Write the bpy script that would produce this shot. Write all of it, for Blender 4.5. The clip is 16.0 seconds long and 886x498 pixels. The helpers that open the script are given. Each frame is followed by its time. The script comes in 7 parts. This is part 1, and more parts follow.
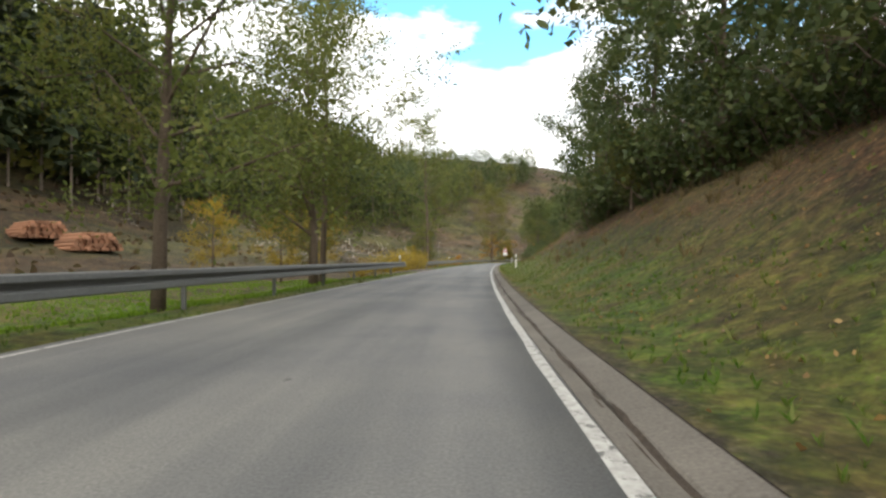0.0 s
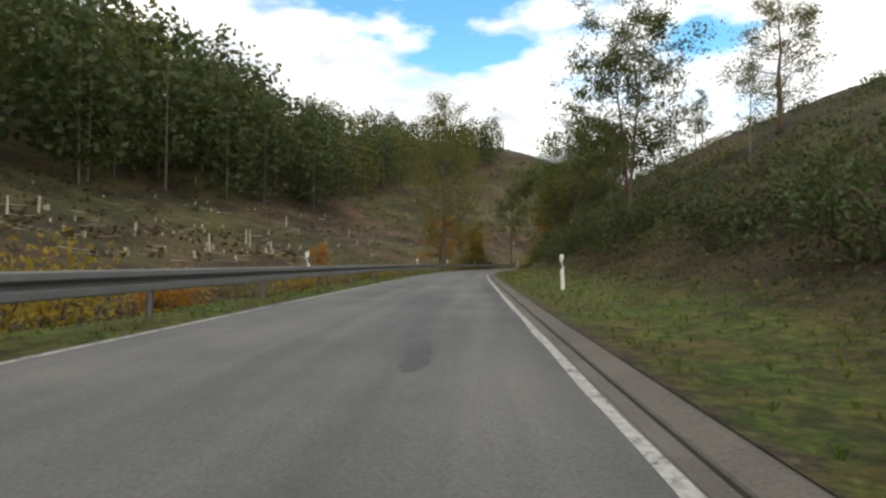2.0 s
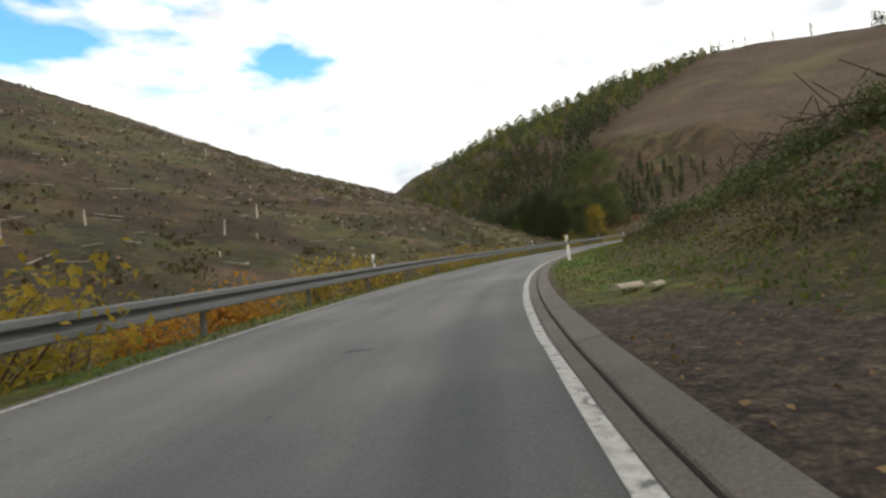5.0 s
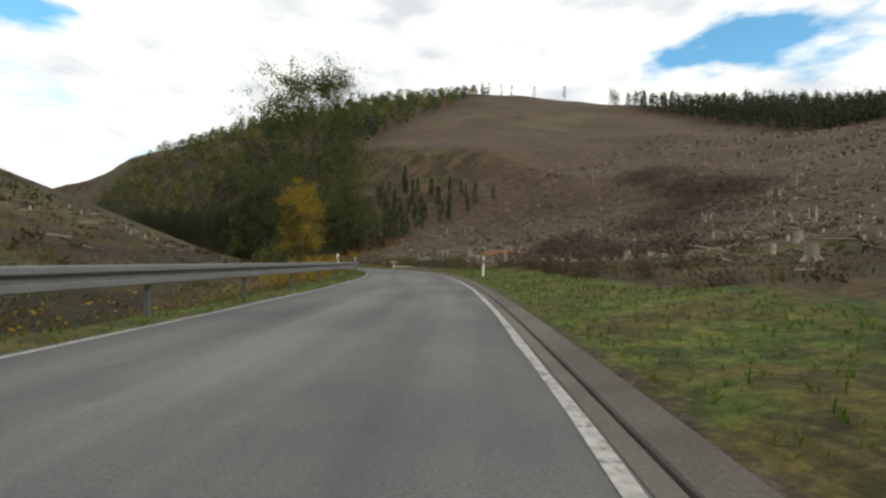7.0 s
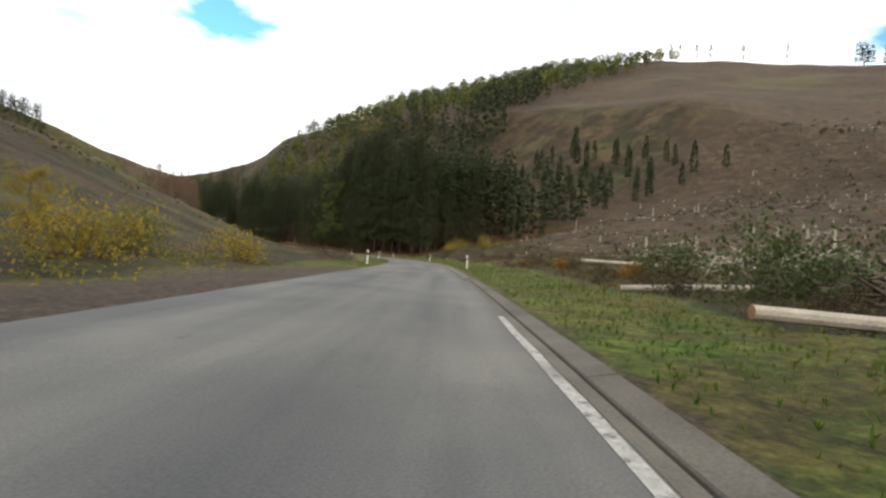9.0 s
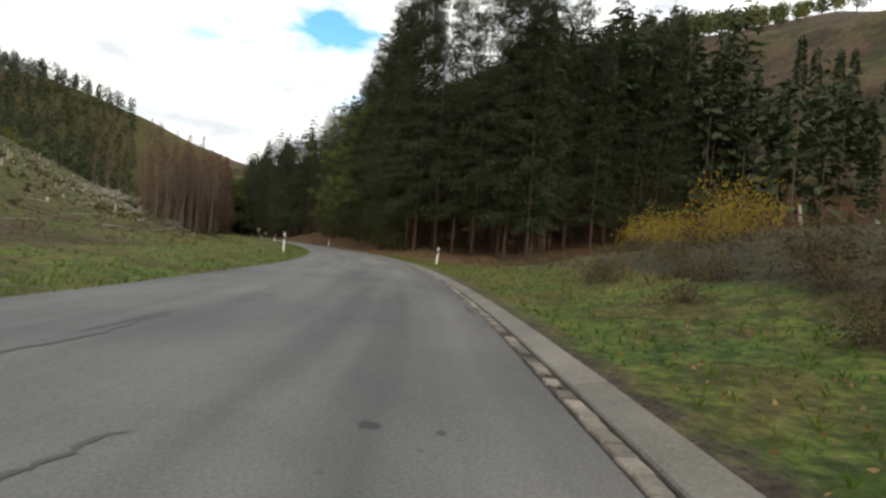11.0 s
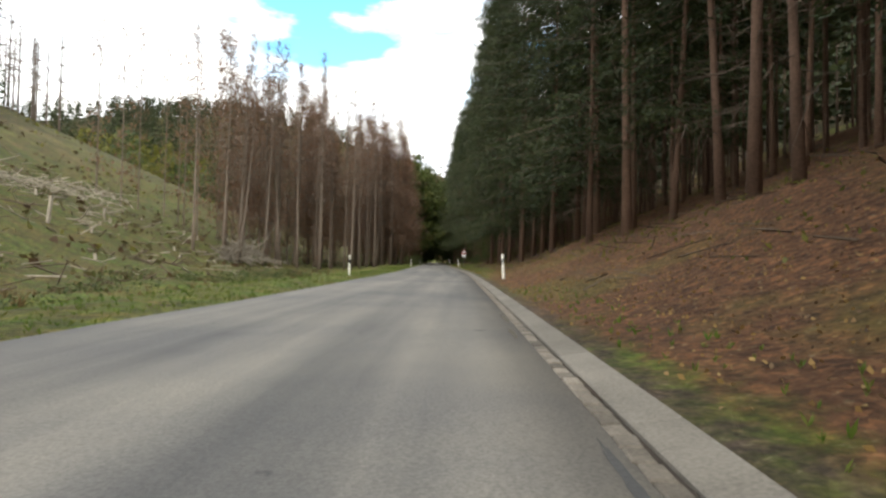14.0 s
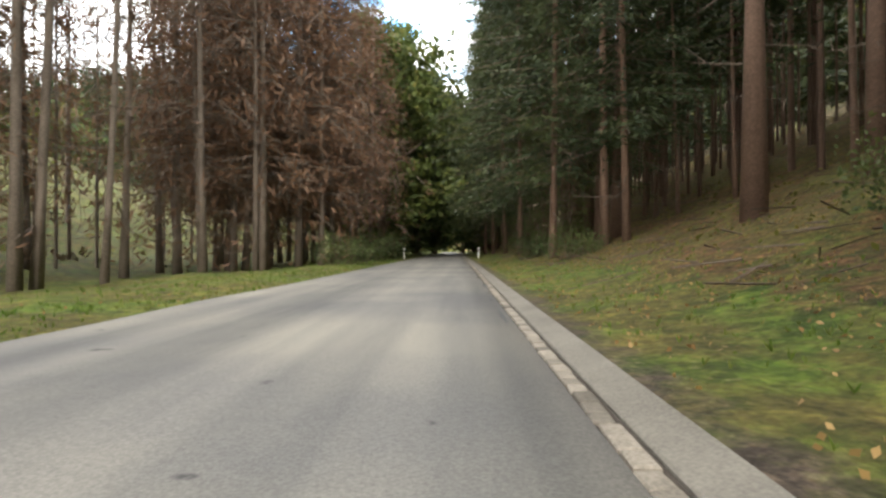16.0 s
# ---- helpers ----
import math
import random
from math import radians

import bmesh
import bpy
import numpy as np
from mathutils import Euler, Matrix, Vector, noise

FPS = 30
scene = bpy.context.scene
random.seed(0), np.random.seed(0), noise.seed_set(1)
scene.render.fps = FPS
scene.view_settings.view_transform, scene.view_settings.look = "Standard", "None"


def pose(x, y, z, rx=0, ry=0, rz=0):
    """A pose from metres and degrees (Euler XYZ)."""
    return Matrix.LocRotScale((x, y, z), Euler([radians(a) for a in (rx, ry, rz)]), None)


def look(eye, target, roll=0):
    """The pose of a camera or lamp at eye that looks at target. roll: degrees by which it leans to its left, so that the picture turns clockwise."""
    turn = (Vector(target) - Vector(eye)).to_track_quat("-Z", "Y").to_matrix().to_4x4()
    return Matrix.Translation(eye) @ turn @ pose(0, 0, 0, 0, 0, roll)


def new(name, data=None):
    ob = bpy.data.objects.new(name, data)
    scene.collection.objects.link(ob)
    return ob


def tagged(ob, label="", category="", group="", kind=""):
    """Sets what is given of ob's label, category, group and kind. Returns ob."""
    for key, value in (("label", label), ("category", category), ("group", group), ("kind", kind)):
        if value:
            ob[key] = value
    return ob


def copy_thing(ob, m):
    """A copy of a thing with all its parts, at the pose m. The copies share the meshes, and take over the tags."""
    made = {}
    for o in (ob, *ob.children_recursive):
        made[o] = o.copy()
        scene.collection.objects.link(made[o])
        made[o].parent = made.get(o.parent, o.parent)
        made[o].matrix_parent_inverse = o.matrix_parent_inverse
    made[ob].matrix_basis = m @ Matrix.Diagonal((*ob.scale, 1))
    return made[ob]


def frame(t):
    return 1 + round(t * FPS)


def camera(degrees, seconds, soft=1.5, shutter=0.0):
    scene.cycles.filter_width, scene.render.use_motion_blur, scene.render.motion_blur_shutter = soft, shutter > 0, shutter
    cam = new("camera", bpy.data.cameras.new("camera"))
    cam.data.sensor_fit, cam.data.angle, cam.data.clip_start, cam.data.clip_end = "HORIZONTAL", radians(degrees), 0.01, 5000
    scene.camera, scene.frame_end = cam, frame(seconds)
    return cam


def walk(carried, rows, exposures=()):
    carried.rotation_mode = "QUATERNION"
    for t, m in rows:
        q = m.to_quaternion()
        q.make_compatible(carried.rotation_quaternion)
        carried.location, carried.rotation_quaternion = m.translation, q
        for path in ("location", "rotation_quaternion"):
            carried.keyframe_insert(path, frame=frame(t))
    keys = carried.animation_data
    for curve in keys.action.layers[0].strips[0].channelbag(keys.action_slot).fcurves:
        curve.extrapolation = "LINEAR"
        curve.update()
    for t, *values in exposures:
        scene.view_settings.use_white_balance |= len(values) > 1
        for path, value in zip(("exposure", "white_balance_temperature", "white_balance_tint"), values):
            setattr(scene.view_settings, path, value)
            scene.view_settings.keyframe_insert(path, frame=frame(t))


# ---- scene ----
# The plan is drawn in units of which the valley has SCALE metres each; the whole is brought to metres at the end.
# The road's right-hand edge line is the reference. Things are set out by marks s along it (a mark is a little more than
# a unit of road: MARK turns marks into road units) and by d, the distance to its right.
SCALE = 0.81
MARK = (-138.0, 12.0, 225.6, 369.6, 576.6, 1006.6)
ROAD = (-188.0, 12.0, 297.0, 481.0, 748.0, 1302.7)
NODE = np.arange(-12, 877, 12.0)
BEND = np.array([-4.69, -3.23, -1.77, -0.85, -0.75, -0.71, -0.53, -0.9, -1.29, -0.93, -0.35, -0.17, -1.33, -4.72, -8.2, -8.91,
                 -7.25, -5.25, -4.74, -5.92, -8.27, -9.67, -9.18, -7.87, -6.27, -4.52, -2.74, -1.0, 0.62, 2.1, 3.39, 4.5,
                 5.25, 4.7, 3.46, 2.15, 1.21, 0.71, 0.65, 1.01, 1.72, 2.66, 3.69, 4.61, 5.19, 5.15, 5.15, 5.21,
                 4.79, 3.87, 2.4, 1.15, 0.38, 0.23, 0.46, 0.51, 0.38, 0.43, 1.12, 1.48, 0.93, -0.17, -0.58, -0.18,
                 0.13, 0.36, 0, 0, 0, 0, 0, 0, 0, 0, 0]) / 1000
WIDE_S = (-17, 76, 116, 143, 183, 223, 263, 315, 379, 430, 520, 572, 649, 701, 778)
WIDE_W = (5.83, 5.72, 5.5, 5.17, 5.13, 5.23, 5.38, 5.65, 5.79, 5.92, 6.16, 6.36, 6.35, 6.16, 6.07)
RISE_S = (-188, -4, 183, 236, 341, 392, 520, 623, 778, 1165)
RISE_Z = (-0.4, 0, 0.1, 0.6, 2.2, 2.8, 3.5, 4.2, 4.9, 6.5)

FINE = np.arange(-220, 1341, 1.0)
_k = np.interp(FINE, NODE, BEND) * (FINE > -13) * (FINE < 800)
_th = np.concatenate([[0], np.cumsum((_k[1:] + _k[:-1]) / 2)])
_th -= np.interp(0, FINE, _th)
_mid = (_th[1:] + _th[:-1]) / 2
_X = np.concatenate([[0], np.cumsum(-np.sin(_mid))])
_Y = np.concatenate([[0], np.cumsum(np.cos(_mid))])
_X -= np.interp(0, FINE, _X)
_Y -= np.interp(0, FINE, _Y)
_box = np.ones(31) / 31
_Z = np.convolve(np.pad(np.interp(FINE, RISE_S, RISE_Z), 15, mode="edge"), _box, "valid")


def run(s):
    """Road units at mark s."""
    return np.interp(s, MARK, ROAD)


def mark(r):
    """The mark at which the road has run r units."""
    return np.interp(r, ROAD, MARK)


def heading(s):
    return np.interp(run(s), FINE, _th)


def rise(s):
    return np.interp(run(s), FINE, _Z)


def wide(s):
    return np.interp(run(s), WIDE_S, WIDE_W)


def plan(s, d):
    """World x, y at mark s and d to the right of the edge line (arrays too)."""
    th = heading(s)
    return np.interp(run(s), FINE, _X) + d * np.cos(th), np.interp(run(s), FINE, _Y) + d * np.sin(th)


def along(t):
    """The mark reached at t seconds."""
    return float(mark(47.5 * min(t, 6) + 46 * min(max(t - 6, 0), 4) + 44.5 * max(t - 10, 0)))


# seconds, metres left of the edge line, pitch, lean to the right, yaw off the road's heading
RIDE = np.array([
    (0, 0.78, 1.1, 0.14, 1.97), (0.5, 0.78, 1.48, -0.26, 2.87), (1, 0.75, 1.42, -0.9, 1.78), (1.5, 0.83, 1.43, -1.61, 2.15), (2, 1.03, 1.47, -0.79, 2.77),
    (2.5, 1.24, 0.97, -1.82, 2.09), (3, 1.72, 0.95, 0.02, -0.02), (3.5, 1.39, 1.1, 3.56, 1.97), (4, 1.38, 0.08, 6.7, 4.25), (4.5, 1.27, 0.65, 3.57, 2.24),
    (5, 0.62, 0.62, 6.11, 2.36), (5.7, 0.7, 0.8, 5.0, 2.0), (6.6, 0.8, 1.2, 1.0, 2.2), (7.5, 0.75, 1.42, -1.81, 2.43), (8, 1.06, 0.48, -1.88, 1.03),
    (8.5, 1.08, 0.94, -4.07, 0.45), (9.3, 1.1, 0.8, -3.5, 0.7), (10.2, 1.2, 0.5, -4.2, 0.0), (11, 1.21, 0.28, -5.08, -0.74), (11.5, 1.12, 0.59, -5.43, 0.72),
    (12, 1.37, 1.17, -4.7, 1.18), (12.5, 1.42, 0.93, -3.08, 0.31), (13, 1.01, 0.83, -1.3, 1.35), (13.5, 0.91, 1.39, -0.7, 2.05), (14, 1.05, 1.3, -0.9, 1.9),
    (14.5, 1.23, 1.32, -0.99, 1.52), (15, 1.2, 0.7, -0.7, 0.7), (15.5, 1.11, -0.07, -0.32, -0.45), (16, 0.94, 0.08, 0.16, 1.52)])
EYE_HEIGHT = 1.05


def carried_pose(t):
    t = min(max(t, 0), 16.0)
    i = int(np.clip(np.searchsorted(RIDE[:, 0], t, side="right") - 1, 0, len(RIDE) - 2))
    u = (t - RIDE[i, 0]) / (RIDE[i + 1, 0] - RIDE[i, 0])
    u = u * u * (3 - 2 * u) * 0.6 + u * 0.4
    a, pitch, lean, off = RIDE[i, 1:] * (1 - u) + RIDE[i + 1, 1:] * u
    s = along(t)
    x, y = plan(s, -a)
    grade = math.degrees(math.atan((rise(s + 3) - rise(s - 1)) / (run(s + 3) - run(s - 1))))
    return pose(SCALE * float(x), SCALE * float(y), SCALE * (float(rise(s)) + EYE_HEIGHT), 90 + pitch + grade, lean, math.degrees(heading(s)) + off)


cam = camera(80.0, 16.0, soft=2.6)
walk(cam, [(i / 10, carried_pose(i / 10)) for i in range(161)],
     exposures=((0, 0.75, 6800, 8), (0.5, 0.45, 6800, 8), (1, -0.1, 6800, 8), (1.5, -0.2, 6800, 8), (2, -0.03, 6800, 8), (3, 0.15, 6800, 8), (3.5, 0.7, 6800, 8), (4, 0.45, 6800, 8), (4.5, 0.05, 6800, 8), (5, -0.1, 6800, 8), (7.5, -0.25, 6800, 8), (8.5, 0.18, 6800, 8), (11, -0.05, 6800, 8), (12, 0.35, 6800, 8), (12.5, 0.72, 6800, 8), (13, 0.95, 6800, 8), (13.5, 0.95, 6800, 8), (14, 0.75, 6800, 8), (14.5, 1.05, 6800, 8), (15, 1.55, 6800, 8), (15.5, 1.88, 6800, 8), (16, 1.75, 6800, 8)))

# ---- world and sun: bright broken cloud, the sun behind it ----
SUN_UP, SUN_TURN = radians(32), radians(200)
world = bpy.data.worlds.new("sky")
scene.world = world
world.use_nodes = True
nt = world.node_tree
nt.nodes.clear()
out = nt.nodes.new("ShaderNodeOutputWorld")
sky = nt.nodes.new("ShaderNodeTexSky")
sky.sky_type, sky.sun_disc, sky.sun_elevation, sky.sun_rotation = "NISHITA", False, SUN_UP, SUN_TURN
blue = nt.nodes.new("ShaderNodeBackground")
blue.inputs["Strength"].default_value = 0.15
clear = nt.nodes.new("ShaderNodeMix")
clear.data_type, clear.blend_type = "RGBA", "MULTIPLY"
clear.inputs[0].default_value, clear.inputs[7].default_value = 1.0, (1.0, 1.75, 1.9, 1)
nt.links.new(sky.outputs[0], clear.inputs[6])
nt.links.new(clear.outputs[2], blue.inputs["Color"])
cloud = nt.nodes.new("ShaderNodeBackground")
cloud.inputs["Strength"].default_value = 1.55
coord = nt.nodes.new("ShaderNodeTexCoord")
stretch = nt.nodes.new("ShaderNodeMapping")
stretch.inputs["Scale"].default_value = (1, 1, 2.6)
stretch.inputs["Location"].default_value = (0.3, 0.1, 0.0)
nt.links.new(coord.outputs["Generated"], stretch.inputs["Vector"])
big = nt.nodes.new("ShaderNodeTexNoise")
big.inputs["Scale"].default_value, big.inputs["Detail"].default_value = 3.2, 6
nt.links.new(stretch.outputs[0], big.inputs["Vector"])
cover = nt.nodes.new("ShaderNodeValToRGB")
cover.color_ramp.elements[0].position, cover.color_ramp.elements[1].position = 0.27, 0.40
cover.color_ramp.elements[0].color = (0.35, 0.35, 0.35, 1)
nt.links.new(big.outputs["Fac"], cover.inputs["Fac"])


def sky_math(op, a, b):
    nd = nt.nodes.new("ShaderNodeMath")
    nd.operation = op
    for v, i in ((a, 0), (b, 1)):
        if isinstance(v, (int, float)):
            nd.inputs[i].default_value = v
        else:
            nt.links.new(v, nd.inputs[i])
    return nd.outputs[0]


def cloud_gap(centre, size):
    """How far a direction of the sky is from a ragged gap between the clouds (0 inside, 1 outside)."""
    off = nt.nodes.new("ShaderNodeMapping")
    off.inputs["Scale"].default_value = tuple(1 / v for v in size)
    off.inputs["Location"].default_value = tuple(-c / v for c, v in zip(centre, size))
    nt.links.new(coord.outputs["Generated"], off.inputs["Vector"])
    far = nt.nodes.new("ShaderNodeVectorMath")
    far.operation = "LENGTH"
    nt.links.new(off.outputs[0], far.inputs[0])
    ragged = sky_math("ADD", far.outputs["Value"], sky_math("MULTIPLY", sky_math("SUBTRACT", rag.outputs["Fac"], 0.5), 3.4))
    edge = nt.nodes.new("ShaderNodeMapRange")
    edge.inputs[1].default_value, edge.inputs[2].default_value = 0.55, 1.25
    nt.links.new(ragged, edge.inputs[0])
    return edge.outputs[0]


rag = nt.nodes.new("ShaderNodeTexNoise")
rag.inputs["Scale"].default_value, rag.inputs["Detail"].default_value = 9.0, 5
nt.links.new(stretch.outputs[0], rag.inputs["Vector"])
clouded = cover.outputs[0]
for centre, size in (((0.10, 0.92, 0.385), (0.17, 0.5, 0.042)), ((0.02, 0.90, 0.44), (0.26, 0.5, 0.035)), ((0.45, 0.81, 0.365), (0.06, 0.2, 0.04)), ((0.92, -0.17, 0.345), (0.3, 0.13, 0.05))):
    clouded = sky_math("MINIMUM", clouded, cloud_gap(centre, size))
puff = nt.nodes.new("ShaderNodeTexNoise")
puff.inputs["Scale"].default_value, puff.inputs["Detail"].default_value = 7.5, 5
nt.links.new(stretch.outputs[0], puff.inputs["Vector"])
shade = nt.nodes.new("ShaderNodeValToRGB")
shade.color_ramp.elements[0].position, shade.color_ramp.elements[0].color = 0.3, (0.56, 0.60, 0.66, 1)
shade.color_ramp.elements[1].position, shade.color_ramp.elements[1].color = 0.62, (1.0, 1.0, 1.0, 1)
nt.links.new(puff.outputs["Fac"], shade.inputs["Fac"])
nt.links.new(shade.outputs[0], cloud.inputs["Color"])
both = nt.nodes.new("ShaderNodeMixShader")
nt.links.new(clouded, both.inputs[0])
nt.links.new(blue.outputs[0], both.inputs[1])
nt.links.new(cloud.outputs[0], both.inputs[2])
nt.links.new(both.outputs[0], out.inputs[0])

sun = new("sun", bpy.data.lights.new("sun", "SUN"))
sun.data.energy, sun.data.angle, sun.data.color = 1.3, radians(12), (1.0, 0.95, 0.86)
sun.matrix_world = look((60 * math.sin(SUN_TURN), 60 * math.cos(SUN_TURN), 60 * math.tan(SUN_UP)), (0, 0, 0))


# ---- materials ----
def rgb(c):
    return (c[0], c[1], c[2], 1)


class Mat:
    """A small builder for node materials on object-space or world-space coordinates."""

    def __init__(self, name, rough=0.8, metal=0.0):
        self.m = bpy.data.materials.new(name)
        self.m.use_nodes = True
        self.t = self.m.node_tree
        self.b = self.t.nodes["Principled BSDF"]
        self.b.inputs["Roughness"].default_value = rough
        self.b.inputs["Metallic"].default_value = metal
        self.b.inputs["Specular IOR Level"].default_value = 0.3
        self.geo = self.t.nodes.new("ShaderNodeNewGeometry")

    def n(self, kind, **k):
        nd = self.t.nodes.new(kind)
        for key, v in k.items():
            nd.inputs[key].default_value = v
        return nd

    def link(self, a, b):
        self.t.links.new(a, b)
        return self

    def noise(self, scale, detail=4, where=None, rough=0.55):
        nd = self.n("ShaderNodeTexNoise", Scale=scale, Detail=detail, Roughness=rough)
        self.link(where if where is not None else self.geo.outputs["Position"], nd.inputs["Vector"])
        return nd.outputs["Fac"]

    def ramp(self, fac, stops):
        nd = self.t.nodes.new("ShaderNodeValToRGB")
        el = nd.color_ramp.elements
        while len(el) < len(stops):
            el.new(0.5)
        for e, (p, c) in zip(el, stops):
            e.position, e.color = p, rgb(c)
        self.link(fac, nd.inputs["Fac"])
        return nd.outputs["Color"]

    def mix(self, fac, a, b, mode="MIX"):
        nd = self.t.nodes.new("ShaderNodeMix")
        nd.data_type, nd.blend_type = "RGBA", mode
        for v, i in ((fac, 0), (a, 6), (b, 7)):
            if hasattr(v, "is_output"):
                self.link(v, nd.inputs[i])
            else:
                nd.inputs[i].default_value = v if i == 0 else rgb(v)
        return nd.outputs[2]

    def step(self, v, lo, hi):
        nd = self.t.nodes.new("ShaderNodeMapRange")
        nd.inputs[1].default_value, nd.inputs[2].default_value = lo, hi
        self.link(v, nd.inputs[0])
        return nd.outputs[0]

    def math(self, op, a, b):
        nd = self.t.nodes.new("ShaderNodeMath")
        nd.operation = op
        for v, i in ((a, 0), (b, 1)):
            if hasattr(v, "is_output"):
                self.link(v, nd.inputs[i])
            else:
                nd.inputs[i].default_value = v
        return nd.outputs[0]

    def attr(self, name):
        nd = self.t.nodes.new("ShaderNodeAttribute")
        nd.attribute_name = name
        return nd

    def random(self, island=False):
        if island:
            return self.geo.outputs["Random Per Island"]
        return self.t.nodes.new("ShaderNodeObjectInfo").outputs["Random"]

    def colour(self, c):
        if hasattr(c, "is_output"):
            self.link(c, self.b.inputs["Base Color"])
        else:
            self.b.inputs["Base Color"].default_value = rgb(c)
        return self

    def bump(self, fac, strength=0.4, distance=0.02):
        nd = self.n("ShaderNodeBump", Strength=strength, Distance=distance)
        self.link(fac, nd.inputs["Height"])
        self.link(nd.outputs[0], self.b.inputs["Normal"])
        return self

    def leafy(self, amount=0.35):
        """Adds light that passes through thin leaves."""
        tr = self.t.nodes.new("ShaderNodeBsdfTranslucent")
        src = self.b.inputs["Base Color"].links
        if src:
            self.link(src[0].from_socket, tr.inputs["Color"])
        else:
            tr.inputs["Color"].default_value = self.b.inputs["Base Color"].default_value
        mx = self.n("ShaderNodeMixShader", Fac=amount)
        self.link(self.b.outputs[0], mx.inputs[1]).link(tr.outputs[0], mx.inputs[2])
        self.link(mx.outputs[0], self.t.nodes["Material Output"].inputs[0])
        return self


def worn(name, base, rough=0.85, metal=0.0, spread=0.35, fine=40, broad=1.5, bump=0.3, island=False, vary=0.0):
    """A plain surface with grain and blotches round one base colour."""
    m = Mat(name, rough, metal)
    dark = tuple(v * (1 - spread) for v in base)
    lite = tuple(min(1, v * (1 + spread)) for v in base)
    a = m.ramp(m.noise(broad, 5), [(0.3, dark), (0.7, lite)])
    b = m.ramp(m.noise(fine, 3), [(0.3, dark), (0.7, lite)])
    c = m.mix(0.5, a, b)
    if vary:
        v = m.ramp(m.random(island), [(0, (1 - vary,) * 3), (1, (1 + vary,) * 3)])
        c = m.mix(1.0, c, v, "MULTIPLY")
    m.colour(c)
    if bump:
        m.bump(m.noise(fine, 4), bump, 0.01)
    return m.m


def foliage(name, tones, rough=0.6, through_leaf=0.35, blotch=0.6):
    """Leaves: tone picked leaf by leaf, drifting slowly through the crown."""
    m = Mat(name, rough)
    k = len(tones)
    stops = [((i + 0.5) / k, c) for i, c in enumerate(tones)]
    mixed = m.math("ADD", m.math("MULTIPLY", m.random(True), 1 - blotch), m.math("MULTIPLY", m.step(m.noise(0.7, 2), 0.25, 0.75), blotch))
    m.colour(m.ramp(mixed, stops)).leafy(through_leaf)
    return m.m


# road surface: grey worn asphalt, tyre lanes, patches; "across" holds metres from the edge line, "run" metres along
def asphalt_material():
    m = Mat("asphalt", 0.75)
    across, run = m.attr("across").outputs["Fac"], m.attr("run").outputs["Fac"]
    comb = m.t.nodes.new("ShaderNodeCombineXYZ")
    m.link(across, comb.inputs[0]).link(m.math("MULTIPLY", run, 0.07), comb.inputs[1])
    lanes = m.noise(0.9, 4, comb.outputs[0])
    base = m.ramp(lanes, [(0.3, (0.070, 0.071, 0.073)), (0.5, (0.110, 0.109, 0.107)), (0.7, (0.152, 0.148, 0.140))])
    patch = m.ramp(m.noise(0.35, 5), [(0.35, (0.75, 0.76, 0.80)), (0.65, (1.15, 1.13, 1.08))])
    base = m.mix(1.0, base, patch, "MULTIPLY")
    grit = m.ramp(m.noise(55, 3), [(0.3, (0.72, 0.72, 0.72)), (0.7, (1.3, 1.3, 1.28))])
    base = m.mix(0.8, base, grit, "MULTIPLY")
    later = m.step(run, 400, 450)
    base = m.mix(later, base, m.mix(1.0, base, (1.22, 1.19, 1.14), "MULTIPLY"))
    spots = m.step(m.noise(2.3, 5), 0.70, 0.74)
    base = m.mix(spots, base, (0.035, 0.035, 0.036))
    m.colour(base).bump(m.noise(70, 3), 0.5, 0.006)
    return m.m


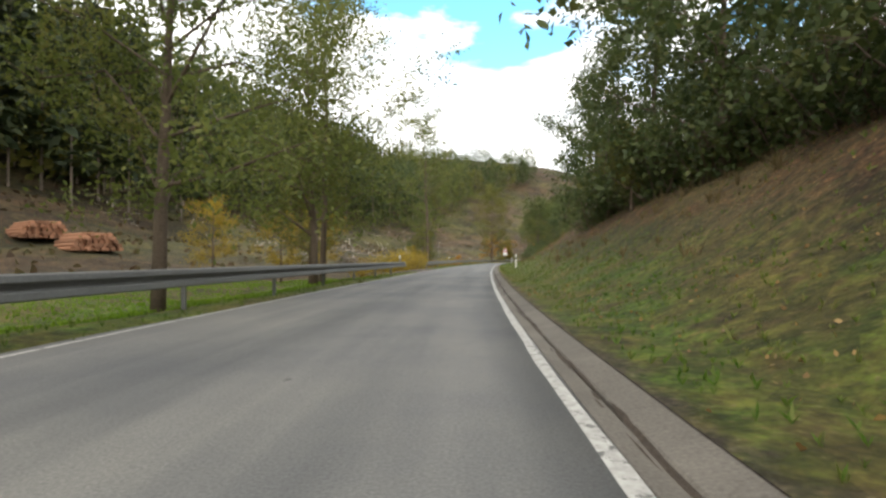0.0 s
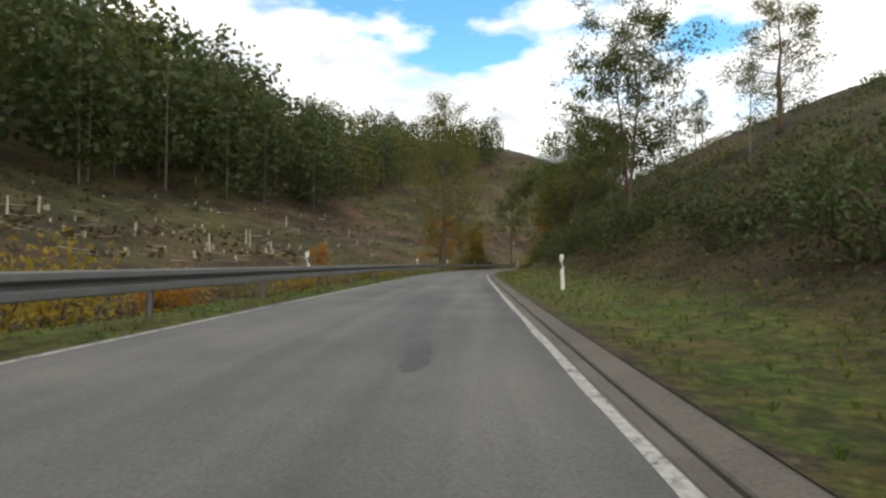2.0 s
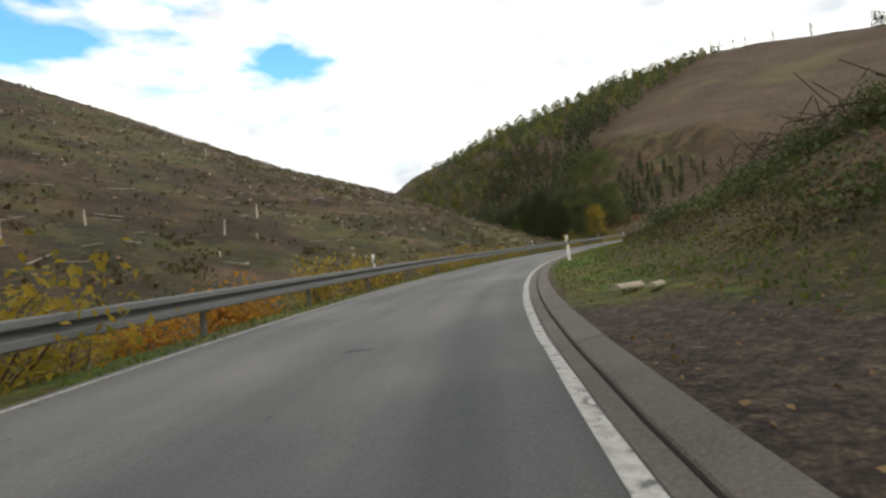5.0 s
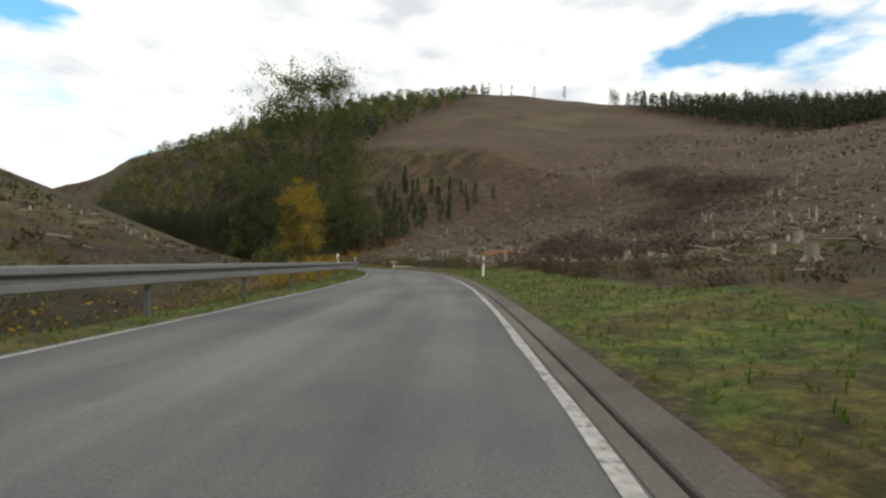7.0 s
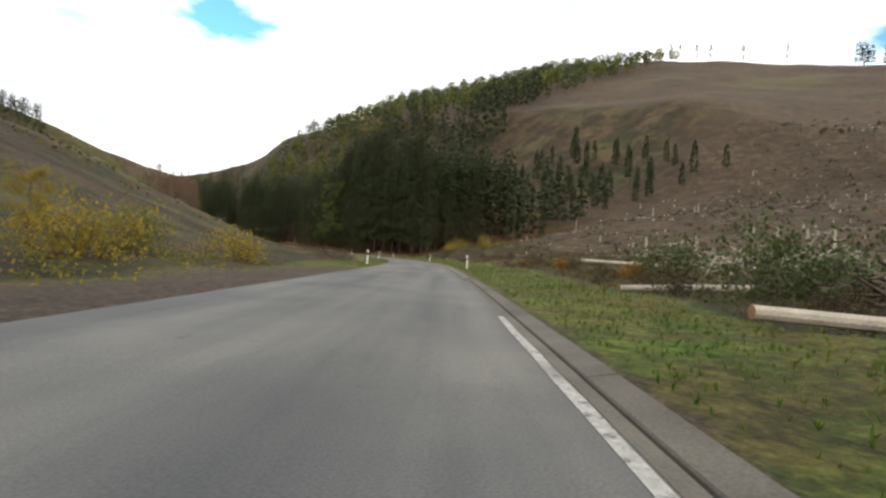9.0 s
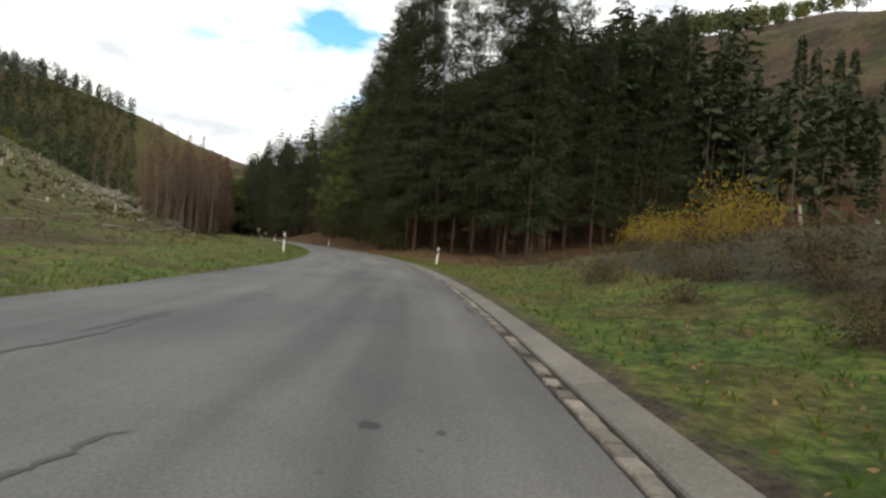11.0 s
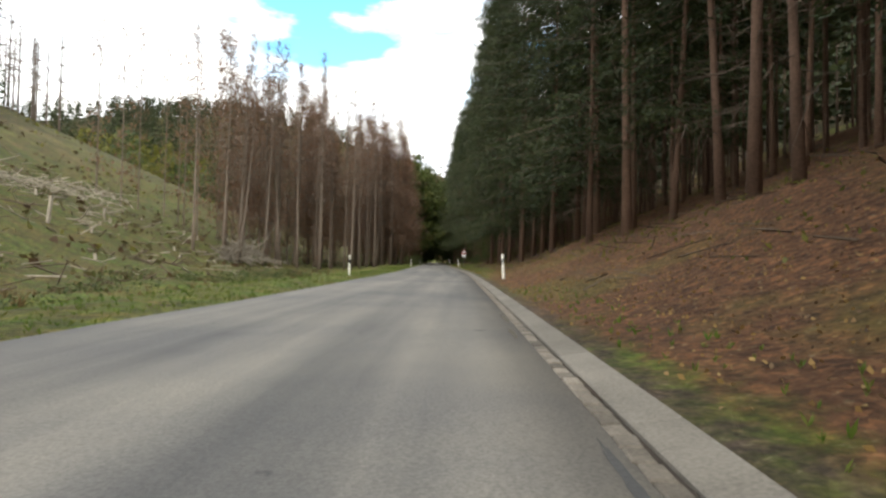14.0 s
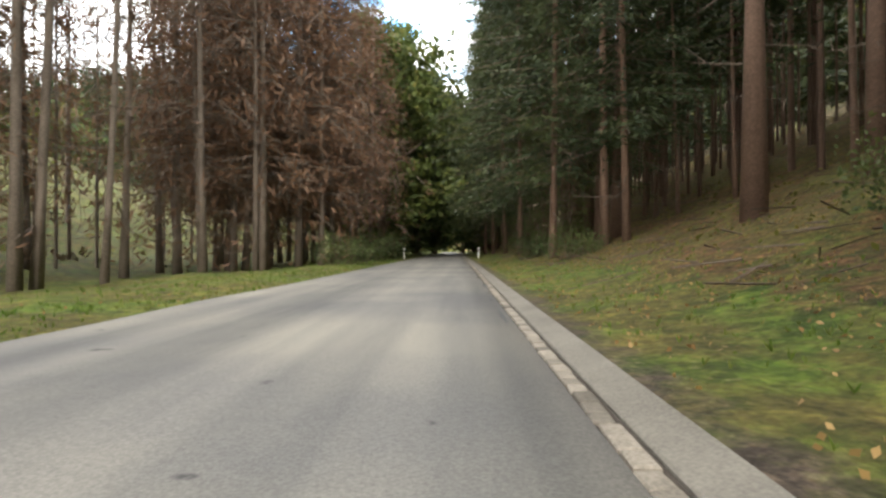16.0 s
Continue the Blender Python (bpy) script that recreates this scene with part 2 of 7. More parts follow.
# ground: grass, dead brown growth, needle litter, bare earth, mixed by the sheet's "cover" colours
def ground_material():
    m = Mat("ground_cover", 0.95)
    cover = m.attr("cover")
    sep = m.t.nodes.new("ShaderNodeSeparateColor")
    m.link(cover.outputs["Color"], sep.inputs[0])
    g0, g1, g2, g3 = m.noise(0.045, 5), m.noise(0.35, 6), m.noise(3.0, 6, rough=0.65), m.noise(18, 4)

    def clods(scale):
        """A tone for each clod, leaf or tuft of about 1 / scale metres."""
        nd = m.n("ShaderNodeTexVoronoi", Scale=scale, Randomness=1.0)
        m.link(m.geo.outputs["Position"], nd.inputs["Vector"])
        cell = m.t.nodes.new("ShaderNodeSeparateColor")
        m.link(nd.outputs["Color"], cell.inputs[0])
        return cell.outputs[0], cell.outputs[1]
    tuft = clods(2.6)[0]
    leaf, hue = clods(13.0)
    # grass: dark green, yellow-green and straw tufts
    grass = m.mix(0.5, m.ramp(g1, [(0.3, (0.028, 0.060, 0.008)), (0.5, (0.066, 0.104, 0.012)), (0.7, (0.130, 0.122, 0.026))]),
                  m.ramp(g2, [(0.3, (0.020, 0.038, 0.008)), (0.52, (0.062, 0.098, 0.013)), (0.72, (0.150, 0.122, 0.045))]))
    grass = m.mix(m.step(m.noise(0.55, 7, rough=0.7), 0.42, 0.56), grass, m.mix(0.6, grass, (0.088, 0.056, 0.022)))
    grass = m.mix(0.55, grass, m.ramp(tuft, [(0.0, (0.42, 0.46, 0.42)), (0.5, (0.95, 0.98, 0.9)), (1.0, (1.55, 1.42, 1.3))]), "MULTIPLY")
    # dry growth on the felled slopes
    scrub = m.mix(0.5, m.ramp(g1, [(0.3, (0.024, 0.018, 0.009)), (0.5, (0.056, 0.034, 0.018)), (0.7, (0.044, 0.044, 0.014))]),
                  m.ramp(g2, [(0.3, (0.014, 0.011, 0.007)), (0.55, (0.058, 0.038, 0.021)), (0.75, (0.125, 0.085, 0.052))]))
    scrub = m.mix(m.step(g0, 0.44, 0.58), scrub, m.mix(0.65, scrub, (0.056, 0.064, 0.018)))
    scrub = m.mix(m.step(m.noise(0.06, 6, rough=0.7), 0.52, 0.64), scrub, m.mix(0.55, scrub, (0.098, 0.066, 0.046)))
    litter = m.mix(0.5, m.ramp(g1, [(0.3, (0.052, 0.024, 0.012)), (0.7, (0.130, 0.062, 0.030))]),
                   m.ramp(g2, [(0.3, (0.046, 0.023, 0.013)), (0.55, (0.108, 0.054, 0.027)), (0.75, (0.185, 0.108, 0.054))]))
    litter = m.mix(0.6, litter, m.ramp(leaf, [(0.0, (0.45, 0.42, 0.40)), (0.6, (0.95, 0.92, 0.9)), (1.0, (1.9, 1.75, 1.5))]), "MULTIPLY")
    earth = m.mix(0.5, m.ramp(g1, [(0.3, (0.032, 0.023, 0.017)), (0.7, (0.072, 0.054, 0.041))]),
                  m.ramp(g3, [(0.3, (0.036, 0.027, 0.021)), (0.7, (0.105, 0.082, 0.065))]))
    earth = m.mix(0.5, earth, m.ramp(m.noise(40, 3), [(0.35, (0.5, 0.5, 0.5)), (0.65, (1.4, 1.38, 1.35))]), "MULTIPLY")
    moss = m.step(m.noise(0.22, 5, rough=0.65), 0.50, 0.62)
    litter = m.mix(moss, litter, m.mix(0.5, litter, (0.080, 0.082, 0.016)))
    drift = m.ramp(m.noise(0.10, 9, rough=0.78), [(0.43, (0.28, 0.30, 0.25)), (0.5, (0.68, 0.68, 0.64)), (0.57, (1.2, 1.14, 1.03))])
    scrub = m.mix(0.85, scrub, drift, "MULTIPLY")
    scrub = m.mix(0.45, scrub, m.ramp(tuft, [(0.0, (0.4, 0.42, 0.4)), (0.6, (1.0, 0.98, 0.95)), (1.0, (1.8, 1.65, 1.5))]), "MULTIPLY")
    # open clear-cut: faded pinkish brush and old needles, in long drifts down the slope, paler stumps and chips
    fell = m.mix(0.5, m.ramp(m.noise(0.022, 8, rough=0.7), [(0.36, (0.027, 0.018, 0.010)), (0.5, (0.052, 0.035, 0.021)), (0.66, (0.080, 0.054, 0.034))]),
                 m.ramp(m.noise(0.35, 7, rough=0.75), [(0.36, (0.014, 0.010, 0.006)), (0.52, (0.054, 0.036, 0.022)), (0.68, (0.135, 0.097, 0.064))]))
    fell = m.mix(m.step(m.noise(0.013, 4), 0.56, 0.66), fell, m.mix(0.5, fell, (0.075, 0.070, 0.026)))
    fell = m.mix(0.5, fell, m.ramp(m.noise(0.9, 6, rough=0.8), [(0.38, (0.5, 0.48, 0.46)), (0.62, (1.45, 1.42, 1.4))]), "MULTIPLY")
    warp = m.math("MULTIPLY", m.math("SUBTRACT", g2, 0.5), 0.9)

    def part_of(ch):
        return m.step(m.math("ADD", ch, warp), 0.35, 0.65)
    c = m.mix(part_of(sep.outputs[0]), grass, scrub)
    c = m.mix(part_of(cover.outputs["Alpha"]), c, fell)
    c = m.mix(part_of(sep.outputs[1]), c, litter)
    c = m.mix(part_of(sep.outputs[2]), c, earth)
    # tufts, clods and dead leaves of a hand's width, then single chips
    clump = m.noise(5.5, 7, rough=0.72)
    c = m.mix(0.75, c, m.ramp(clump, [(0.38, (0.52, 0.51, 0.50)), (0.5, (1.12, 1.10, 1.06)), (0.62, (2.0, 1.94, 1.8))]), "MULTIPLY")
    chips = m.step(m.noise(11, 5, rough=0.65), 0.60, 0.66)
    c = m.mix(chips, c, m.mix(0.6, c, m.ramp(hue, [(0.2, (0.17, 0.115, 0.055)), (0.6, (0.11, 0.075, 0.035)), (0.9, (0.20, 0.17, 0.10))])))
    m.colour(m.mix(0.5, c, m.ramp(g3, [(0.28, (0.45, 0.45, 0.45)), (0.72, (1.7, 1.7, 1.68))]), "MULTIPLY"))
    m.bump(m.noise(5, 8, rough=0.75), 0.9, 0.14)
    return m.m


M_ASPHALT, M_GROUND = asphalt_material(), ground_material()


def line_material():
    """Road paint rubbed off in places down to the asphalt."""
    m = Mat("worn_white_paint", 0.7)
    paint = m.ramp(m.noise(14, 4), [(0.3, (0.25, 0.24, 0.225)), (0.7, (0.43, 0.42, 0.395))])
    gone = m.math("MAXIMUM", m.step(m.noise(9, 6, rough=0.7), 0.54, 0.62), m.step(m.noise(0.5, 5), 0.60, 0.70))
    m.colour(m.mix(gone, paint, (0.10, 0.098, 0.092))).bump(m.noise(50, 3), 0.3, 0.004)
    return m.m


M_LINE = line_material()
M_CONCRETE = worn("kerb_concrete", (0.108, 0.096, 0.082), 0.9, spread=0.42, fine=45, broad=1.3, vary=0.14)
M_PALECRETE = worn("pale_kerb_concrete", (0.150, 0.138, 0.119), 0.9, spread=0.4, fine=45, broad=1.3, vary=0.14)
M_SETT = worn("sett_stone", (0.150, 0.132, 0.110), 0.85, spread=0.45, fine=50, broad=5, island=True, vary=0.45)
M_SILT = worn("gutter_silt", (0.040, 0.032, 0.026), 0.95, spread=0.45, fine=30, broad=2.5)
M_STEEL = worn("galvanised_steel", (0.15, 0.153, 0.15), 0.6, 0.3, spread=0.2, fine=20, broad=1.2, bump=0.08)
M_POSTWHITE = worn("white_plastic", (0.74, 0.73, 0.68), 0.5, spread=0.14, fine=14, broad=4, bump=0.05)
M_BLACK = worn("black_plastic", (0.025, 0.025, 0.027), 0.5, spread=0.3, bump=0.05)
M_REFLECT = worn("reflector", (0.62, 0.62, 0.60), 0.25, spread=0.1, bump=0.0)
M_BARK = worn("bark", (0.105, 0.078, 0.058), 0.95, spread=0.5, fine=18, broad=1.4, bump=0.8)
M_BARK_RED = worn("spruce_bark", (0.135, 0.082, 0.058), 0.95, spread=0.42, fine=16, broad=1.0, bump=0.8, vary=0.2)
M_BARK_GREY = worn("dead_bark", (0.155, 0.122, 0.098), 0.95, spread=0.4, fine=16, broad=1.0, bump=0.6, vary=0.25)
M_WOOD = worn("cut_wood", (0.30, 0.175, 0.10), 0.85, spread=0.35, fine=30, broad=3, vary=0.2)
M_REDWOOD = worn("red_cut_wood", (0.27, 0.135, 0.08), 0.9, spread=0.35, fine=30, broad=3, vary=0.3)
M_PALEWOOD = worn("weathered_wood", (0.27, 0.235, 0.19), 0.9, spread=0.35, fine=22, broad=2, vary=0.25)
M_SIGNRED = worn("sign_red", (0.50, 0.035, 0.04), 0.45, spread=0.15, bump=0.0)
M_SIGNWHITE = worn("sign_white", (0.70, 0.70, 0.70), 0.45, spread=0.1, bump=0.0)
M_SIGNBACK = worn("sign_back", (0.30, 0.32, 0.33), 0.5, 0.5, spread=0.15, bump=0.0)
L_GREEN = foliage("leaves_green", [(0.040, 0.060, 0.016), (0.065, 0.092, 0.022), (0.095, 0.115, 0.028), (0.15, 0.14, 0.035)])
L_DARK = foliage("leaves_dark_green", [(0.034, 0.053, 0.019), (0.054, 0.077, 0.025), (0.078, 0.100, 0.030), (0.115, 0.118, 0.034)])
L_YELLOW = foliage("leaves_yellow", [(0.16, 0.145, 0.024), (0.27, 0.20, 0.026), (0.38, 0.26, 0.030), (0.18, 0.165, 0.034)], through_leaf=0.5)
L_ORANGE = foliage("leaves_orange", [(0.27, 0.135, 0.020), (0.36, 0.175, 0.024), (0.43, 0.20, 0.026), (0.26, 0.175, 0.030)], through_leaf=0.5)
L_OLIVE = foliage("leaves_olive", [(0.080, 0.092, 0.020), (0.122, 0.126, 0.027), (0.175, 0.158, 0.034), (0.10, 0.116, 0.026)], through_leaf=0.45)
L_NEEDLE = foliage("spruce_needles", [(0.017, 0.028, 0.012), (0.026, 0.040, 0.014), (0.042, 0.056, 0.018), (0.068, 0.074, 0.022)], through_leaf=0.15)
L_FRESH = foliage("fresh_spruce_needles", [(0.042, 0.060, 0.018), (0.064, 0.084, 0.023), (0.092, 0.108, 0.029), (0.120, 0.120, 0.034)], through_leaf=0.3)
L_BROWN = foliage("dead_needles", [(0.11, 0.060, 0.038), (0.16, 0.088, 0.052), (0.20, 0.112, 0.066), (0.13, 0.090, 0.062)], through_leaf=0.3)
L_SCRUB = foliage("dry_scrub", [(0.046, 0.030, 0.016), (0.086, 0.052, 0.028), (0.064, 0.062, 0.022), (0.135, 0.092, 0.052)], through_leaf=0.4)
L_GRASS = foliage("grass_blades", [(0.045, 0.100, 0.012), (0.080, 0.145, 0.018), (0.135, 0.165, 0.032), (0.20, 0.18, 0.07)], through_leaf=0.5)
L_FALLEN = foliage("fallen_leaves", [(0.13, 0.075, 0.03), (0.20, 0.12, 0.045), (0.26, 0.17, 0.06), (0.10, 0.06, 0.03)], through_leaf=0.1)
L_MEADOW = foliage("meadow_blades", [(0.10, 0.19, 0.012), (0.14, 0.25, 0.016), (0.17, 0.27, 0.022), (0.15, 0.22, 0.02)], through_leaf=0.5)
L_LITTER = foliage("litter_chips", [(0.045, 0.026, 0.014), (0.11, 0.066, 0.034), (0.17, 0.115, 0.065), (0.075, 0.045, 0.024)], through_leaf=0.1)
L_STRAW = foliage("straw_grass", [(0.075, 0.060, 0.022), (0.14, 0.105, 0.045), (0.20, 0.155, 0.075), (0.095, 0.055, 0.026)], through_leaf=0.4)
L_BRAMBLE = foliage("bramble_leaves", [(0.044, 0.054, 0.020), (0.062, 0.074, 0.023), (0.095, 0.060, 0.030), (0.070, 0.084, 0.024), (0.112, 0.078, 0.040)])

L_LIGHT = foliage("leaves_light_green", [(0.070, 0.095, 0.022), (0.105, 0.130, 0.030), (0.15, 0.165, 0.040), (0.19, 0.175, 0.05)], through_leaf=0.45)
M_BLEACHED = worn("bleached_limbs", (0.40, 0.35, 0.29), 0.9, spread=0.35, fine=22, broad=2, vary=0.25)

# ---- mesh helpers ----
def mesh_of(name, verts, faces, mats=(), smooth=False, index=None):
    me = bpy.data.meshes.new(name)
    me.from_pydata([tuple(map(float, v)) for v in verts] if not isinstance(verts, np.ndarray) else verts.tolist(), [],
                   faces.tolist() if isinstance(faces, np.ndarray) else faces)
    for m in mats:
        me.materials.append(m)
    if index is not None:
        me.polygons.foreach_set("material_index", np.asarray(index, dtype=np.int32))
    if smooth:
        me.polygons.foreach_set("use_smooth", np.ones(len(me.polygons), dtype=bool))
    me.update()
    return me


def part(name, me, parent, label="", at=None, kind=""):
    ob = new(name, me)
    ob.parent = parent
    if at is not None:
        ob.matrix_basis = at
    return tagged(ob, label, kind=kind)


def thing(name, label, category, group="", at=None, kind=""):
    ob = new(name)
    ob.empty_display_size = 0.3
    if at is not None:
        ob.matrix_basis = at
    return tagged(ob, label, category, group, kind)


def grid_faces(rows, cols):
    i = np.arange(rows - 1)[:, None] * cols + np.arange(cols - 1)[None]
    return np.stack([i, i + 1, i + cols + 1, i + cols], -1).reshape(-1, 4)


def tube(points, radii, sides=6, cap=True):
    """Vertices and faces of a tapering round bar through the points."""
    pts = [Vector(p) for p in points]
    vs, fs = [], []
    for i, p in enumerate(pts):
        way = (pts[min(i + 1, len(pts) - 1)] - pts[max(i - 1, 0)]).normalized()
        a = way.orthogonal().normalized() if abs(way.z) < 0.9 else Vector((1, 0, 0)).cross(way).normalized()
        b = way.cross(a)
        for k in range(sides):
            ang = 2 * math.pi * k / sides
            vs.append(p + (a * math.cos(ang) + b * math.sin(ang)) * radii[i])
    for i in range(len(pts) - 1):
        for k in range(sides):
            k2 = (k + 1) % sides
            fs.append((i * sides + k, i * sides + k2, (i + 1) * sides + k2, (i + 1) * sides + k))
    if cap:
        fs.append(tuple(range(sides))[::-1])
        fs.append(tuple((len(pts) - 1) * sides + k for k in range(sides)))
    return vs, fs


def join(bits):
    vs, fs = [], []
    for v, f in bits:
        n = len(vs)
        vs.extend(v)
        fs.extend([tuple(i + n for i in q) for q in f])
    return vs, fs


def box(x0, x1, y0, y1, z0, z1, bevel=0.0):
    """A box whose upper and side edges are chamfered by bevel."""
    if not bevel:
        vs = [(x, y, z) for z in (z0, z1) for y in (y0, y1) for x in (x0, x1)]
        return vs, [(0, 2, 3, 1), (4, 5, 7, 6), (0, 1, 5, 4), (2, 6, 7, 3), (0, 4, 6, 2), (1, 3, 7, 5)]
    b = bevel
    ring = [(x0, y0), (x1, y0), (x1, y1), (x0, y1)]
    inner = [(x0 + b, y0 + b), (x1 - b, y0 + b), (x1 - b, y1 - b), (x0 + b, y1 - b)]
    vs = [(x, y, z0) for x, y in ring] + [(x, y, z1 - b) for x, y in ring] + [(x, y, z1) for x, y in inner]
    fs = [(3, 2, 1, 0), (8, 9, 10, 11)]
    for k in range(4):
        j = (k + 1) % 4
        fs += [(k, j, j + 4, k + 4), (k + 4, j + 4, j + 8, k + 8)]
    return vs, fs


# ---- the lie of the land: height over the road at distances beyond its edges ----
OUT = np.array([0, 1, 2, 3.5, 6, 10, 16, 25, 40, 70, 120, 220, 400, 800.0])
RIGHT = [
    (-150, (0, 0.1, 0.5, 1.3, 3.4, 6.0, 9.5, 14, 20, 28, 36, 50, 70, 80)),
    (30, (0, 0.1, 0.5, 1.3, 3.3, 6.0, 9.5, 14, 20, 28, 36, 50, 70, 80)),
    (48, (0, 0.15, 0.45, 1.0, 2.6, 5.9, 11.0, 16.5, 22, 27, 34, 48, 62, 72)),
    (64, (0, 0.1, 0.25, 0.5, 1.1, 2.6, 6.0, 11.5, 18, 24, 32, 47, 62, 72)),
    (88, (0, 0.05, 0.2, 0.5, 1.5, 4.2, 8.2, 12, 16, 21, 30, 45, 60, 70)),
    (112, (0, 0.05, 0.2, 0.8, 3.0, 6.4, 10.5, 15, 19, 24, 32, 45, 60, 70)),
    (134, (0, 0.05, 0.2, 0.55, 2.3, 6.2, 11.2, 16, 20, 24, 31, 43, 58, 70)),
    (150, (0, 0.05, 0.25, 1.1, 3.6, 7.4, 12.0, 17, 21, 25, 30, 40, 55, 70)),
    (172, (0, 0.05, 0.25, 1.2, 3.8, 7.4, 11.5, 15, 18, 21, 27, 40, 58, 75)),
    (190, (0, 0.05, 0.2, 0.5, 1.6, 3.8, 6.4, 9.0, 11.5, 15, 24, 40, 60, 80)),
    (230, (0, 0.1, 0.2, 0.3, 0.8, 1.6, 2.6, 3.8, 5.0, 8, 15, 34, 70, 90)),
    (276, (0, 0.15, 0.25, 0.35, 0.4, 0.7, 1.3, 2.3, 4.2, 8, 17, 45, 110, 140)),
    (320, (0, 0.05, 0.1, 0.1, 0.15, 0.3, 0.7, 1.5, 3.5, 8, 18, 48, 120, 150)),
    (380, (0, 0.1, 0.25, 0.35, 0.7, 1.5, 2.2, 3.2, 6.0, 11, 22, 50, 110, 150)),
    (408, (0, 0.1, 0.25, 0.5, 1.3, 2.4, 3.5, 5.0, 8.5, 15, 28, 58, 108, 140)),
    (430, (0, 0.05, 0.1, 0.2, 0.4, 0.7, 1.2, 2.5, 6.0, 16, 36, 70, 110, 120)),
    (450, (0, 0.08, 0.18, 0.35, 0.8, 1.5, 2.6, 5, 10, 20, 37, 67, 100, 115)),
    (465, (0, 0.15, 0.38, 0.75, 1.8, 3.4, 5.8, 10, 16, 25, 38, 65, 90, 110)),
    (490, (0, 0.15, 0.4, 0.9, 2.0, 3.6, 6.1, 10, 16, 25, 38, 65, 90, 110)),
    (508, (0, 0.25, 0.6, 1.25, 2.5, 4.3, 7.0, 11, 17, 27, 41, 65, 90, 110)),
    (522, (0, 0.25, 0.6, 1.2, 2.4, 4.1, 6.8, 11, 17, 27, 41, 65, 90, 110)),
    (540, (0, 0.12, 0.35, 0.75, 1.5, 2.9, 5.4, 9.5, 15, 25, 40, 65, 90, 110)),
    (570, (0, 0.12, 0.35, 0.8, 1.7, 3.3, 5.8, 10, 16, 26, 42, 65, 90, 110)),
    (1000, (0, 0.05, 0.3, 0.8, 1.7, 3.3, 5.8, 10, 16, 26, 42, 65, 90, 110)),
]
LEFT = [
    (-150, (0, 0, -0.15, -0.4, -0.6, -0.7, -0.7, -0.5, 0.5, 5, 18, 36, 50, 60)),
    (10, (0, 0, -0.15, -0.4, -0.6, -0.7, -0.7, -0.5, 1, 8, 28, 56, 72, 80)),
    (50, (0, 0, -0.05, -0.2, -0.5, -0.5, 0.0, 1.0, 4, 12, 32, 62, 80, 85)),
    (100, (0, 0, -0.1, -0.4, -0.8, -0.8, 0.2, 2.5, 6, 14, 34, 66, 88, 90)),
    (150, (0, 0, -0.15, -0.6, -1.2, -1.0, 0.5, 2.5, 6, 15, 39, 84, 118, 120)),
    (200, (0, 0, -0.15, -0.6, -1.4, -1.6, -0.3, 2.5, 9, 21, 43, 86, 115, 120)),
    (260, (0, 0, -0.15, -0.5, -1.2, -1.5, -0.5, 2.0, 9, 23, 48, 92, 115, 115)),
    (310, (0, 0, -0.05, -0.2, -0.3, -0.2, 0.5, 3.0, 9, 23, 46, 82, 98, 100)),
    (400, (0, 0, 0.1, 0.2, 0.3, 0.5, 1.0, 3.0, 9, 22, 41, 70, 88, 95)),
    (450, (0, 0.05, 0.1, 0.0, -0.3, -0.3, 0.3, 3.0, 9, 22, 40, 66, 80, 90)),
    (520, (0, 0.05, 0.1, 0.0, -0.4, -0.8, -0.7, 1.2, 8, 23, 45, 70, 80, 100)),
    (560, (0, 0.05, 0.1, 0.0, -0.4, -0.8, -1.0, 0.0, 6.5, 22, 45, 70, 80, 100)),
    (590, (0, 0.05, 0.1, 0.1, -0.2, -0.5, -0.6, 0.8, 7, 22, 45, 68, 76, 90)),
    (640, (0, 0.05, 0.1, 0.1, 0.0, 0.0, 0.2, 2.0, 7, 19, 39, 60, 70, 80)),
    (685, (0, 0.05, 0.1, 0.1, 0.0, 0.0, 0.2, 1.5, 5, 10, 17, 28, 48, 80)),
    (720, (0, 0.05, 0.1, 0.1, 0.0, 0.2, 0.5, 2, 6, 14, 22, 32, 52, 80)),
    (860, (0, 0.05, 0.1, 0.1, 0.2, 0.5, 1.5, 4, 6, 15, 26, 46, 95, 130)),
    (1000, (0, 0.05, 0.1, 0.1, 0.2, 0.5, 1.5, 4, 10, 28, 66, 132, 178, 180)),
]
KERB_OUT = 0.66          # outer edge of the kerb, metres right of the edge line


def kerb_edge(s):
    return np.interp(s, (338, 350), (0.575, 0.42))


def side_height(table, s, u):
    """Height over the road u metres beyond its edge (arrays)."""
    s, u = np.broadcast_arrays(np.asarray(s, float), np.asarray(u, float))
    st = np.array([r[0] for r in table], float)
    hs = np.array([r[1] for r in table], float)
    i = np.clip(np.searchsorted(st, s, side="right") - 1, 0, len(st) - 2)
    f = np.clip((s - st[i]) / (st[i + 1] - st[i]), 0, 1)
    f = f * f * (3 - 2 * f)
    j = np.clip(np.searchsorted(OUT, u, side="right") - 1, 0, len(OUT) - 2)
    g = np.clip((u - OUT[j]) / (OUT[j + 1] - OUT[j]), 0, 1)
    lo = hs[i, j] * (1 - f) + hs[i + 1, j] * f
    hi = hs[i, j + 1] * (1 - f) + hs[i + 1, j + 1] * f
    return lo * (1 - g) + hi * g


_rng = np.random.default_rng(5)
_lat = _rng.random((64, 64))


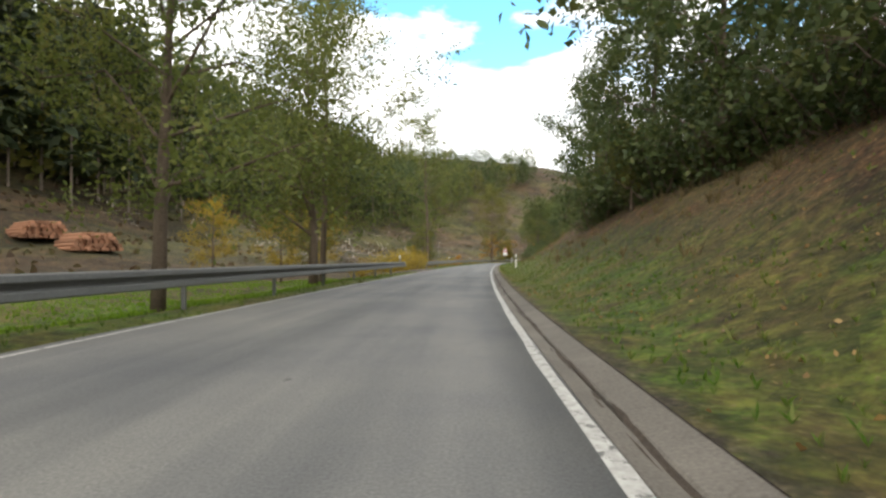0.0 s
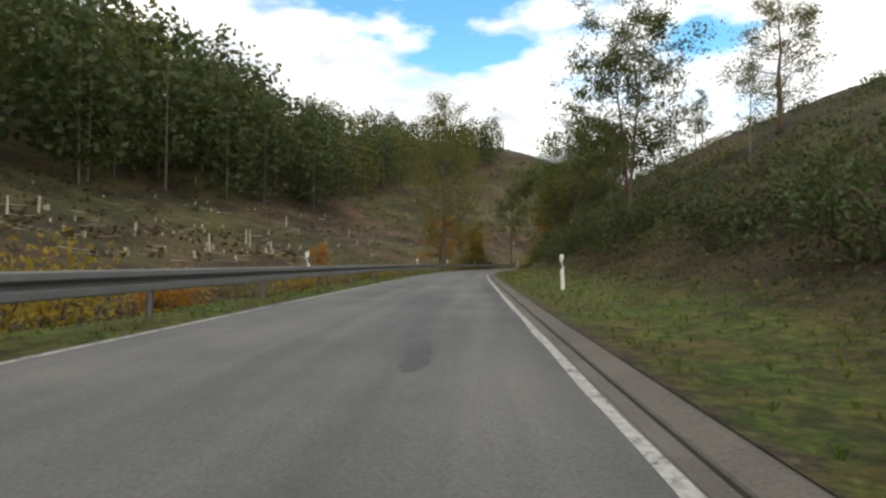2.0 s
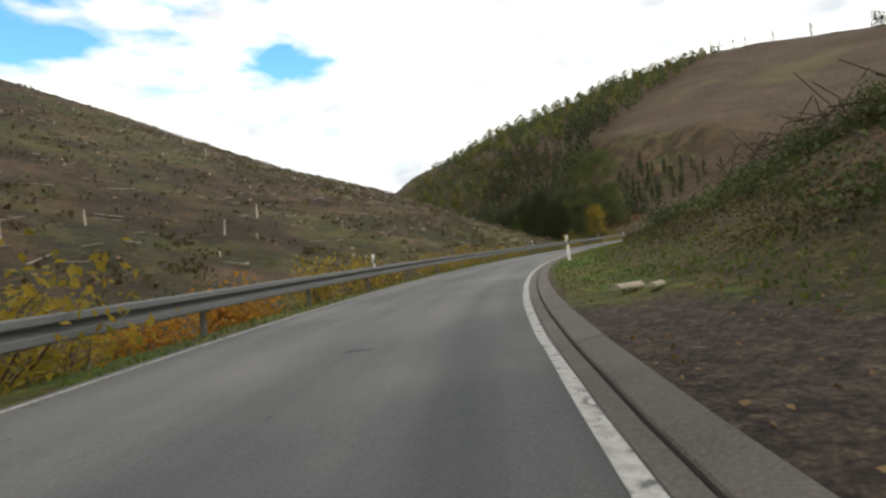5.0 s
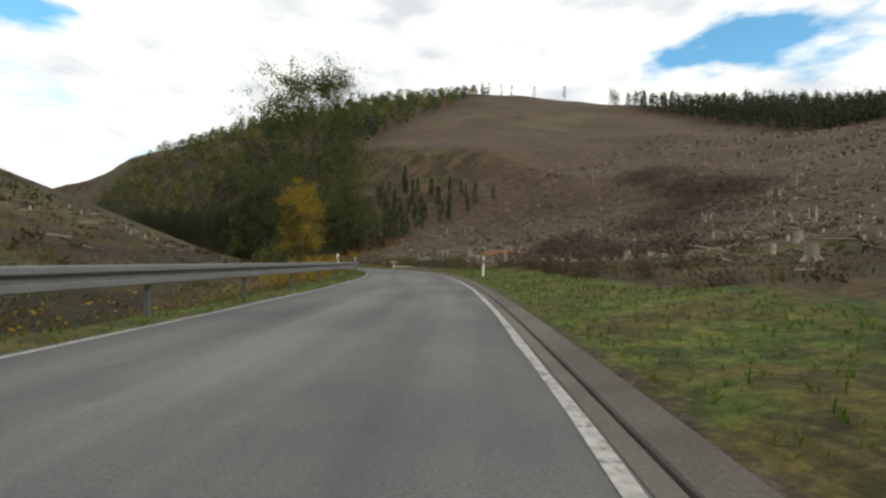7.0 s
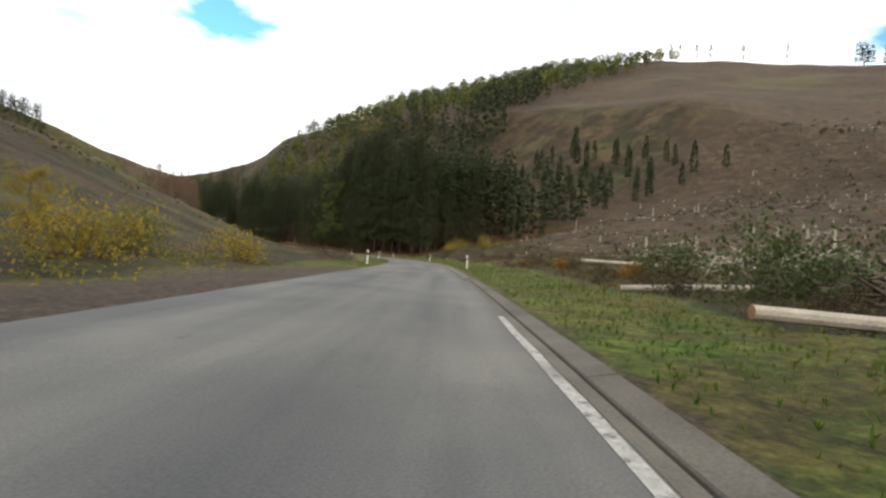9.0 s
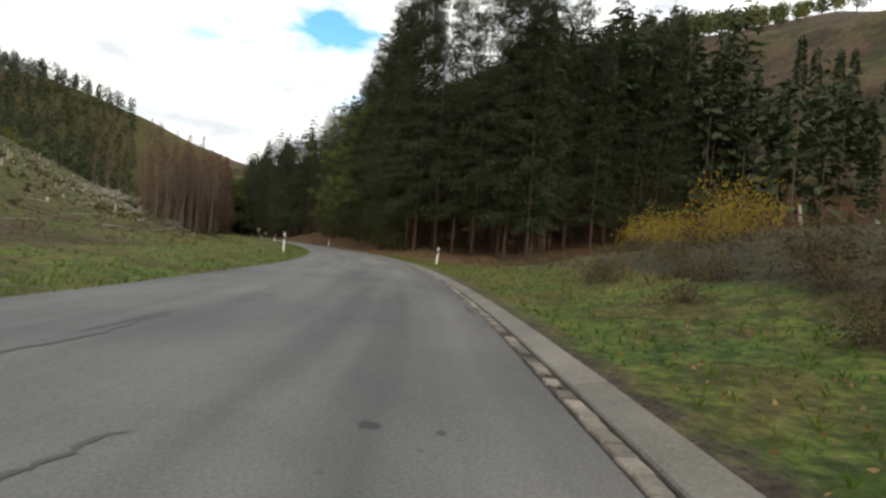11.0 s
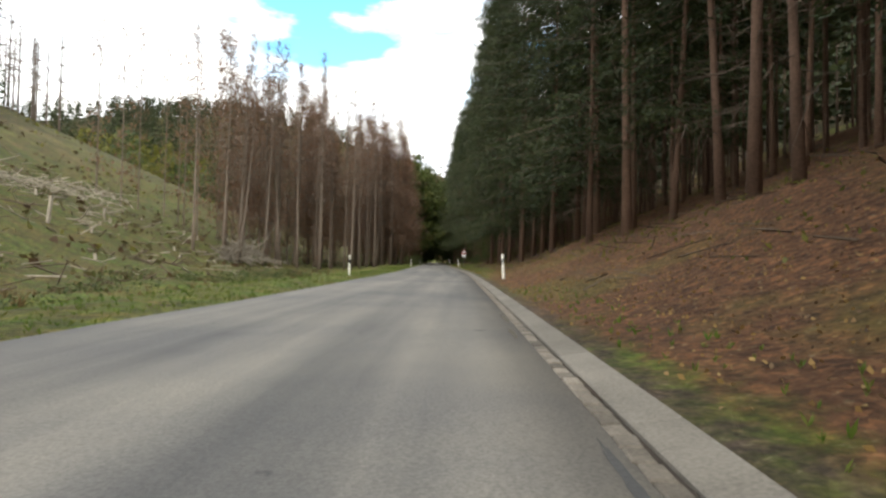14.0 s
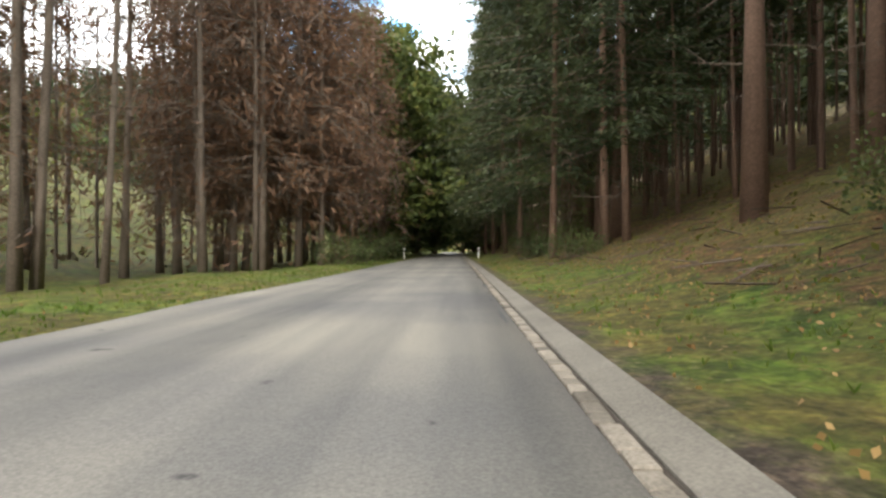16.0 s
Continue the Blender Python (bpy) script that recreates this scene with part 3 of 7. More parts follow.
def wobble(x, y, size):
    """Smooth random field in -1..1 with lumps of about that many metres."""
    x, y = np.asarray(x, float) / size, np.asarray(y, float) / size
    i, j = np.floor(x).astype(int), np.floor(y).astype(int)
    f, g = x - i, y - j
    f, g = f * f * (3 - 2 * f), g * g * (3 - 2 * g)

    def v(a, b):
        return _lat[a % 64, b % 64]
    return 2 * ((v(i, j) * (1 - f) + v(i + 1, j) * f) * (1 - g) + (v(i, j + 1) * (1 - f) + v(i + 1, j + 1) * f) * g) - 1


def near_height(s, d):
    """Ground height at s, d, off the road, with its unevenness."""
    s, d = np.broadcast_arrays(np.asarray(s, float), np.asarray(d, float))
    right = d > -1
    u = np.where(right, d - KERB_OUT, -d - wide(s))
    uu = np.maximum(u, 0)
    h = np.where(right, side_height(RIGHT, s, uu), side_height(LEFT, s, uu)) + rise(s)
    x, y = plan(s, d)
    amp = np.clip((uu - 0.3) / 6, 0, 1)
    h = h + amp * (0.28 * wobble(x, y, 6) + 0.14 * wobble(x + 40, y, 2.3)) + np.clip(uu / 0.8, 0, 1) * 0.03 * wobble(x, y, 0.9)
    h = h + np.clip((uu - 12) / 40, 0, 1) * 1.6 * wobble(x, y + 9, 23)
    return h + np.where(right, np.where(s < 105, 0.075, 0.05), -0.03) * np.clip(1 - uu / 1.5, 0, 1)


def ground_at(s, d, sink=0.0):
    x, y = plan(s, d)
    return float(x), float(y), float(near_height(s, d)) - sink


# ---- cover of the ground: red scrub, green needle litter, blue bare earth; the rest is grass ----
def cover_of(s, d):
    s, d = np.broadcast_arrays(np.asarray(s, float), np.asarray(d, float))
    right = d > -1
    u = np.maximum(np.where(right, d - KERB_OUT, -d - wide(s)), 0)

    def band(v, a, b, w=6.0):
        return np.clip((v - a) / w + 0.5, 0, 1) * np.clip((b - v) / w + 0.5, 0, 1)
    scrub = np.zeros_like(u)
    # right: dry growth up the banks
    scrub = np.maximum(scrub, right * band(s, -200, 120, 14) * (0.38 + 0.5 * np.clip((u - 2) / 5, 0, 1)))
    scrub = np.maximum(scrub, right * band(s, 112, 235, 14) * np.clip((u - np.interp(s, (112, 122, 146, 156), (0.9, 2.6, 2.6, 0.9))) / 2.0, 0, 0.9))
    scrub = np.maximum(scrub, right * band(s, 225, 425, 14) * np.clip((u - 3.4) / 2.6, 0, 1))
    scrub = np.maximum(scrub, (~right) * band(s, 20, 420, 24) * np.clip((u - 3.5) / 4, 0, 0.9))
    scrub = np.maximum(scrub, (~right) * band(s, 400, 1200, 24) * np.clip((u - 8) / 14, 0, 0.46) + 0.12 * np.clip((u - 50) / 30, 0, 1) * (~right))
    scrub = np.maximum(scrub, right * band(s, 420, 1200, 14) * np.clip((u - 58) / 14, 0, 1))
    litter = right * band(s, 424, 1200, 10) * np.clip((u - np.interp(s, (430, 450, 478, 484, 498, 506, 522, 532, 545, 560), (0.0, -0.5, -0.8, -0.3, -0.4, -1.0, -0.8, 0.6, 1.5, 1.2))) / 1.8, 0, 1) * np.clip(1.15 - 0.62 * np.clip((s - 545) / 10, 0, 1), 0, 1) * np.clip((70 - u) / 15, 0, 1)
    litter = np.maximum(litter, right * band(s, 108, 182, 12) * np.clip((u - 1.8) / 2.0, 0, 0.42))
    litter = np.maximum(litter, right * band(s, -60, 60, 10) * np.clip((u - 3.5) / 3.0, 0, 0.5))
    earth = right * np.maximum(band(s, 302, 315.5, 4) * np.clip(1.3 - u / 14, 0, 1),
                               np.maximum(band(s, 178, 187, 4) * np.clip(1.5 - u / 2.0, 0, 1), 0.85 * band(s, 284, 303, 6) * np.clip(1.15 - u / 1.0, 0, 1)))
    earth = np.maximum(earth, (~right) * (band(s, 314, 352, 8) * np.clip(1.2 - u / 7, 0, 1) + band(s, 36, 47, 4) * np.clip(1.3 - u / 6, 0, 1)))
    earth = np.maximum(earth, np.clip(0.62 - u * 1.6, 0, 1))
    # the open clear-cut of the big hill and paler stretches of the slopes across the valley
    fell = np.maximum(right * band(s, 205, 440, 40) * np.clip((u - 14) / 26, 0, 1),
                      0.26 * (~right) * band(s, 120, 350, 40) * np.clip((u - 30) / 30, 0, 1))
    fell = np.maximum(fell, right * np.clip((u - 130) / 50, 0, 1))
    return scrub, litter, earth, fell


def set_cover(me, s, d):
    r, g, b, fell = cover_of(s, d)
    col = me.color_attributes.new("cover", "FLOAT_COLOR", "POINT")
    col.data.foreach_set("color", np.stack([r, g, b, fell], -1).astype(np.float32).ravel())


def near_ground(name, right):
    ss = np.arange(-60, 760.1, 1.0)
    us = np.array([0, 0.3, 0.6, 1, 1.5, 2, 2.6, 3.2, 4, 5, 6, 7.2, 8.5, 10, 12, 14, 16.5, 19, 22, 25, 29, 33, 38, 44, 50.0])
    S2, U2 = np.meshgrid(ss, us, indexing="ij")
    D2 = KERB_OUT - 0.02 + U2 - (KERB_OUT - kerb_edge(S2)) * np.clip(1 - U2, 0, 1) if right else -wide(S2) + 0.05 - U2
    x, y = plan(S2, D2)
    z = near_height(S2, D2)
    f = grid_faces(len(ss), len(us))
    me = mesh_of(name, np.stack([x, y, z], -1).reshape(-1, 3), f if not right else f[:, ::-1], [M_GROUND], smooth=True)
    set_cover(me, S2.ravel(), D2.ravel())
    return me


ground = tagged(new("ground", near_ground("ground", True)), "grassy bank and forest floor along the road", "ground", kind="structure")
meadow = tagged(new("ground_meadow", near_ground("ground_meadow", False)), "rough grass verge and brushy slope along the road", "ground", kind="structure")


FAR_HILL = (395, 1130)
CREST_TURN = (-150, -130, -110, -90, -74, -63, -50, -39, -28, -10)
CREST_HEIGHT = (50, 126, 172, 209, 235, 222, 184, 135, 92, 72)


def far_ground():
    step = 9.0
    gx, gy = np.meshgrid(np.arange(-620, 1290.1, step), np.arange(-420, 1360.1, step), indexing="ij")
    ref = np.arange(-130, 900.1, 2.5)
    rx, ry = plan(ref, -2.5)
    shape, px, py = gx.shape, gx.ravel(), gy.ravel()
    best, near_s = np.full(px.shape, 1e9), np.zeros(px.shape)
    for i in range(len(ref)):
        q = (px - rx[i]) ** 2 + (py - ry[i]) ** 2
        m = q < best
        best[m], near_s[m] = q[m], ref[i]
    th = heading(near_s)
    bx, by = plan(near_s, 0)
    d = (px - bx) * np.cos(th) + (py - by) * np.sin(th)
    dist = np.sqrt(best)
    d = np.where(d > -2.5, dist - 2.5, -dist - 2.5)
    right = d > -2.5
    u = np.maximum(np.where(right, d - KERB_OUT, -d - wide(near_s)), 0)
    h = np.where(right, side_height(RIGHT, near_s, u), side_height(LEFT, near_s, u)) + rise(near_s)
    exact = near_height(near_s, d).reshape(shape)
    h = h.reshape(shape)
    k = np.exp(-0.5 * (np.arange(-8, 9) / 3.2) ** 2)
    k /= k.sum()
    soft = np.apply_along_axis(lambda v: np.convolve(np.pad(v, 8, mode="edge"), k, "valid"), 0, h)
    soft = np.apply_along_axis(lambda v: np.convolve(np.pad(v, 8, mode="edge"), k, "valid"), 1, soft)
    dd = np.minimum(u.reshape(shape), 500)
    # the big hill in the bend: its crest stands about 650 m off, turning round the track's mouth
    cx, cy = plan(300, 0)
    turn = np.degrees(np.arctan2(-(gx - cx), gy - cy))
    reach = np.hypot(gx - cx, gy - cy)
    crest = np.interp(turn, CREST_TURN, CREST_HEIGHT)
    flank = np.clip((reach - 60) / 590, 0, 1.12)
    clear_of_road = np.clip((dd - 20) / 130, 0, 1)
    hx, hy = FAR_HILL
    soft = soft + 104 * np.exp(-((gx - hx) ** 2 + (gy - hy) ** 2) / (2 * 170.0 ** 2)) * np.clip((dd - 60) / 150, 0, 1)
    soft = np.maximum(soft, crest * flank ** 1.12 * clear_of_road * right.reshape(shape))
    b = np.clip((dd - 46) / 60, 0, 1)
    b = b * b * (3 - 2 * b)
    h = exact * (1 - b) + soft * b + b * (3.0 * wobble(gx, gy, 60) + 1.2 * wobble(gx + 5, gy, 26))
    h = h - np.clip((46 - dd) / 6, 0, 1) * 6
    return gx, gy, h, near_s.reshape(shape), d.reshape(shape)


FX, FY, FH, FS, FD = far_ground()


def far_height(x, y):
    i = np.clip((np.asarray(x) + 620) / 9.0, 0, FX.shape[0] - 2.001)
    j = np.clip((np.asarray(y) + 420) / 9.0, 0, FX.shape[1] - 2.001)
    a, c = i.astype(int), j.astype(int)
    f, g = i - a, j - c
    return (FH[a, c] * (1 - f) + FH[a + 1, c] * f) * (1 - g) + (FH[a, c + 1] * (1 - f) + FH[a + 1, c + 1] * f) * g


me = mesh_of("ground_hills", np.stack([FX, FY, FH], -1).reshape(-1, 3), grid_faces(*FX.shape)[:, ::-1], [M_GROUND], smooth=True)
set_cover(me, FS.ravel(), FD.ravel())
hills = tagged(new("ground_hills", me), "brown clear-cut hillsides round the valley", "hill", kind="structure")
# plain land out to the horizon
v = [(3500 * math.cos(a), 3500 * math.sin(a), 20) for a in np.linspace(0, 2 * math.pi, 48, endpoint=False)] + [(300 + 700 * math.cos(a), 430 + 700 * math.sin(a), -8) for a in np.linspace(0, 2 * math.pi, 48, endpoint=False)]
me = mesh_of("ground_distance", v, [(k, (k + 1) % 48, 48 + (k + 1) % 48, 48 + k) for k in range(48)], [M_GROUND])
tagged(new("ground_distance", me), "far land beyond the hills", "ground", kind="structure")

# ---- road ----
def ribbon(name, s0, s1, step, edges, mat, lift=0.0, tags=False):
    """A strip along the road; edges(s) gives rows of (d, z over the road)."""
    ss = np.arange(s0, s1 + 1e-6, step)
    rows = [edges(s) for s in ss]
    n = len(rows[0])
    vs, ac, rn = [], [], []
    for s, row in zip(ss, rows):
        for d, z in row:
            x, y = plan(s, d)
            vs.append((float(x), float(y), float(rise(s)) + z + lift))
            ac.append(d)
            rn.append(s)
    me = mesh_of(name, vs, grid_faces(len(ss), n)[:, ::-1], [mat], smooth=True)
    if tags:
        for key, val in (("across", ac), ("run", rn)):
            at = me.attributes.new(key, "FLOAT", "POINT")
            at.data.foreach_set("value", np.array(val, dtype=np.float32))
    return me


def edge_wear(s):
    return 0.05 * float(wobble(s * 1.0, 3, 1.1)) + 0.09 * float(wobble(s, 8, 4.0))


def road_rows(s):
    w = float(wide(s))
    ragged = -w - 0.16 + edge_wear(s)
    edge = 0.068 if s < 344 else -0.13 + 0.25 * edge_wear(s + 37)
    return [(ragged - 0.05, -0.07), (ragged, 0.0)] + [(ragged + (edge - ragged) * k / 8, 0.0) for k in range(1, 9)] + [(edge + 0.012, -0.05)]


road = tagged(new("road", ribbon("road", -60, 760, 0.5, road_rows, M_ASPHALT, 0.0, True)), "worn grey asphalt country road with faded edges", "road", kind="structure")
line_r = ribbon("line", -40, 332, 0.5, lambda s: [(-0.07 + 0.02 * float(wobble(s, 1, 0.8)), 0.004), (0.05 + 0.015 * float(wobble(s, 5, 0.7)), 0.004)], M_LINE)
tagged(new("edge_line", line_r), "worn white painted line on the asphalt edge", "road marking", kind="structure")
line_l = ribbon("line", -40, 322, 0.5, lambda s: [(-float(wide(s)) - 0.05 + 0.015 * float(wobble(s, 2, 0.8)), 0.004), (-float(wide(s)) + 0.05, 0.004)], M_LINE)
tagged(new("edge_line", line_l), "thin white painted line on the asphalt edge", "road marking", kind="structure")


def gutter_rows(s):
    return [(-0.02, -0.004), (0.06, -0.010), (0.12, -0.050), (0.262, -0.075), (0.62, -0.08)] if s < 344 else [(-0.14, -0.006), (-0.10, -0.02), (0.0, -0.024), (0.06, -0.030), (0.45, -0.06)]


tagged(new("gutter", ribbon("gutter", -40, 700, 0.5, gutter_rows, M_SILT)), "silted drainage channel beside the asphalt", "gutter", kind="structure")

# ---- roadside furniture ----
def upright(s, d, turn=0.0, sink=0.0, tilt=(0, 0), z=None):
    """A pose on the ground at s, d, facing back along the road."""
    x, y, h = ground_at(s, d)
    if z is not None:
        h = z
    return pose(x, y, h - sink, tilt[0], tilt[1], math.degrees(float(heading(s))) + turn)


def prism(profile, z0, z1):
    n = len(profile)
    vs = [(x, y, z0) for x, y in profile] + [(x, y, z1) for x, y in profile]
    return vs, [tuple(range(n))[::-1], tuple(range(n, 2 * n))] + [(k, (k + 1) % n, (k + 1) % n + n, k + n) for k in range(n)]


def delineator(label="white plastic roadside marker post with slanted black band", foot=-0.25, torn=False):
    """A white marker post, hollow triangular section with rounded nose, black slanting band and a reflector."""
    ob = thing("delineator_post", label, "marker post", "marker posts along the road")
    prof = [(-0.06, -0.035), (-0.03, -0.055), (0.03, -0.055), (0.06, -0.035), (0.035, 0.05), (0.0, 0.062), (-0.035, 0.05)]

    def slanted(lo, hi, slope=0.9, grow=1.0):
        vs, fs = prism([(x * grow, y * grow) for x, y in prof], 0, 1)
        n = len(prof)
        vs = [(x, y, (lo if i < n else hi) + slope * x * (0 if (i < n and lo <= 0.4) or (i >= n and hi > 0.98) else 1)) for i, (x, y, z) in enumerate(vs)]
        return vs, fs
    part("body", mesh_of("body", *slanted(foot, 0.62), [M_POSTWHITE]), ob)
    if torn:
        # the black shell is gone: only the core is left between the two white ends
        part("core", mesh_of("core", *slanted(0.60, 0.84, grow=0.42), [M_POSTWHITE]), ob, "thin pale core")
        part("cap", mesh_of("cap", *slanted(0.80, 1.0), [M_POSTWHITE]), ob)
        return ob
    part("band", mesh_of("band", *slanted(0.62, 0.82, grow=1.02), [M_BLACK]), ob, "slanted black band")
    part("cap", mesh_of("cap", *slanted(0.82, 1.0), [M_POSTWHITE]), ob)
    part("reflector", mesh_of("reflector", *box(-0.02, 0.02, -0.068, -0.052, 0.64, 0.80, 0.004), [M_REFLECT]), ob, "pale rectangular reflector")
    return ob


def rail_lift(s):
    """Height of the guard rail's middle over the road."""
    return float(np.interp(s, (100, 150, 186, 230, 294), (0.68, 0.64, 0.64, 0.74, 0.83)))


posts_right = [(39.5, 2.2, 0, 3), (88.2, 2.15, 2, -3), (128.3, 1.7, 0, 1), (150.3, 1.95, -2, -1), (200.5, 1.25, 0, -1), (239.0, 1.5, 0, 2), (277.6, 1.8, 0, 2),
               (319.8, 1.25, 0, 2), (362.0, 1.6, 0, -2), (394.9, 1.5, 0, 2), (424.0, 2.55, 0, 3), (519.2, 1.3, 0, -3), (565.6, 1.2, 0, -5), (612, 1.4, 0, 0)]
posts_left = [(33, 1.35), (61.5, 1.35), (87.8, 1.35), (109.5, 1.35), (123.3, 1.35), (134.2, 1.35), (154.4, 1.35), (172.8, 1.35), (183, 1.35), (196.5, 1.35), (223, 1.35), (250, 1.35), (277.2, 1.35), (296.8, 1.35),
              (324, 2.3), (360, 1.2), (394.9, 1.1), (422.5, 1.6), (470.3, 1.4), (523, 1.3), (568.5, 0.7), (614, 0.9)]
model = delineator()
short = delineator("short white marker post with black band fixed to the guard rail", 0.34)
torn = delineator("broken white marker post that has lost its black band", torn=True)
torn.matrix_basis = upright(468.9, 1.3, 0, 0.0, (0, -2)) @ Matrix.Diagonal((1.1, 1.1, 1.22, 1))
model.scale = (1.1, 1.1, 1.22)
model.matrix_basis = upright(posts_right[0][0], posts_right[0][1]) @ Matrix.Diagonal((*model.scale, 1))
for k, (s, d, a, b) in enumerate(posts_right[1:]):
    copy_thing(model, upright(s, d, 0, 0.0, (a, b)))
for k, (s, u) in enumerate(posts_left):
    if s > 300:
        copy_thing(model, upright(s, -float(wide(s)) - u, 180, 0.0, (0, (-2.5, 1.5, -4, 0)[k % 4] - (5 if s in (394.9, 470.3) else 0))))
    else:
        x, y = plan(s, -float(wide(s)) - 1.17)
        m = pose(float(x), float(y), float(rise(s)) + rail_lift(s) - 0.53, 0, (-2.5, 1.5, -4, 0)[k % 4], math.degrees(float(heading(s)))) @ Matrix.Diagonal((1.1, 1.1, 1.22, 1))
        if k:
            copy_thing(short, m).matrix_basis = m
        else:
            short.matrix_basis = m


# guard rail: W-shaped steel beams on posts
def beam_profile():
    return [(-0.012, 0.190), (0.045, 0.188), (0.078, 0.165), (0.100, 0.080), (0.086, 0.056), (0.022, 0.034), (0.012, 0.0),
            (0.020, -0.034), (0.068, -0.050), (0.084, -0.076), (0.104, -0.165), (0.090, -0.186), (0.030, -0.192)]


def beam_mesh(length):
    prof = beam_profile()
    n = len(prof)
    back = [(x - 0.006, z) for x, z in prof]
    loop = prof + back[::-1]
    m = len(loop)
    vs = [(x, y, z) for y in (0.0, length) for x, z in loop]
    fs = [(k, (k + 1) % m, (k + 1) % m + m, k + m) for k in range(m)]
    for y0 in (0, m):
        for k in range(n - 1):
            q = (y0 + k, y0 + k + 1, y0 + m - 2 - k, y0 + m - 1 - k)
            fs.append(q if y0 else q[::-1])
    return mesh_of("beam", vs, fs, [M_STEEL], smooth=False)


def rail_post_mesh():
    web = box(-0.155, -0.075, -0.028, 0.028, -0.95, 0.10)
    flange = join([box(-0.165, -0.155, -0.03, 0.03, -0.95, 0.10), box(-0.075, -0.065, -0.03, 0.03, -0.95, 0.10), box(-0.16, -0.07, -0.004, 0.004, -0.95, 0.10)])
    return mesh_of("rail_post", *flange, [M_STEEL])


def guard_rail(s0, s1, u, label):
    step = 4.94
    n = int(round(float(run(s1) - run(s0)) / step))
    r0 = float(run(s0))
    ob = thing("guard_rail", label, "guard rail", at=Matrix.Translation((*map(float, plan(s0, -wide(s0) - u)), float(rise(s0)))))
    base = ob.matrix_basis.inverted()
    beam, post = beam_mesh(step + 0.12), rail_post_mesh()
    spacer = mesh_of("spacer", *box(-0.068, 0.004, -0.05, 0.05, -0.10, 0.10, 0.012), [M_STEEL])
    for k in range(n):
        a, b = float(mark(r0 + k * step)), float(mark(r0 + (k + 1) * step))
        pa = Vector((*map(float, plan(a, -wide(a) - u)), float(rise(a)) + rail_lift(a)))
        pb = Vector((*map(float, plan(b, -wide(b) - u)), float(rise(b)) + rail_lift(b)))
        way = pb - pa
        turn = math.degrees(math.atan2(-way.x, way.y))
        tilt = math.degrees(math.atan2(way.z, math.hypot(way.x, way.y)))
        end = 0.0
        m = base @ pose(pa.x, pa.y, pa.z - end, tilt, 0, turn)
        bm = part("beam", beam, ob, at=m)
        bm.scale.y = way.length / step
        pm = base @ pose(pa.x, pa.y, pa.z - 0.01, 0, 0, turn)
        part("post", post, ob, at=pm)
        part("spacer", spacer, ob, at=pm)
    return ob


guard_rail(-37, 35, 0.95, "grey galvanised steel guard rail on posts beside the grass verge")
guard_rail(43.9, 299.3, 0.95, "long grey galvanised steel guard rail following the bend")


# warning signs: red-edged triangle with a plate under it
def rounded_triangle(side, z0, r):
    """Corner-rounded triangle outline, point up, its base at z0."""
    h = side * math.sqrt(3) / 2
    corners = [(-side / 2, z0), (side / 2, z0), (0, z0 + h)]
    cx, cz = 0, z0 + h / 3
    pts = []
    for i, (x, z) in enumerate(corners):
        ang = math.atan2(z - cz, x - cx)
        ix, iz = x - math.cos(ang) * 2 * r, z - math.sin(ang) * 2 * r
        for k in range(-3, 4):
            pts.append((ix + r * math.cos(ang + k * math.radians(20)), iz + r * math.sin(ang + k * math.radians(20))))
    return pts


def plate_mesh(name, outline, y0, y1, mat):
    n = len(outline)
    vs = [(x, y0, z) for x, z in outline] + [(x, y1, z) for x, z in outline]
    fs = [tuple(range(n)), tuple(range(n, 2 * n))[::-1]] + [(k, k + n, (k + 1) % n + n, (k + 1) % n) for k in range(n)]
    return mesh_of(name, vs, fs, [mat])


def lettering(name, text, size, x, y, z, mat):
    cu = bpy.data.curves.new(name, "FONT")
    cu.body, cu.size, cu.align_x, cu.extrude = text, size, "CENTER", 0.0005
    tmp = bpy.data.objects.new(name, cu)
    me = bpy.data.meshes.new_from_object(tmp)
    bpy.data.objects.remove(tmp)
    me.materials.clear()
    me.materials.append(mat)
    me.transform(pose(x, y, z, 90, 0, 0))
    return me


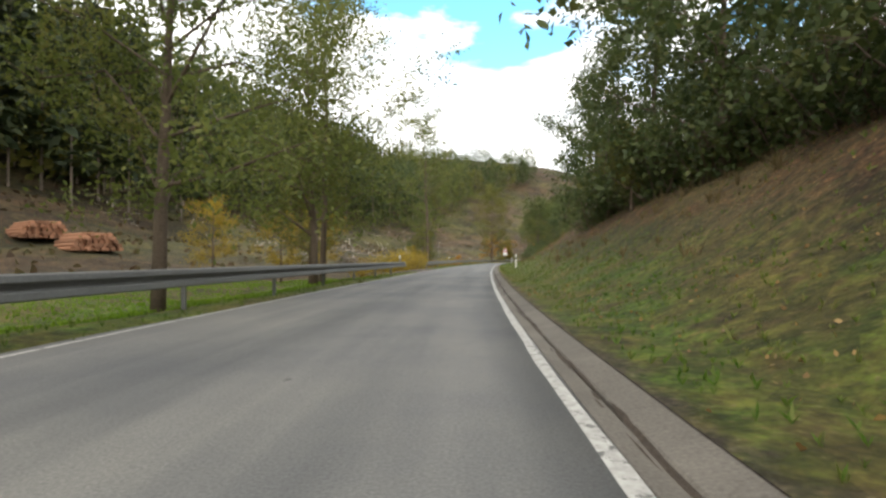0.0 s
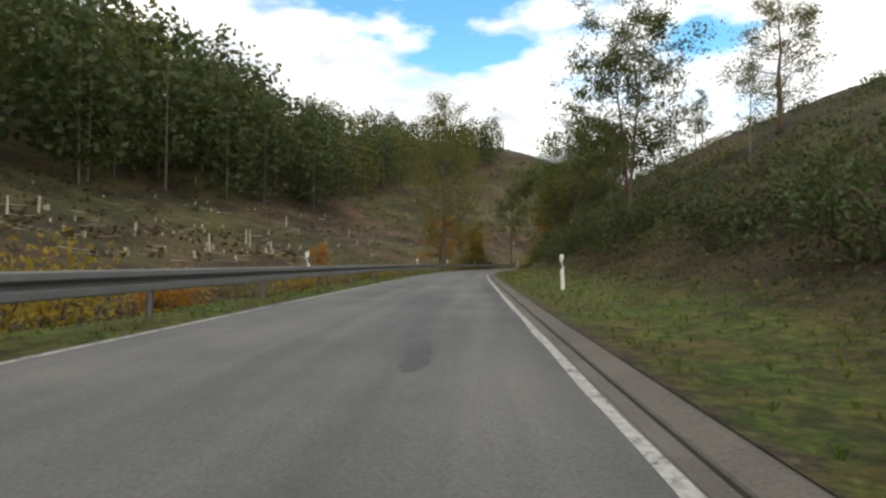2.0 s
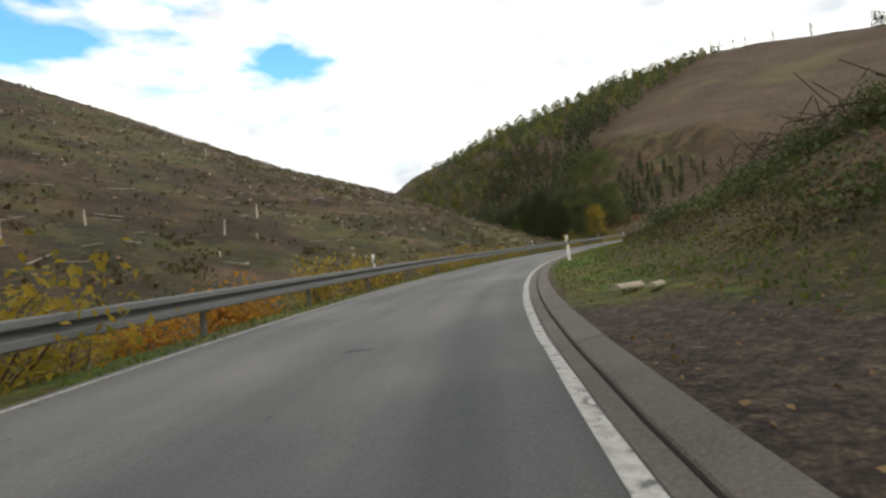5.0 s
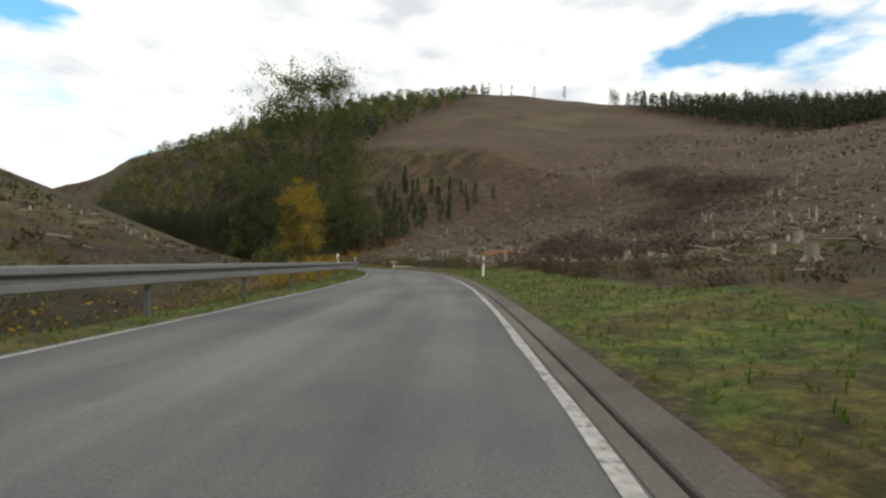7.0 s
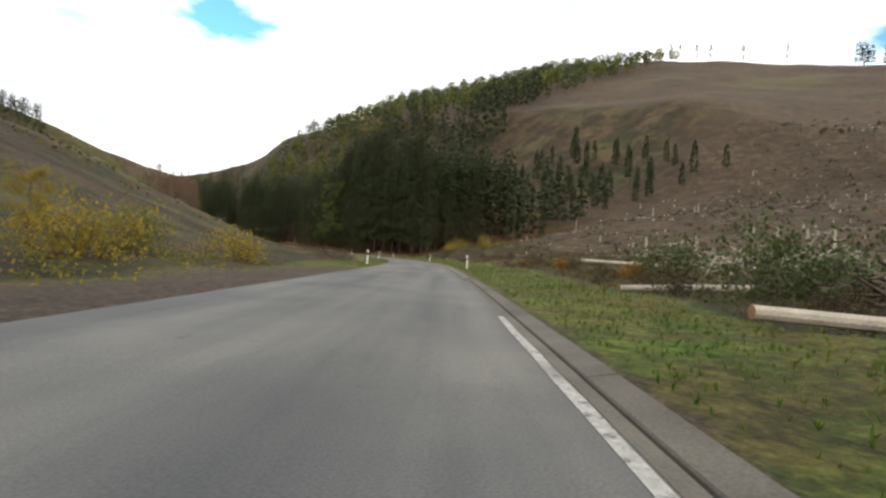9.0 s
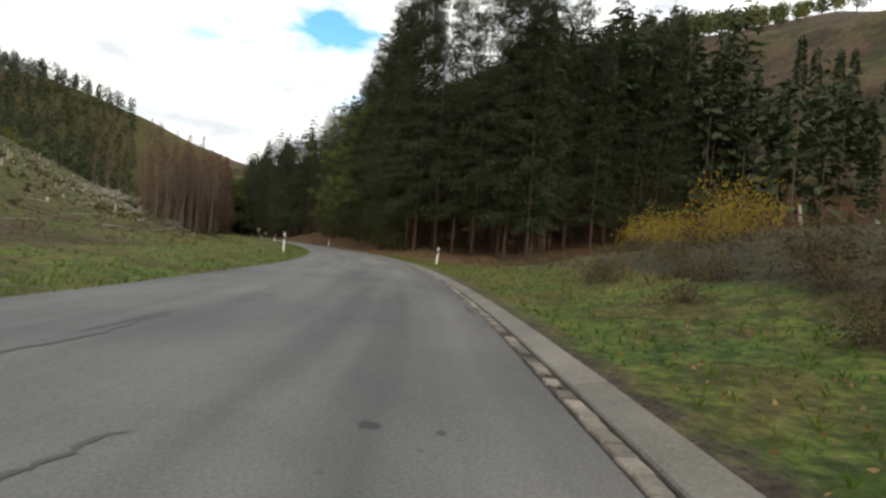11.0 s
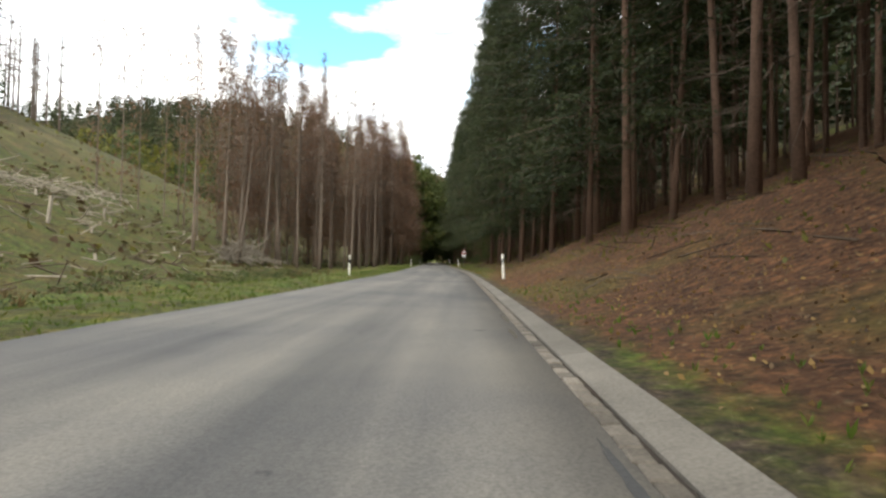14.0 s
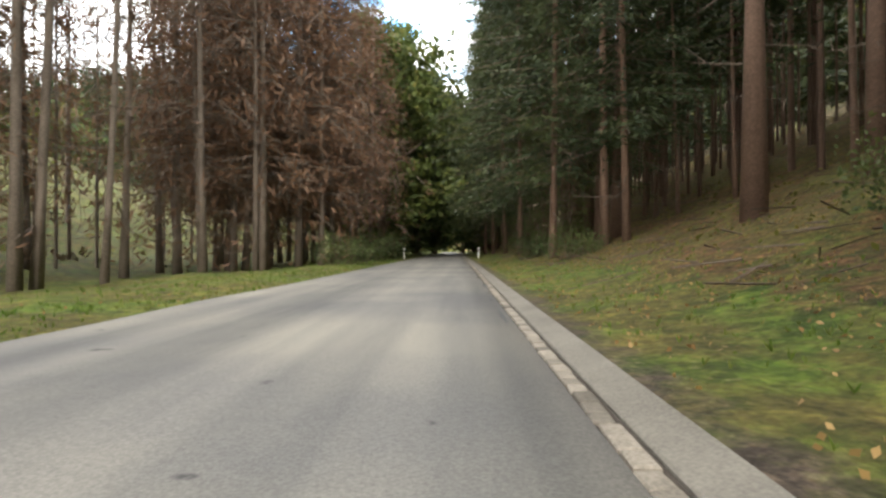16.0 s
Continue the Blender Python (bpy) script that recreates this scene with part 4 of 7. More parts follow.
def warning_sign(at, label, scale=1.0, with_plate=True, back_only=False):
    ob = thing("warning_sign", label, "road sign", "warning signs", at=at @ Matrix.Scale(1.36, 4))
    top = 2.02
    v, f = tube([(0, 0.035, -0.4), (0, 0.035, top + 0.04)], [0.03, 0.03], 10)
    part("pole", mesh_of("pole", v, f, [M_STEEL], smooth=True), ob, "galvanised steel pole")
    side, zb = 0.60, 1.49
    tri = part("triangle", plate_mesh("triangle", rounded_triangle(side, zb, 0.03), -0.002, 0.004, M_SIGNBACK), ob)
    part("border", plate_mesh("border", rounded_triangle(side * 0.985, zb + 0.003, 0.03), -0.006, -0.003, M_SIGNRED), tri, "red border")
    part("face", plate_mesh("face", rounded_triangle(side * 0.68, zb + 0.085, 0.015), -0.010, -0.0065, M_SIGNWHITE), tri, "white face")
    stroke = [(-0.034, zb + 0.36), (-0.02, zb + 0.38), (0.02, zb + 0.38), (0.034, zb + 0.36), (0.016, zb + 0.20), (-0.016, zb + 0.20)]
    part("exclamation_mark", plate_mesh("exclamation_mark", stroke, -0.0135, -0.0105, M_BLACK), tri, "black exclamation bar")
    dot = [(0.024 * math.cos(a), zb + 0.145 + 0.024 * math.sin(a)) for a in np.linspace(0, 2 * math.pi, 12, endpoint=False)]
    part("exclamation_dot", plate_mesh("exclamation_dot", dot, -0.0135, -0.0105, M_BLACK), tri)
    if with_plate:
        pl = part("plate", plate_mesh("plate", [(-0.225, 1.13), (0.225, 1.13), (0.225, 1.46), (-0.225, 1.46)], -0.002, 0.004, M_BLACK), ob, "white plate with black edge")
        part("plate_face", plate_mesh("plate_face", [(-0.212, 1.143), (0.212, 1.143), (0.212, 1.447), (-0.212, 1.447)], -0.006, -0.003, M_SIGNWHITE), pl)
        part("lettering", lettering("lettering", "Hindernisse am", 0.060, 0, -0.008, 1.325, M_BLACK), pl, "black letters")
        part("lettering", lettering("lettering", "Fahrbahnrand", 0.060, 0, -0.008, 1.215, M_BLACK), pl, "black letters")
    return ob


warning_sign(upright(63.4, 1.45, -2), "red-edged triangular warning sign with text plate on a steel pole")
warning_sign(upright(558.5, 1.5, -3), "red-edged triangular warning sign with text plate in front of the spruces")
warning_sign(upright(497.5, -float(wide(497)) - 1.8, 178, 0, (0, 7)), "leaning triangular warning sign seen from its grey back", with_plate=False)

# ---- trees, bushes and ground growth ----
def leaf_quads(centres, size, rng, stretch=1.9, droop=None, fold=True):
    """Leaf-shaped rhombs round the given centres; size may be an array. droop: preferred directions."""
    n = len(centres)
    size = np.broadcast_to(np.asarray(size, float), (n,)) * rng.uniform(0.7, 1.35, n)
    a = rng.normal(size=(n, 3))
    if droop is not None:
        a = a * 0.45 + droop
    a /= np.linalg.norm(a, axis=1, keepdims=True) + 1e-9
    b = np.cross(a, rng.normal(size=(n, 3)))
    b /= np.linalg.norm(b, axis=1, keepdims=True) + 1e-9
    L, W = size[:, None] * 0.5 * stretch, size[:, None] * 0.5
    nrm = np.cross(a, b) * (W * 0.35 if fold else 0)
    v = np.stack([centres - a * L, centres - b * W + nrm, centres + a * L, centres + b * W + nrm], 1).reshape(-1, 3)
    f = np.arange(4 * n).reshape(n, 4)
    return v, f


def stack(bits):
    """Joins numpy (verts, quads) pairs."""
    vs, fs, n = [], [], 0
    for v, f in bits:
        vs.append(v)
        fs.append(f + n)
        n += len(v)
    return np.concatenate(vs), np.concatenate(fs)


def quads_mesh(name, v, f, mat):
    """A mesh of many loose quads, built quickly."""
    me = bpy.data.meshes.new(name)
    n = len(f)
    me.vertices.add(len(v))
    me.vertices.foreach_set("co", np.ascontiguousarray(v, dtype=np.float32).ravel())
    me.loops.add(4 * n)
    me.loops.foreach_set("vertex_index", np.ascontiguousarray(f, dtype=np.int32).ravel())
    me.polygons.add(n)
    me.polygons.foreach_set("loop_start", np.arange(0, 4 * n, 4, dtype=np.int32))
    me.materials.append(mat)
    me.update(calc_edges=True)
    me.validate()
    return me


def sticks(segs, r0, r1):
    """Three-sided tapering sticks as quads: segs rows of (start, end)."""
    a, b = np.array([q[0] for q in segs], float), np.array([q[1] for q in segs], float)
    n = len(a)
    r0, r1 = np.broadcast_to(np.asarray(r0, float), (n,))[:, None], np.broadcast_to(np.asarray(r1, float), (n,))[:, None]
    w = b - a
    w /= np.linalg.norm(w, axis=1, keepdims=True) + 1e-9
    p = np.cross(w, np.tile([[0.31, 0.17, 0.93]], (n, 1)))
    p /= np.linalg.norm(p, axis=1, keepdims=True) + 1e-9
    q = np.cross(w, p)
    ring = [p, -0.5 * p + 0.866 * q, -0.5 * p - 0.866 * q]
    v = np.stack([a + k * r0 for k in ring] + [b + k * r1 for k in ring], 1).reshape(-1, 3)
    i = np.arange(n)[:, None] * 6
    f = np.concatenate([i + np.array([[0, 1, 4, 3]]), i + np.array([[1, 2, 5, 4]]), i + np.array([[2, 0, 3, 5]])])
    return v, f


def grow(rng, height, trunk_r, first, spread, limbs, lean=(0, 0), crook=0.25, up=0.55, forks=1):
    """Trunk path, limb segments and the twig ends of a broadleaf tree."""
    path, segs, ends = [], [], []
    stems = []
    for f in range(forks):
        off = rng.normal(size=2) * (0.0 if f == 0 else 0.25)
        dirn = np.array([lean[0] + (rng.normal() * 0.28 if f else 0), lean[1] + (rng.normal() * 0.28 if f else 0)])
        n = 9
        p = np.array([off[0], off[1], -0.3])
        pts = [p]
        for k in range(1, n):
            z = height * (k / (n - 1)) * (1.0 if f == 0 else rng.uniform(0.8, 0.97))
            p = np.array([off[0] + dirn[0] * z + rng.normal() * crook * 0.4 * (k / n), off[1] + dirn[1] * z + rng.normal() * crook * 0.4 * (k / n), z])
            pts.append(p)
        stems.append(np.array(pts))
    for pts in stems:
        n = len(pts)
        r = trunk_r / math.sqrt(len(stems)) * (1.25 - np.linspace(0, 1, n) * 1.12)
        path.append((pts, r))
        for k in range(limbs // len(stems)):
            h = first + (1 - first) * (k + rng.uniform(0, 1)) / (limbs // len(stems))
            h = min(h, 0.97)
            i = h * (n - 1)
            base = pts[int(i)] * (1 - i % 1) + pts[min(int(i) + 1, n - 1)] * (i % 1)
            ang = k * 2.4 + rng.normal() * 0.5
            prof = math.sin(math.pi * min(1, 0.18 + 0.80 * (h - first) / (1 - first + 1e-6))) ** 0.7
            L = spread * (0.35 + 0.65 * prof) * rng.uniform(0.7, 1.15)
            d = np.array([math.cos(ang), math.sin(ang), up * rng.uniform(0.4, 1.5)])
            d /= np.linalg.norm(d)
            m1 = base + d * L * 0.5 + rng.normal(size=3) * 0.08 * L
            m2 = base + d * L + np.array([0, 0, -0.10 * L]) + rng.normal(size=3) * 0.12 * L
            rb = trunk_r * (1.05 - 0.85 * h) * 0.5
            segs += [(base, m1, rb, rb * 0.62), (m1, m2, rb * 0.62, rb * 0.22)]
            ends += [m2, (m1 + m2) / 2]
            for q in range(3):
                t = rng.uniform(0.25, 1.0)
                st = base + (m1 - base) * t * 2 if t < 0.5 else m1 + (m2 - m1) * (t - 0.5) * 2
                e = st + (d * 0.4 + rng.normal(size=3) * 0.75) * L * rng.uniform(0.22, 0.48)
                segs.append((st, e, rb * 0.34, rb * 0.1))
                ends += [e, (st + e) / 2]
                for w in range(2):
                    e2 = e + rng.normal(size=3) * L * 0.16
                    segs.append((e, e2, rb * 0.14, rb * 0.05))
                    ends.append(e2)
        ends.append(pts[-1])
    return path, segs, np.array(ends)


def wood_mesh(name, path, segs, mat):
    vs, fs = [], []
    for pts, r in path:
        v, f = tube(pts, r, 8, True)
        n = len(vs)
        vs += [tuple(q) for q in v]
        fs += [tuple(i + n for i in q) for q in f]
    for a, b, r0, r1 in segs:
        v, f = tube([a, b], [r0, r1], 5 if r0 > 0.03 else 3, False)
        n = len(vs)
        vs += [tuple(q) for q in v]
        fs += [tuple(i + n for i in q) for q in f]
    return mesh_of(name, vs, fs, [mat], smooth=True)


def broadleaf(label, height, trunk_r, first, spread, limbs, leaves, leaf, mat, seed, lean=(0, 0), clump=0.55, up=0.55, forks=1, bark=None, name="tree", category="tree", group=""):
    rng = np.random.default_rng(seed)
    ob = thing(name, label, category, group)
    path, segs, ends = grow(rng, height, trunk_r, first, spread, limbs, lean, up=up, forks=forks)
    part("trunk", wood_mesh("trunk", path, segs, bark or M_BARK), ob)
    pick = ends[rng.integers(0, len(ends), leaves)]
    pos = pick + rng.normal(size=(leaves, 3)) * clump * np.array([1, 1, 0.7]) * rng.uniform(0.3, 1.0, (leaves, 1))
    v, f = leaf_quads(pos, leaf, rng)
    part("crown", quads_mesh("crown", v, f, mat), ob)
    return ob


def bush(label, height, spread, stems, leaves, leaf, mat, seed, name="bush", category="bush", group=""):
    rng = np.random.default_rng(seed)
    ob = thing(name, label, category, group)
    segs, ends = [], []
    for k in range(stems):
        ang, out = rng.uniform(0, 6.28), spread * math.sqrt(rng.uniform(0.02, 1))
        b = np.array([math.cos(ang) * out * 0.35, math.sin(ang) * out * 0.35, -0.2])
        top = np.array([math.cos(ang) * out, math.sin(ang) * out, height * rng.uniform(0.55, 1.0) * (1 - 0.35 * (out / spread) ** 2)])
        mid = (b + top) / 2 + rng.normal(size=3) * 0.12 * height
        segs += [(b, mid, 0.03, 0.02), (mid, top, 0.02, 0.006)]
        ends += [mid, top, (mid + top) / 2, b * 0.35 + mid * 0.65]
        for q in range(3):
            e = mid + (top - mid) * rng.uniform(0, 0.9) + rng.normal(size=3) * 0.22 * height * np.array([1, 1, 0.5])
            segs.append((mid + (top - mid) * 0.4, e, 0.011, 0.004))
            ends.append(e)
    part("wood", wood_mesh("wood", [], segs, M_BARK), ob)
    ends = np.array(ends)
    pos = ends[rng.integers(0, len(ends), leaves)] + rng.normal(size=(leaves, 3)) * 0.16 * (height + spread) / 2
    pos[:, 2] = np.maximum(pos[:, 2], 0.02)
    v, f = leaf_quads(pos, leaf, rng)
    part("foliage", quads_mesh("foliage", v, f, mat), ob)
    return ob


def spruce_bits(rng, height, z0, reach, gap, per, twigs, twig, bend=0.25):
    """Needle sprays of a conifer from z0 up: quads, and the branch sticks."""
    cs, ds, sz, segs = [], [], [], []
    z = z0
    while z < height - 0.2:
        f = (z - z0) / (height - z0)
        L0 = reach * (1 - f) ** 0.75 + 0.15
        if f < 0.15:
            L0 *= 0.6 + 0.4 * f / 0.15
        for k in range(per):
            ang = rng.uniform(0, 6.283)
            L = L0 * rng.uniform(0.55, 1.15)
            d = np.array([math.cos(ang), math.sin(ang), 0])
            rise_ = (0.35 * f - 0.18) * L
            tip = np.array([0, 0, z]) + d * L + np.array([0, 0, rise_ - bend * L * 0.45])
            st = np.array([0, 0, z])
            mid = (st + tip) / 2 + np.array([0, 0, bend * 0.15 * L])
            segs.append((st, tip))
            side = np.array([-d[1], d[0], 0])
            for t in range(twigs):
                u = (t + 0.8) / twigs
                p = (st + (mid - st) * u * 2) if u < 0.5 else (mid + (tip - mid) * (u - 0.5) * 2)
                w = twig * (1.15 - 0.6 * u) * min(1, L)
                for sg in (-1, 1):
                    q = d * 0.55 + sg * side * 0.8 + np.array([0, 0, -0.30 - 0.3 * rng.random()])
                    cs.append(p + q * w * 0.75)
                    ds.append(q)
                    sz.append(w)
            cs.append(tip)
            ds.append(d + np.array([0, 0, -0.2]))
            sz.append(twig * 0.8 * min(1, L))
        z += gap * rng.uniform(0.75, 1.25)
    cs, ds, sz = np.array(cs), np.array(ds), np.array(sz)
    ds /= np.linalg.norm(ds, axis=1, keepdims=True)
    return cs, ds, sz, segs


def spruce(label, height, r, z0, reach, seed, gap=0.5, per=6, twigs=5, twig=0.5, dead_from=1.6, mat=None, bark=None, group="", slim=3.8, fine=1, name="spruce_tree"):
    rng = np.random.default_rng(seed)
    ob = thing(name, label, "spruce", group)
    n = 9
    bow = rng.normal(size=2) * 0.12
    pts = [(bow[0] * math.sin(3.1 * k / n), bow[1] * math.sin(3.1 * k / n), -0.35 + (height + 0.35) * k / (n - 1)) for k in range(n)]
    rad = [r * (1.35 if k == 0 else 1.0) * (1 - 0.93 * k / (n - 1)) for k in range(n)]
    v, f = tube(pts, rad, 9)
    part("trunk", mesh_of("trunk", v, f, [bark or M_BARK_RED], smooth=True), ob)
    dry = []
    z = dead_from
    while z < z0 + 2:
        ang, L = rng.uniform(0, 6.283), rng.uniform(0.4, 1.9)
        b = np.array([0, 0, z])
        e = b + np.array([math.cos(ang) * L, math.sin(ang) * L, rng.uniform(-0.45, 0.1) * L])
        dry.append((b, e))
        for q in range(2):
            m = b + (e - b) * rng.uniform(0.35, 0.95)
            dry.append((m, m + rng.normal(size=3) * 0.22 * L + np.array([0, 0, -0.08])))
        z += rng.uniform(0.12, 0.4)
    cs, ds, sz, segs = spruce_bits(rng, height, z0, reach, gap, per, twigs, twig)
    v, f = sticks(dry + segs, 0.016, 0.005)
    part("branchwork", quads_mesh("branchwork", v, f, bark or M_BARK), ob, "thin dry branches", kind="stuff")
    if fine > 1:
        cs, ds, sz = np.repeat(cs, fine, 0), np.repeat(ds, fine, 0), np.repeat(sz, fine, 0)
        cs = cs + rng.normal(size=cs.shape) * sz[:, None] * 0.28
    v, f = leaf_quads(cs, sz * (0.20 if fine == 1 else 0.115 if fine < 6 else 0.085 if fine < 10 else 0.055), rng, stretch=4.8 if fine == 1 else 5.8 if fine < 10 else 6.5, droop=ds * 1.2)
    part("crown", quads_mesh("crown", v, f, mat or L_NEEDLE), ob)
    return ob


def dead_spruce(label, height, r, seed, group="", brown=0.25, reach=1.8, bare_to=0.42):
    """A dead spruce: bare trunk, short dry branches, some brown needles left."""
    rng = np.random.default_rng(seed)
    ob = thing("dead_spruce", label, "dead tree", group)
    n = 8
    bow = rng.normal(size=2) * 0.18
    pts = [(bow[0] * math.sin(2.6 * k / n), bow[1] * math.sin(2.6 * k / n), -0.35 + (height + 0.35) * k / (n - 1)) for k in range(n)]
    rad = [r * (1.3 if k == 0 else 1.0) * (1 - 0.92 * k / (n - 1)) for k in range(n)]
    v, f = tube(pts, rad, 8)
    part("trunk", mesh_of("trunk", v, f, [M_BARK_GREY], smooth=True), ob)
    segs, ends, dirs = [], [], []
    z = 1.2
    while z < height - 0.1:
        f = z / height
        full = 1 if f > bare_to else 0.28
        for k in range(5 if f > bare_to else 1):
            ang = rng.uniform(0, 6.283)
            L = reach * (1.0 if f < 0.5 else 2 * (1.02 - f)) * rng.uniform(0.4, 1.1) * (full * 0.6 + 0.4)
            d = np.array([math.cos(ang), math.sin(ang), rng.uniform(-0.5, 0.0) if f < 0.85 else 0.3])
            b = np.array([0, 0, z])
            e = b + d * L
            segs.append((b, e))
            for q in range(2):
                m = b + (e - b) * rng.uniform(0.3, 1.0)
                w = (d * 0.3 + rng.normal(size=3) * 0.5 + np.array([0, 0, -0.35])) * 0.32 * L
                segs.append((m, m + w))
                ends.append(m + w * 0.6)
                dirs.append(w)
        z += rng.uniform(0.25, 0.5)
    v, f = sticks(segs, 0.019, 0.007)
    part("branchwork", quads_mesh("branchwork", v, f, M_BARK_GREY), ob, "bare dry branches", kind="stuff")
    ends, dirs = np.array(ends), np.array(dirs)
    keep = rng.random(len(ends)) < brown
    if keep.sum() > 3:
        many = 9 if brown > 0.9 else 3
        e2, d = np.repeat(ends[keep], many, 0), np.repeat(dirs[keep], many, 0)
        d = d / (np.linalg.norm(d, axis=1, keepdims=True) + 1e-9)
        v, f = leaf_quads(e2 + rng.normal(size=e2.shape) * (0.30 if brown > 0.9 else 0.14), 0.045, rng, stretch=7.0, droop=d * 1.0)
        part("crown", quads_mesh("crown", v, f, L_BROWN), ob, "brown dead needles")
    return ob


GROWN = {}          # how much larger than drawn each model is set out


def grown(model, k):
    GROWN[model.name] = k
    return model


def put(model, used, m):
    """The model itself the first time, copies after that."""
    m = m @ Matrix.Scale(GROWN.get(model.name, 1.0), 4)
    if model.name in used:
        ob = copy_thing(model, m)
    else:
        used.add(model.name)
        ob = model
    ob.matrix_basis = m
    return ob


def spot(s, d, turn=0.0, size=1.0, sink=0.05, tilt=(0, 0)):
    x, y, z = ground_at(s, d)
    return pose(x, y, z - sink, tilt[0], tilt[1], turn) @ Matrix.Diagonal((size, size, size, 1))


USED = set()

# ---- the planted spruces right of the road ----
rng = np.random.default_rng(21)
GREEN_EDGE = [grown(spruce("tall spruce at the forest edge with low green branches", 21 + k, 0.100, 2.6 + 0.6 * k, 3.8, 40 + k, gap=0.5, per=5, twigs=6, twig=0.6, fine=8, dead_from=1.0, group="spruces at the forest edge"), 1.3) for k in range(2)]
TALL = [grown(spruce("tall reddish-barked spruce with dry lower branches", 22 + k, 0.108 + 0.015 * k, 7.2 + 0.9 * k, 2.6, 50 + k, gap=0.6, per=6, twigs=4, twig=0.6, fine=3, group="spruces at the forest edge"), 1.3) for k in range(3)]

LOW_EDGE = [grown(spruce("forest edge spruce hung with fresh green branches to the ground", 19 + 2 * k, 0.085, 1.0, 3.2, 46 + k, gap=0.42, per=6, twigs=5, twig=0.6, fine=11, dead_from=0.6, mat=L_FRESH, group="spruces at the forest edge"), 1.3) for k in range(2)]
BACK = [grown(spruce("slender spruce standing behind the forest edge", 21 + k, 0.11, 6.2, 2.5, 56 + k, gap=0.8, per=5, twigs=3, twig=0.8, fine=2, group="spruces at the forest edge"), 1.0) for k in range(2)]


def edge_of_wood(s):
    """Offset at which the front row of spruces stands."""
    return np.interp(s, (426, 436, 441, 445, 451, 462, 476, 490, 510, 520, 531, 540, 547, 556, 578, 586, 604, 700), (21, 12.5, 10, 6.8, 5.8, 6.2, 6.4, 6.6, 7.2, 7.2, 6.4, 4.4, 4.2, 5.2, 7.0, 5.8, 5.8, 5.0))


def tall(s):
    return float(np.interp(s, (462, 480, 500, 560, 620), (1.25, 1.0, 1.02, 1.2, 1.45)))


for s, k in ((449.5, 1), (454, 0), (458.6, 1), (463, 0), (468, 1), (473.5, 0), (481, 1), (488, 0), (496, 1), (548, 0), (558, 1), (566, 0), (592, 1), (602, 0), (612, 1)):
    put(LOW_EDGE[k], USED, spot(s, float(edge_of_wood(s)) - (0.3 if s < 470 else 0.0), s * 31, 0.9 + 0.2 * k))
s = 434.0
while s < 660:
    d = float(edge_of_wood(s)) + rng.uniform(-0.3, 1.2)
    green = s < 470 or (470 <= s < 500 and rng.random() < 0.75) or (s >= 500 and rng.random() < 0.16)
    m = (GREEN_EDGE if green else TALL)[rng.integers(0, 2 if green else 3)]
    if not 567 < s < 584:
        put(m, USED, spot(s, d, rng.uniform(0, 360), rng.uniform(0.85, 1.12) * tall(s), tilt=(rng.normal() * 1.0, rng.normal() * 1.0)))
    m = BACK[rng.integers(0, 2)]
    put(m, USED, spot(s + 1.6, d + rng.uniform(2.4, 3.6), rng.uniform(0, 360), rng.uniform(0.8, 1.05), tilt=(rng.normal() * 0.8, rng.normal() * 0.8)))
    s += rng.uniform(1.9, 3.1)


for k in range(9):
    put(GREEN_EDGE[k % 2], USED, spot(435.5 + rng.uniform(-0.8, 1.6), 13.5 + 2.6 * k, rng.uniform(0, 360), rng.uniform(1.1, 1.3) - 0.035 * k))


def light_spruce(seed, height, z0, reach=2.2, per=5, gap=0.95, twigs=1, twig=1.25):
    """Trunk quads and spray quads of a plain inner tree."""
    r = np.random.default_rng(seed)
    tv, tf = sticks([((0, 0, -0.4), (0, 0, height * 0.55)), ((0, 0, height * 0.55), (0, 0, height))], [0.16, 0.09], [0.09, 0.02])
    dry, z = [], 1.5
    while z < z0 + 1:
        a, L = r.uniform(0, 6.28), r.uniform(0.5, 1.7)
        dry.append(((0, 0, z), (math.cos(a) * L, math.sin(a) * L, z - 0.25 * L)))
        z += 0.5
    dv, df = sticks(dry, 0.014, 0.006)
    cs, ds, sz, _ = spruce_bits(r, height, z0, reach, gap, per, twigs, twig)
    lv, lf = leaf_quads(cs, sz * 0.38, r, stretch=3.6, droop=ds * 1.4)
    return stack([(tv, tf), (dv, df)]), (lv, lf)


def place_many(kinds, spots):
    """Joins copies of (verts, quads) kinds at (kind, x, y, z, turn, size) spots."""
    out = []
    for k, x, y, z, turn, size in spots:
        v, f = kinds[k]
        c, n = math.cos(turn), math.sin(turn)
        w = np.empty_like(v)
        w[:, 0] = (v[:, 0] * c - v[:, 1] * n) * size + x
        w[:, 1] = (v[:, 0] * n + v[:, 1] * c) * size + y
        w[:, 2] = v[:, 2] * size + z
        out.append((w, f))
    return stack(out)


def stuff(name, label, category, v, f, mat):
    return tagged(new(name, quads_mesh(name, v, f, mat)), label, category, kind="stuff")


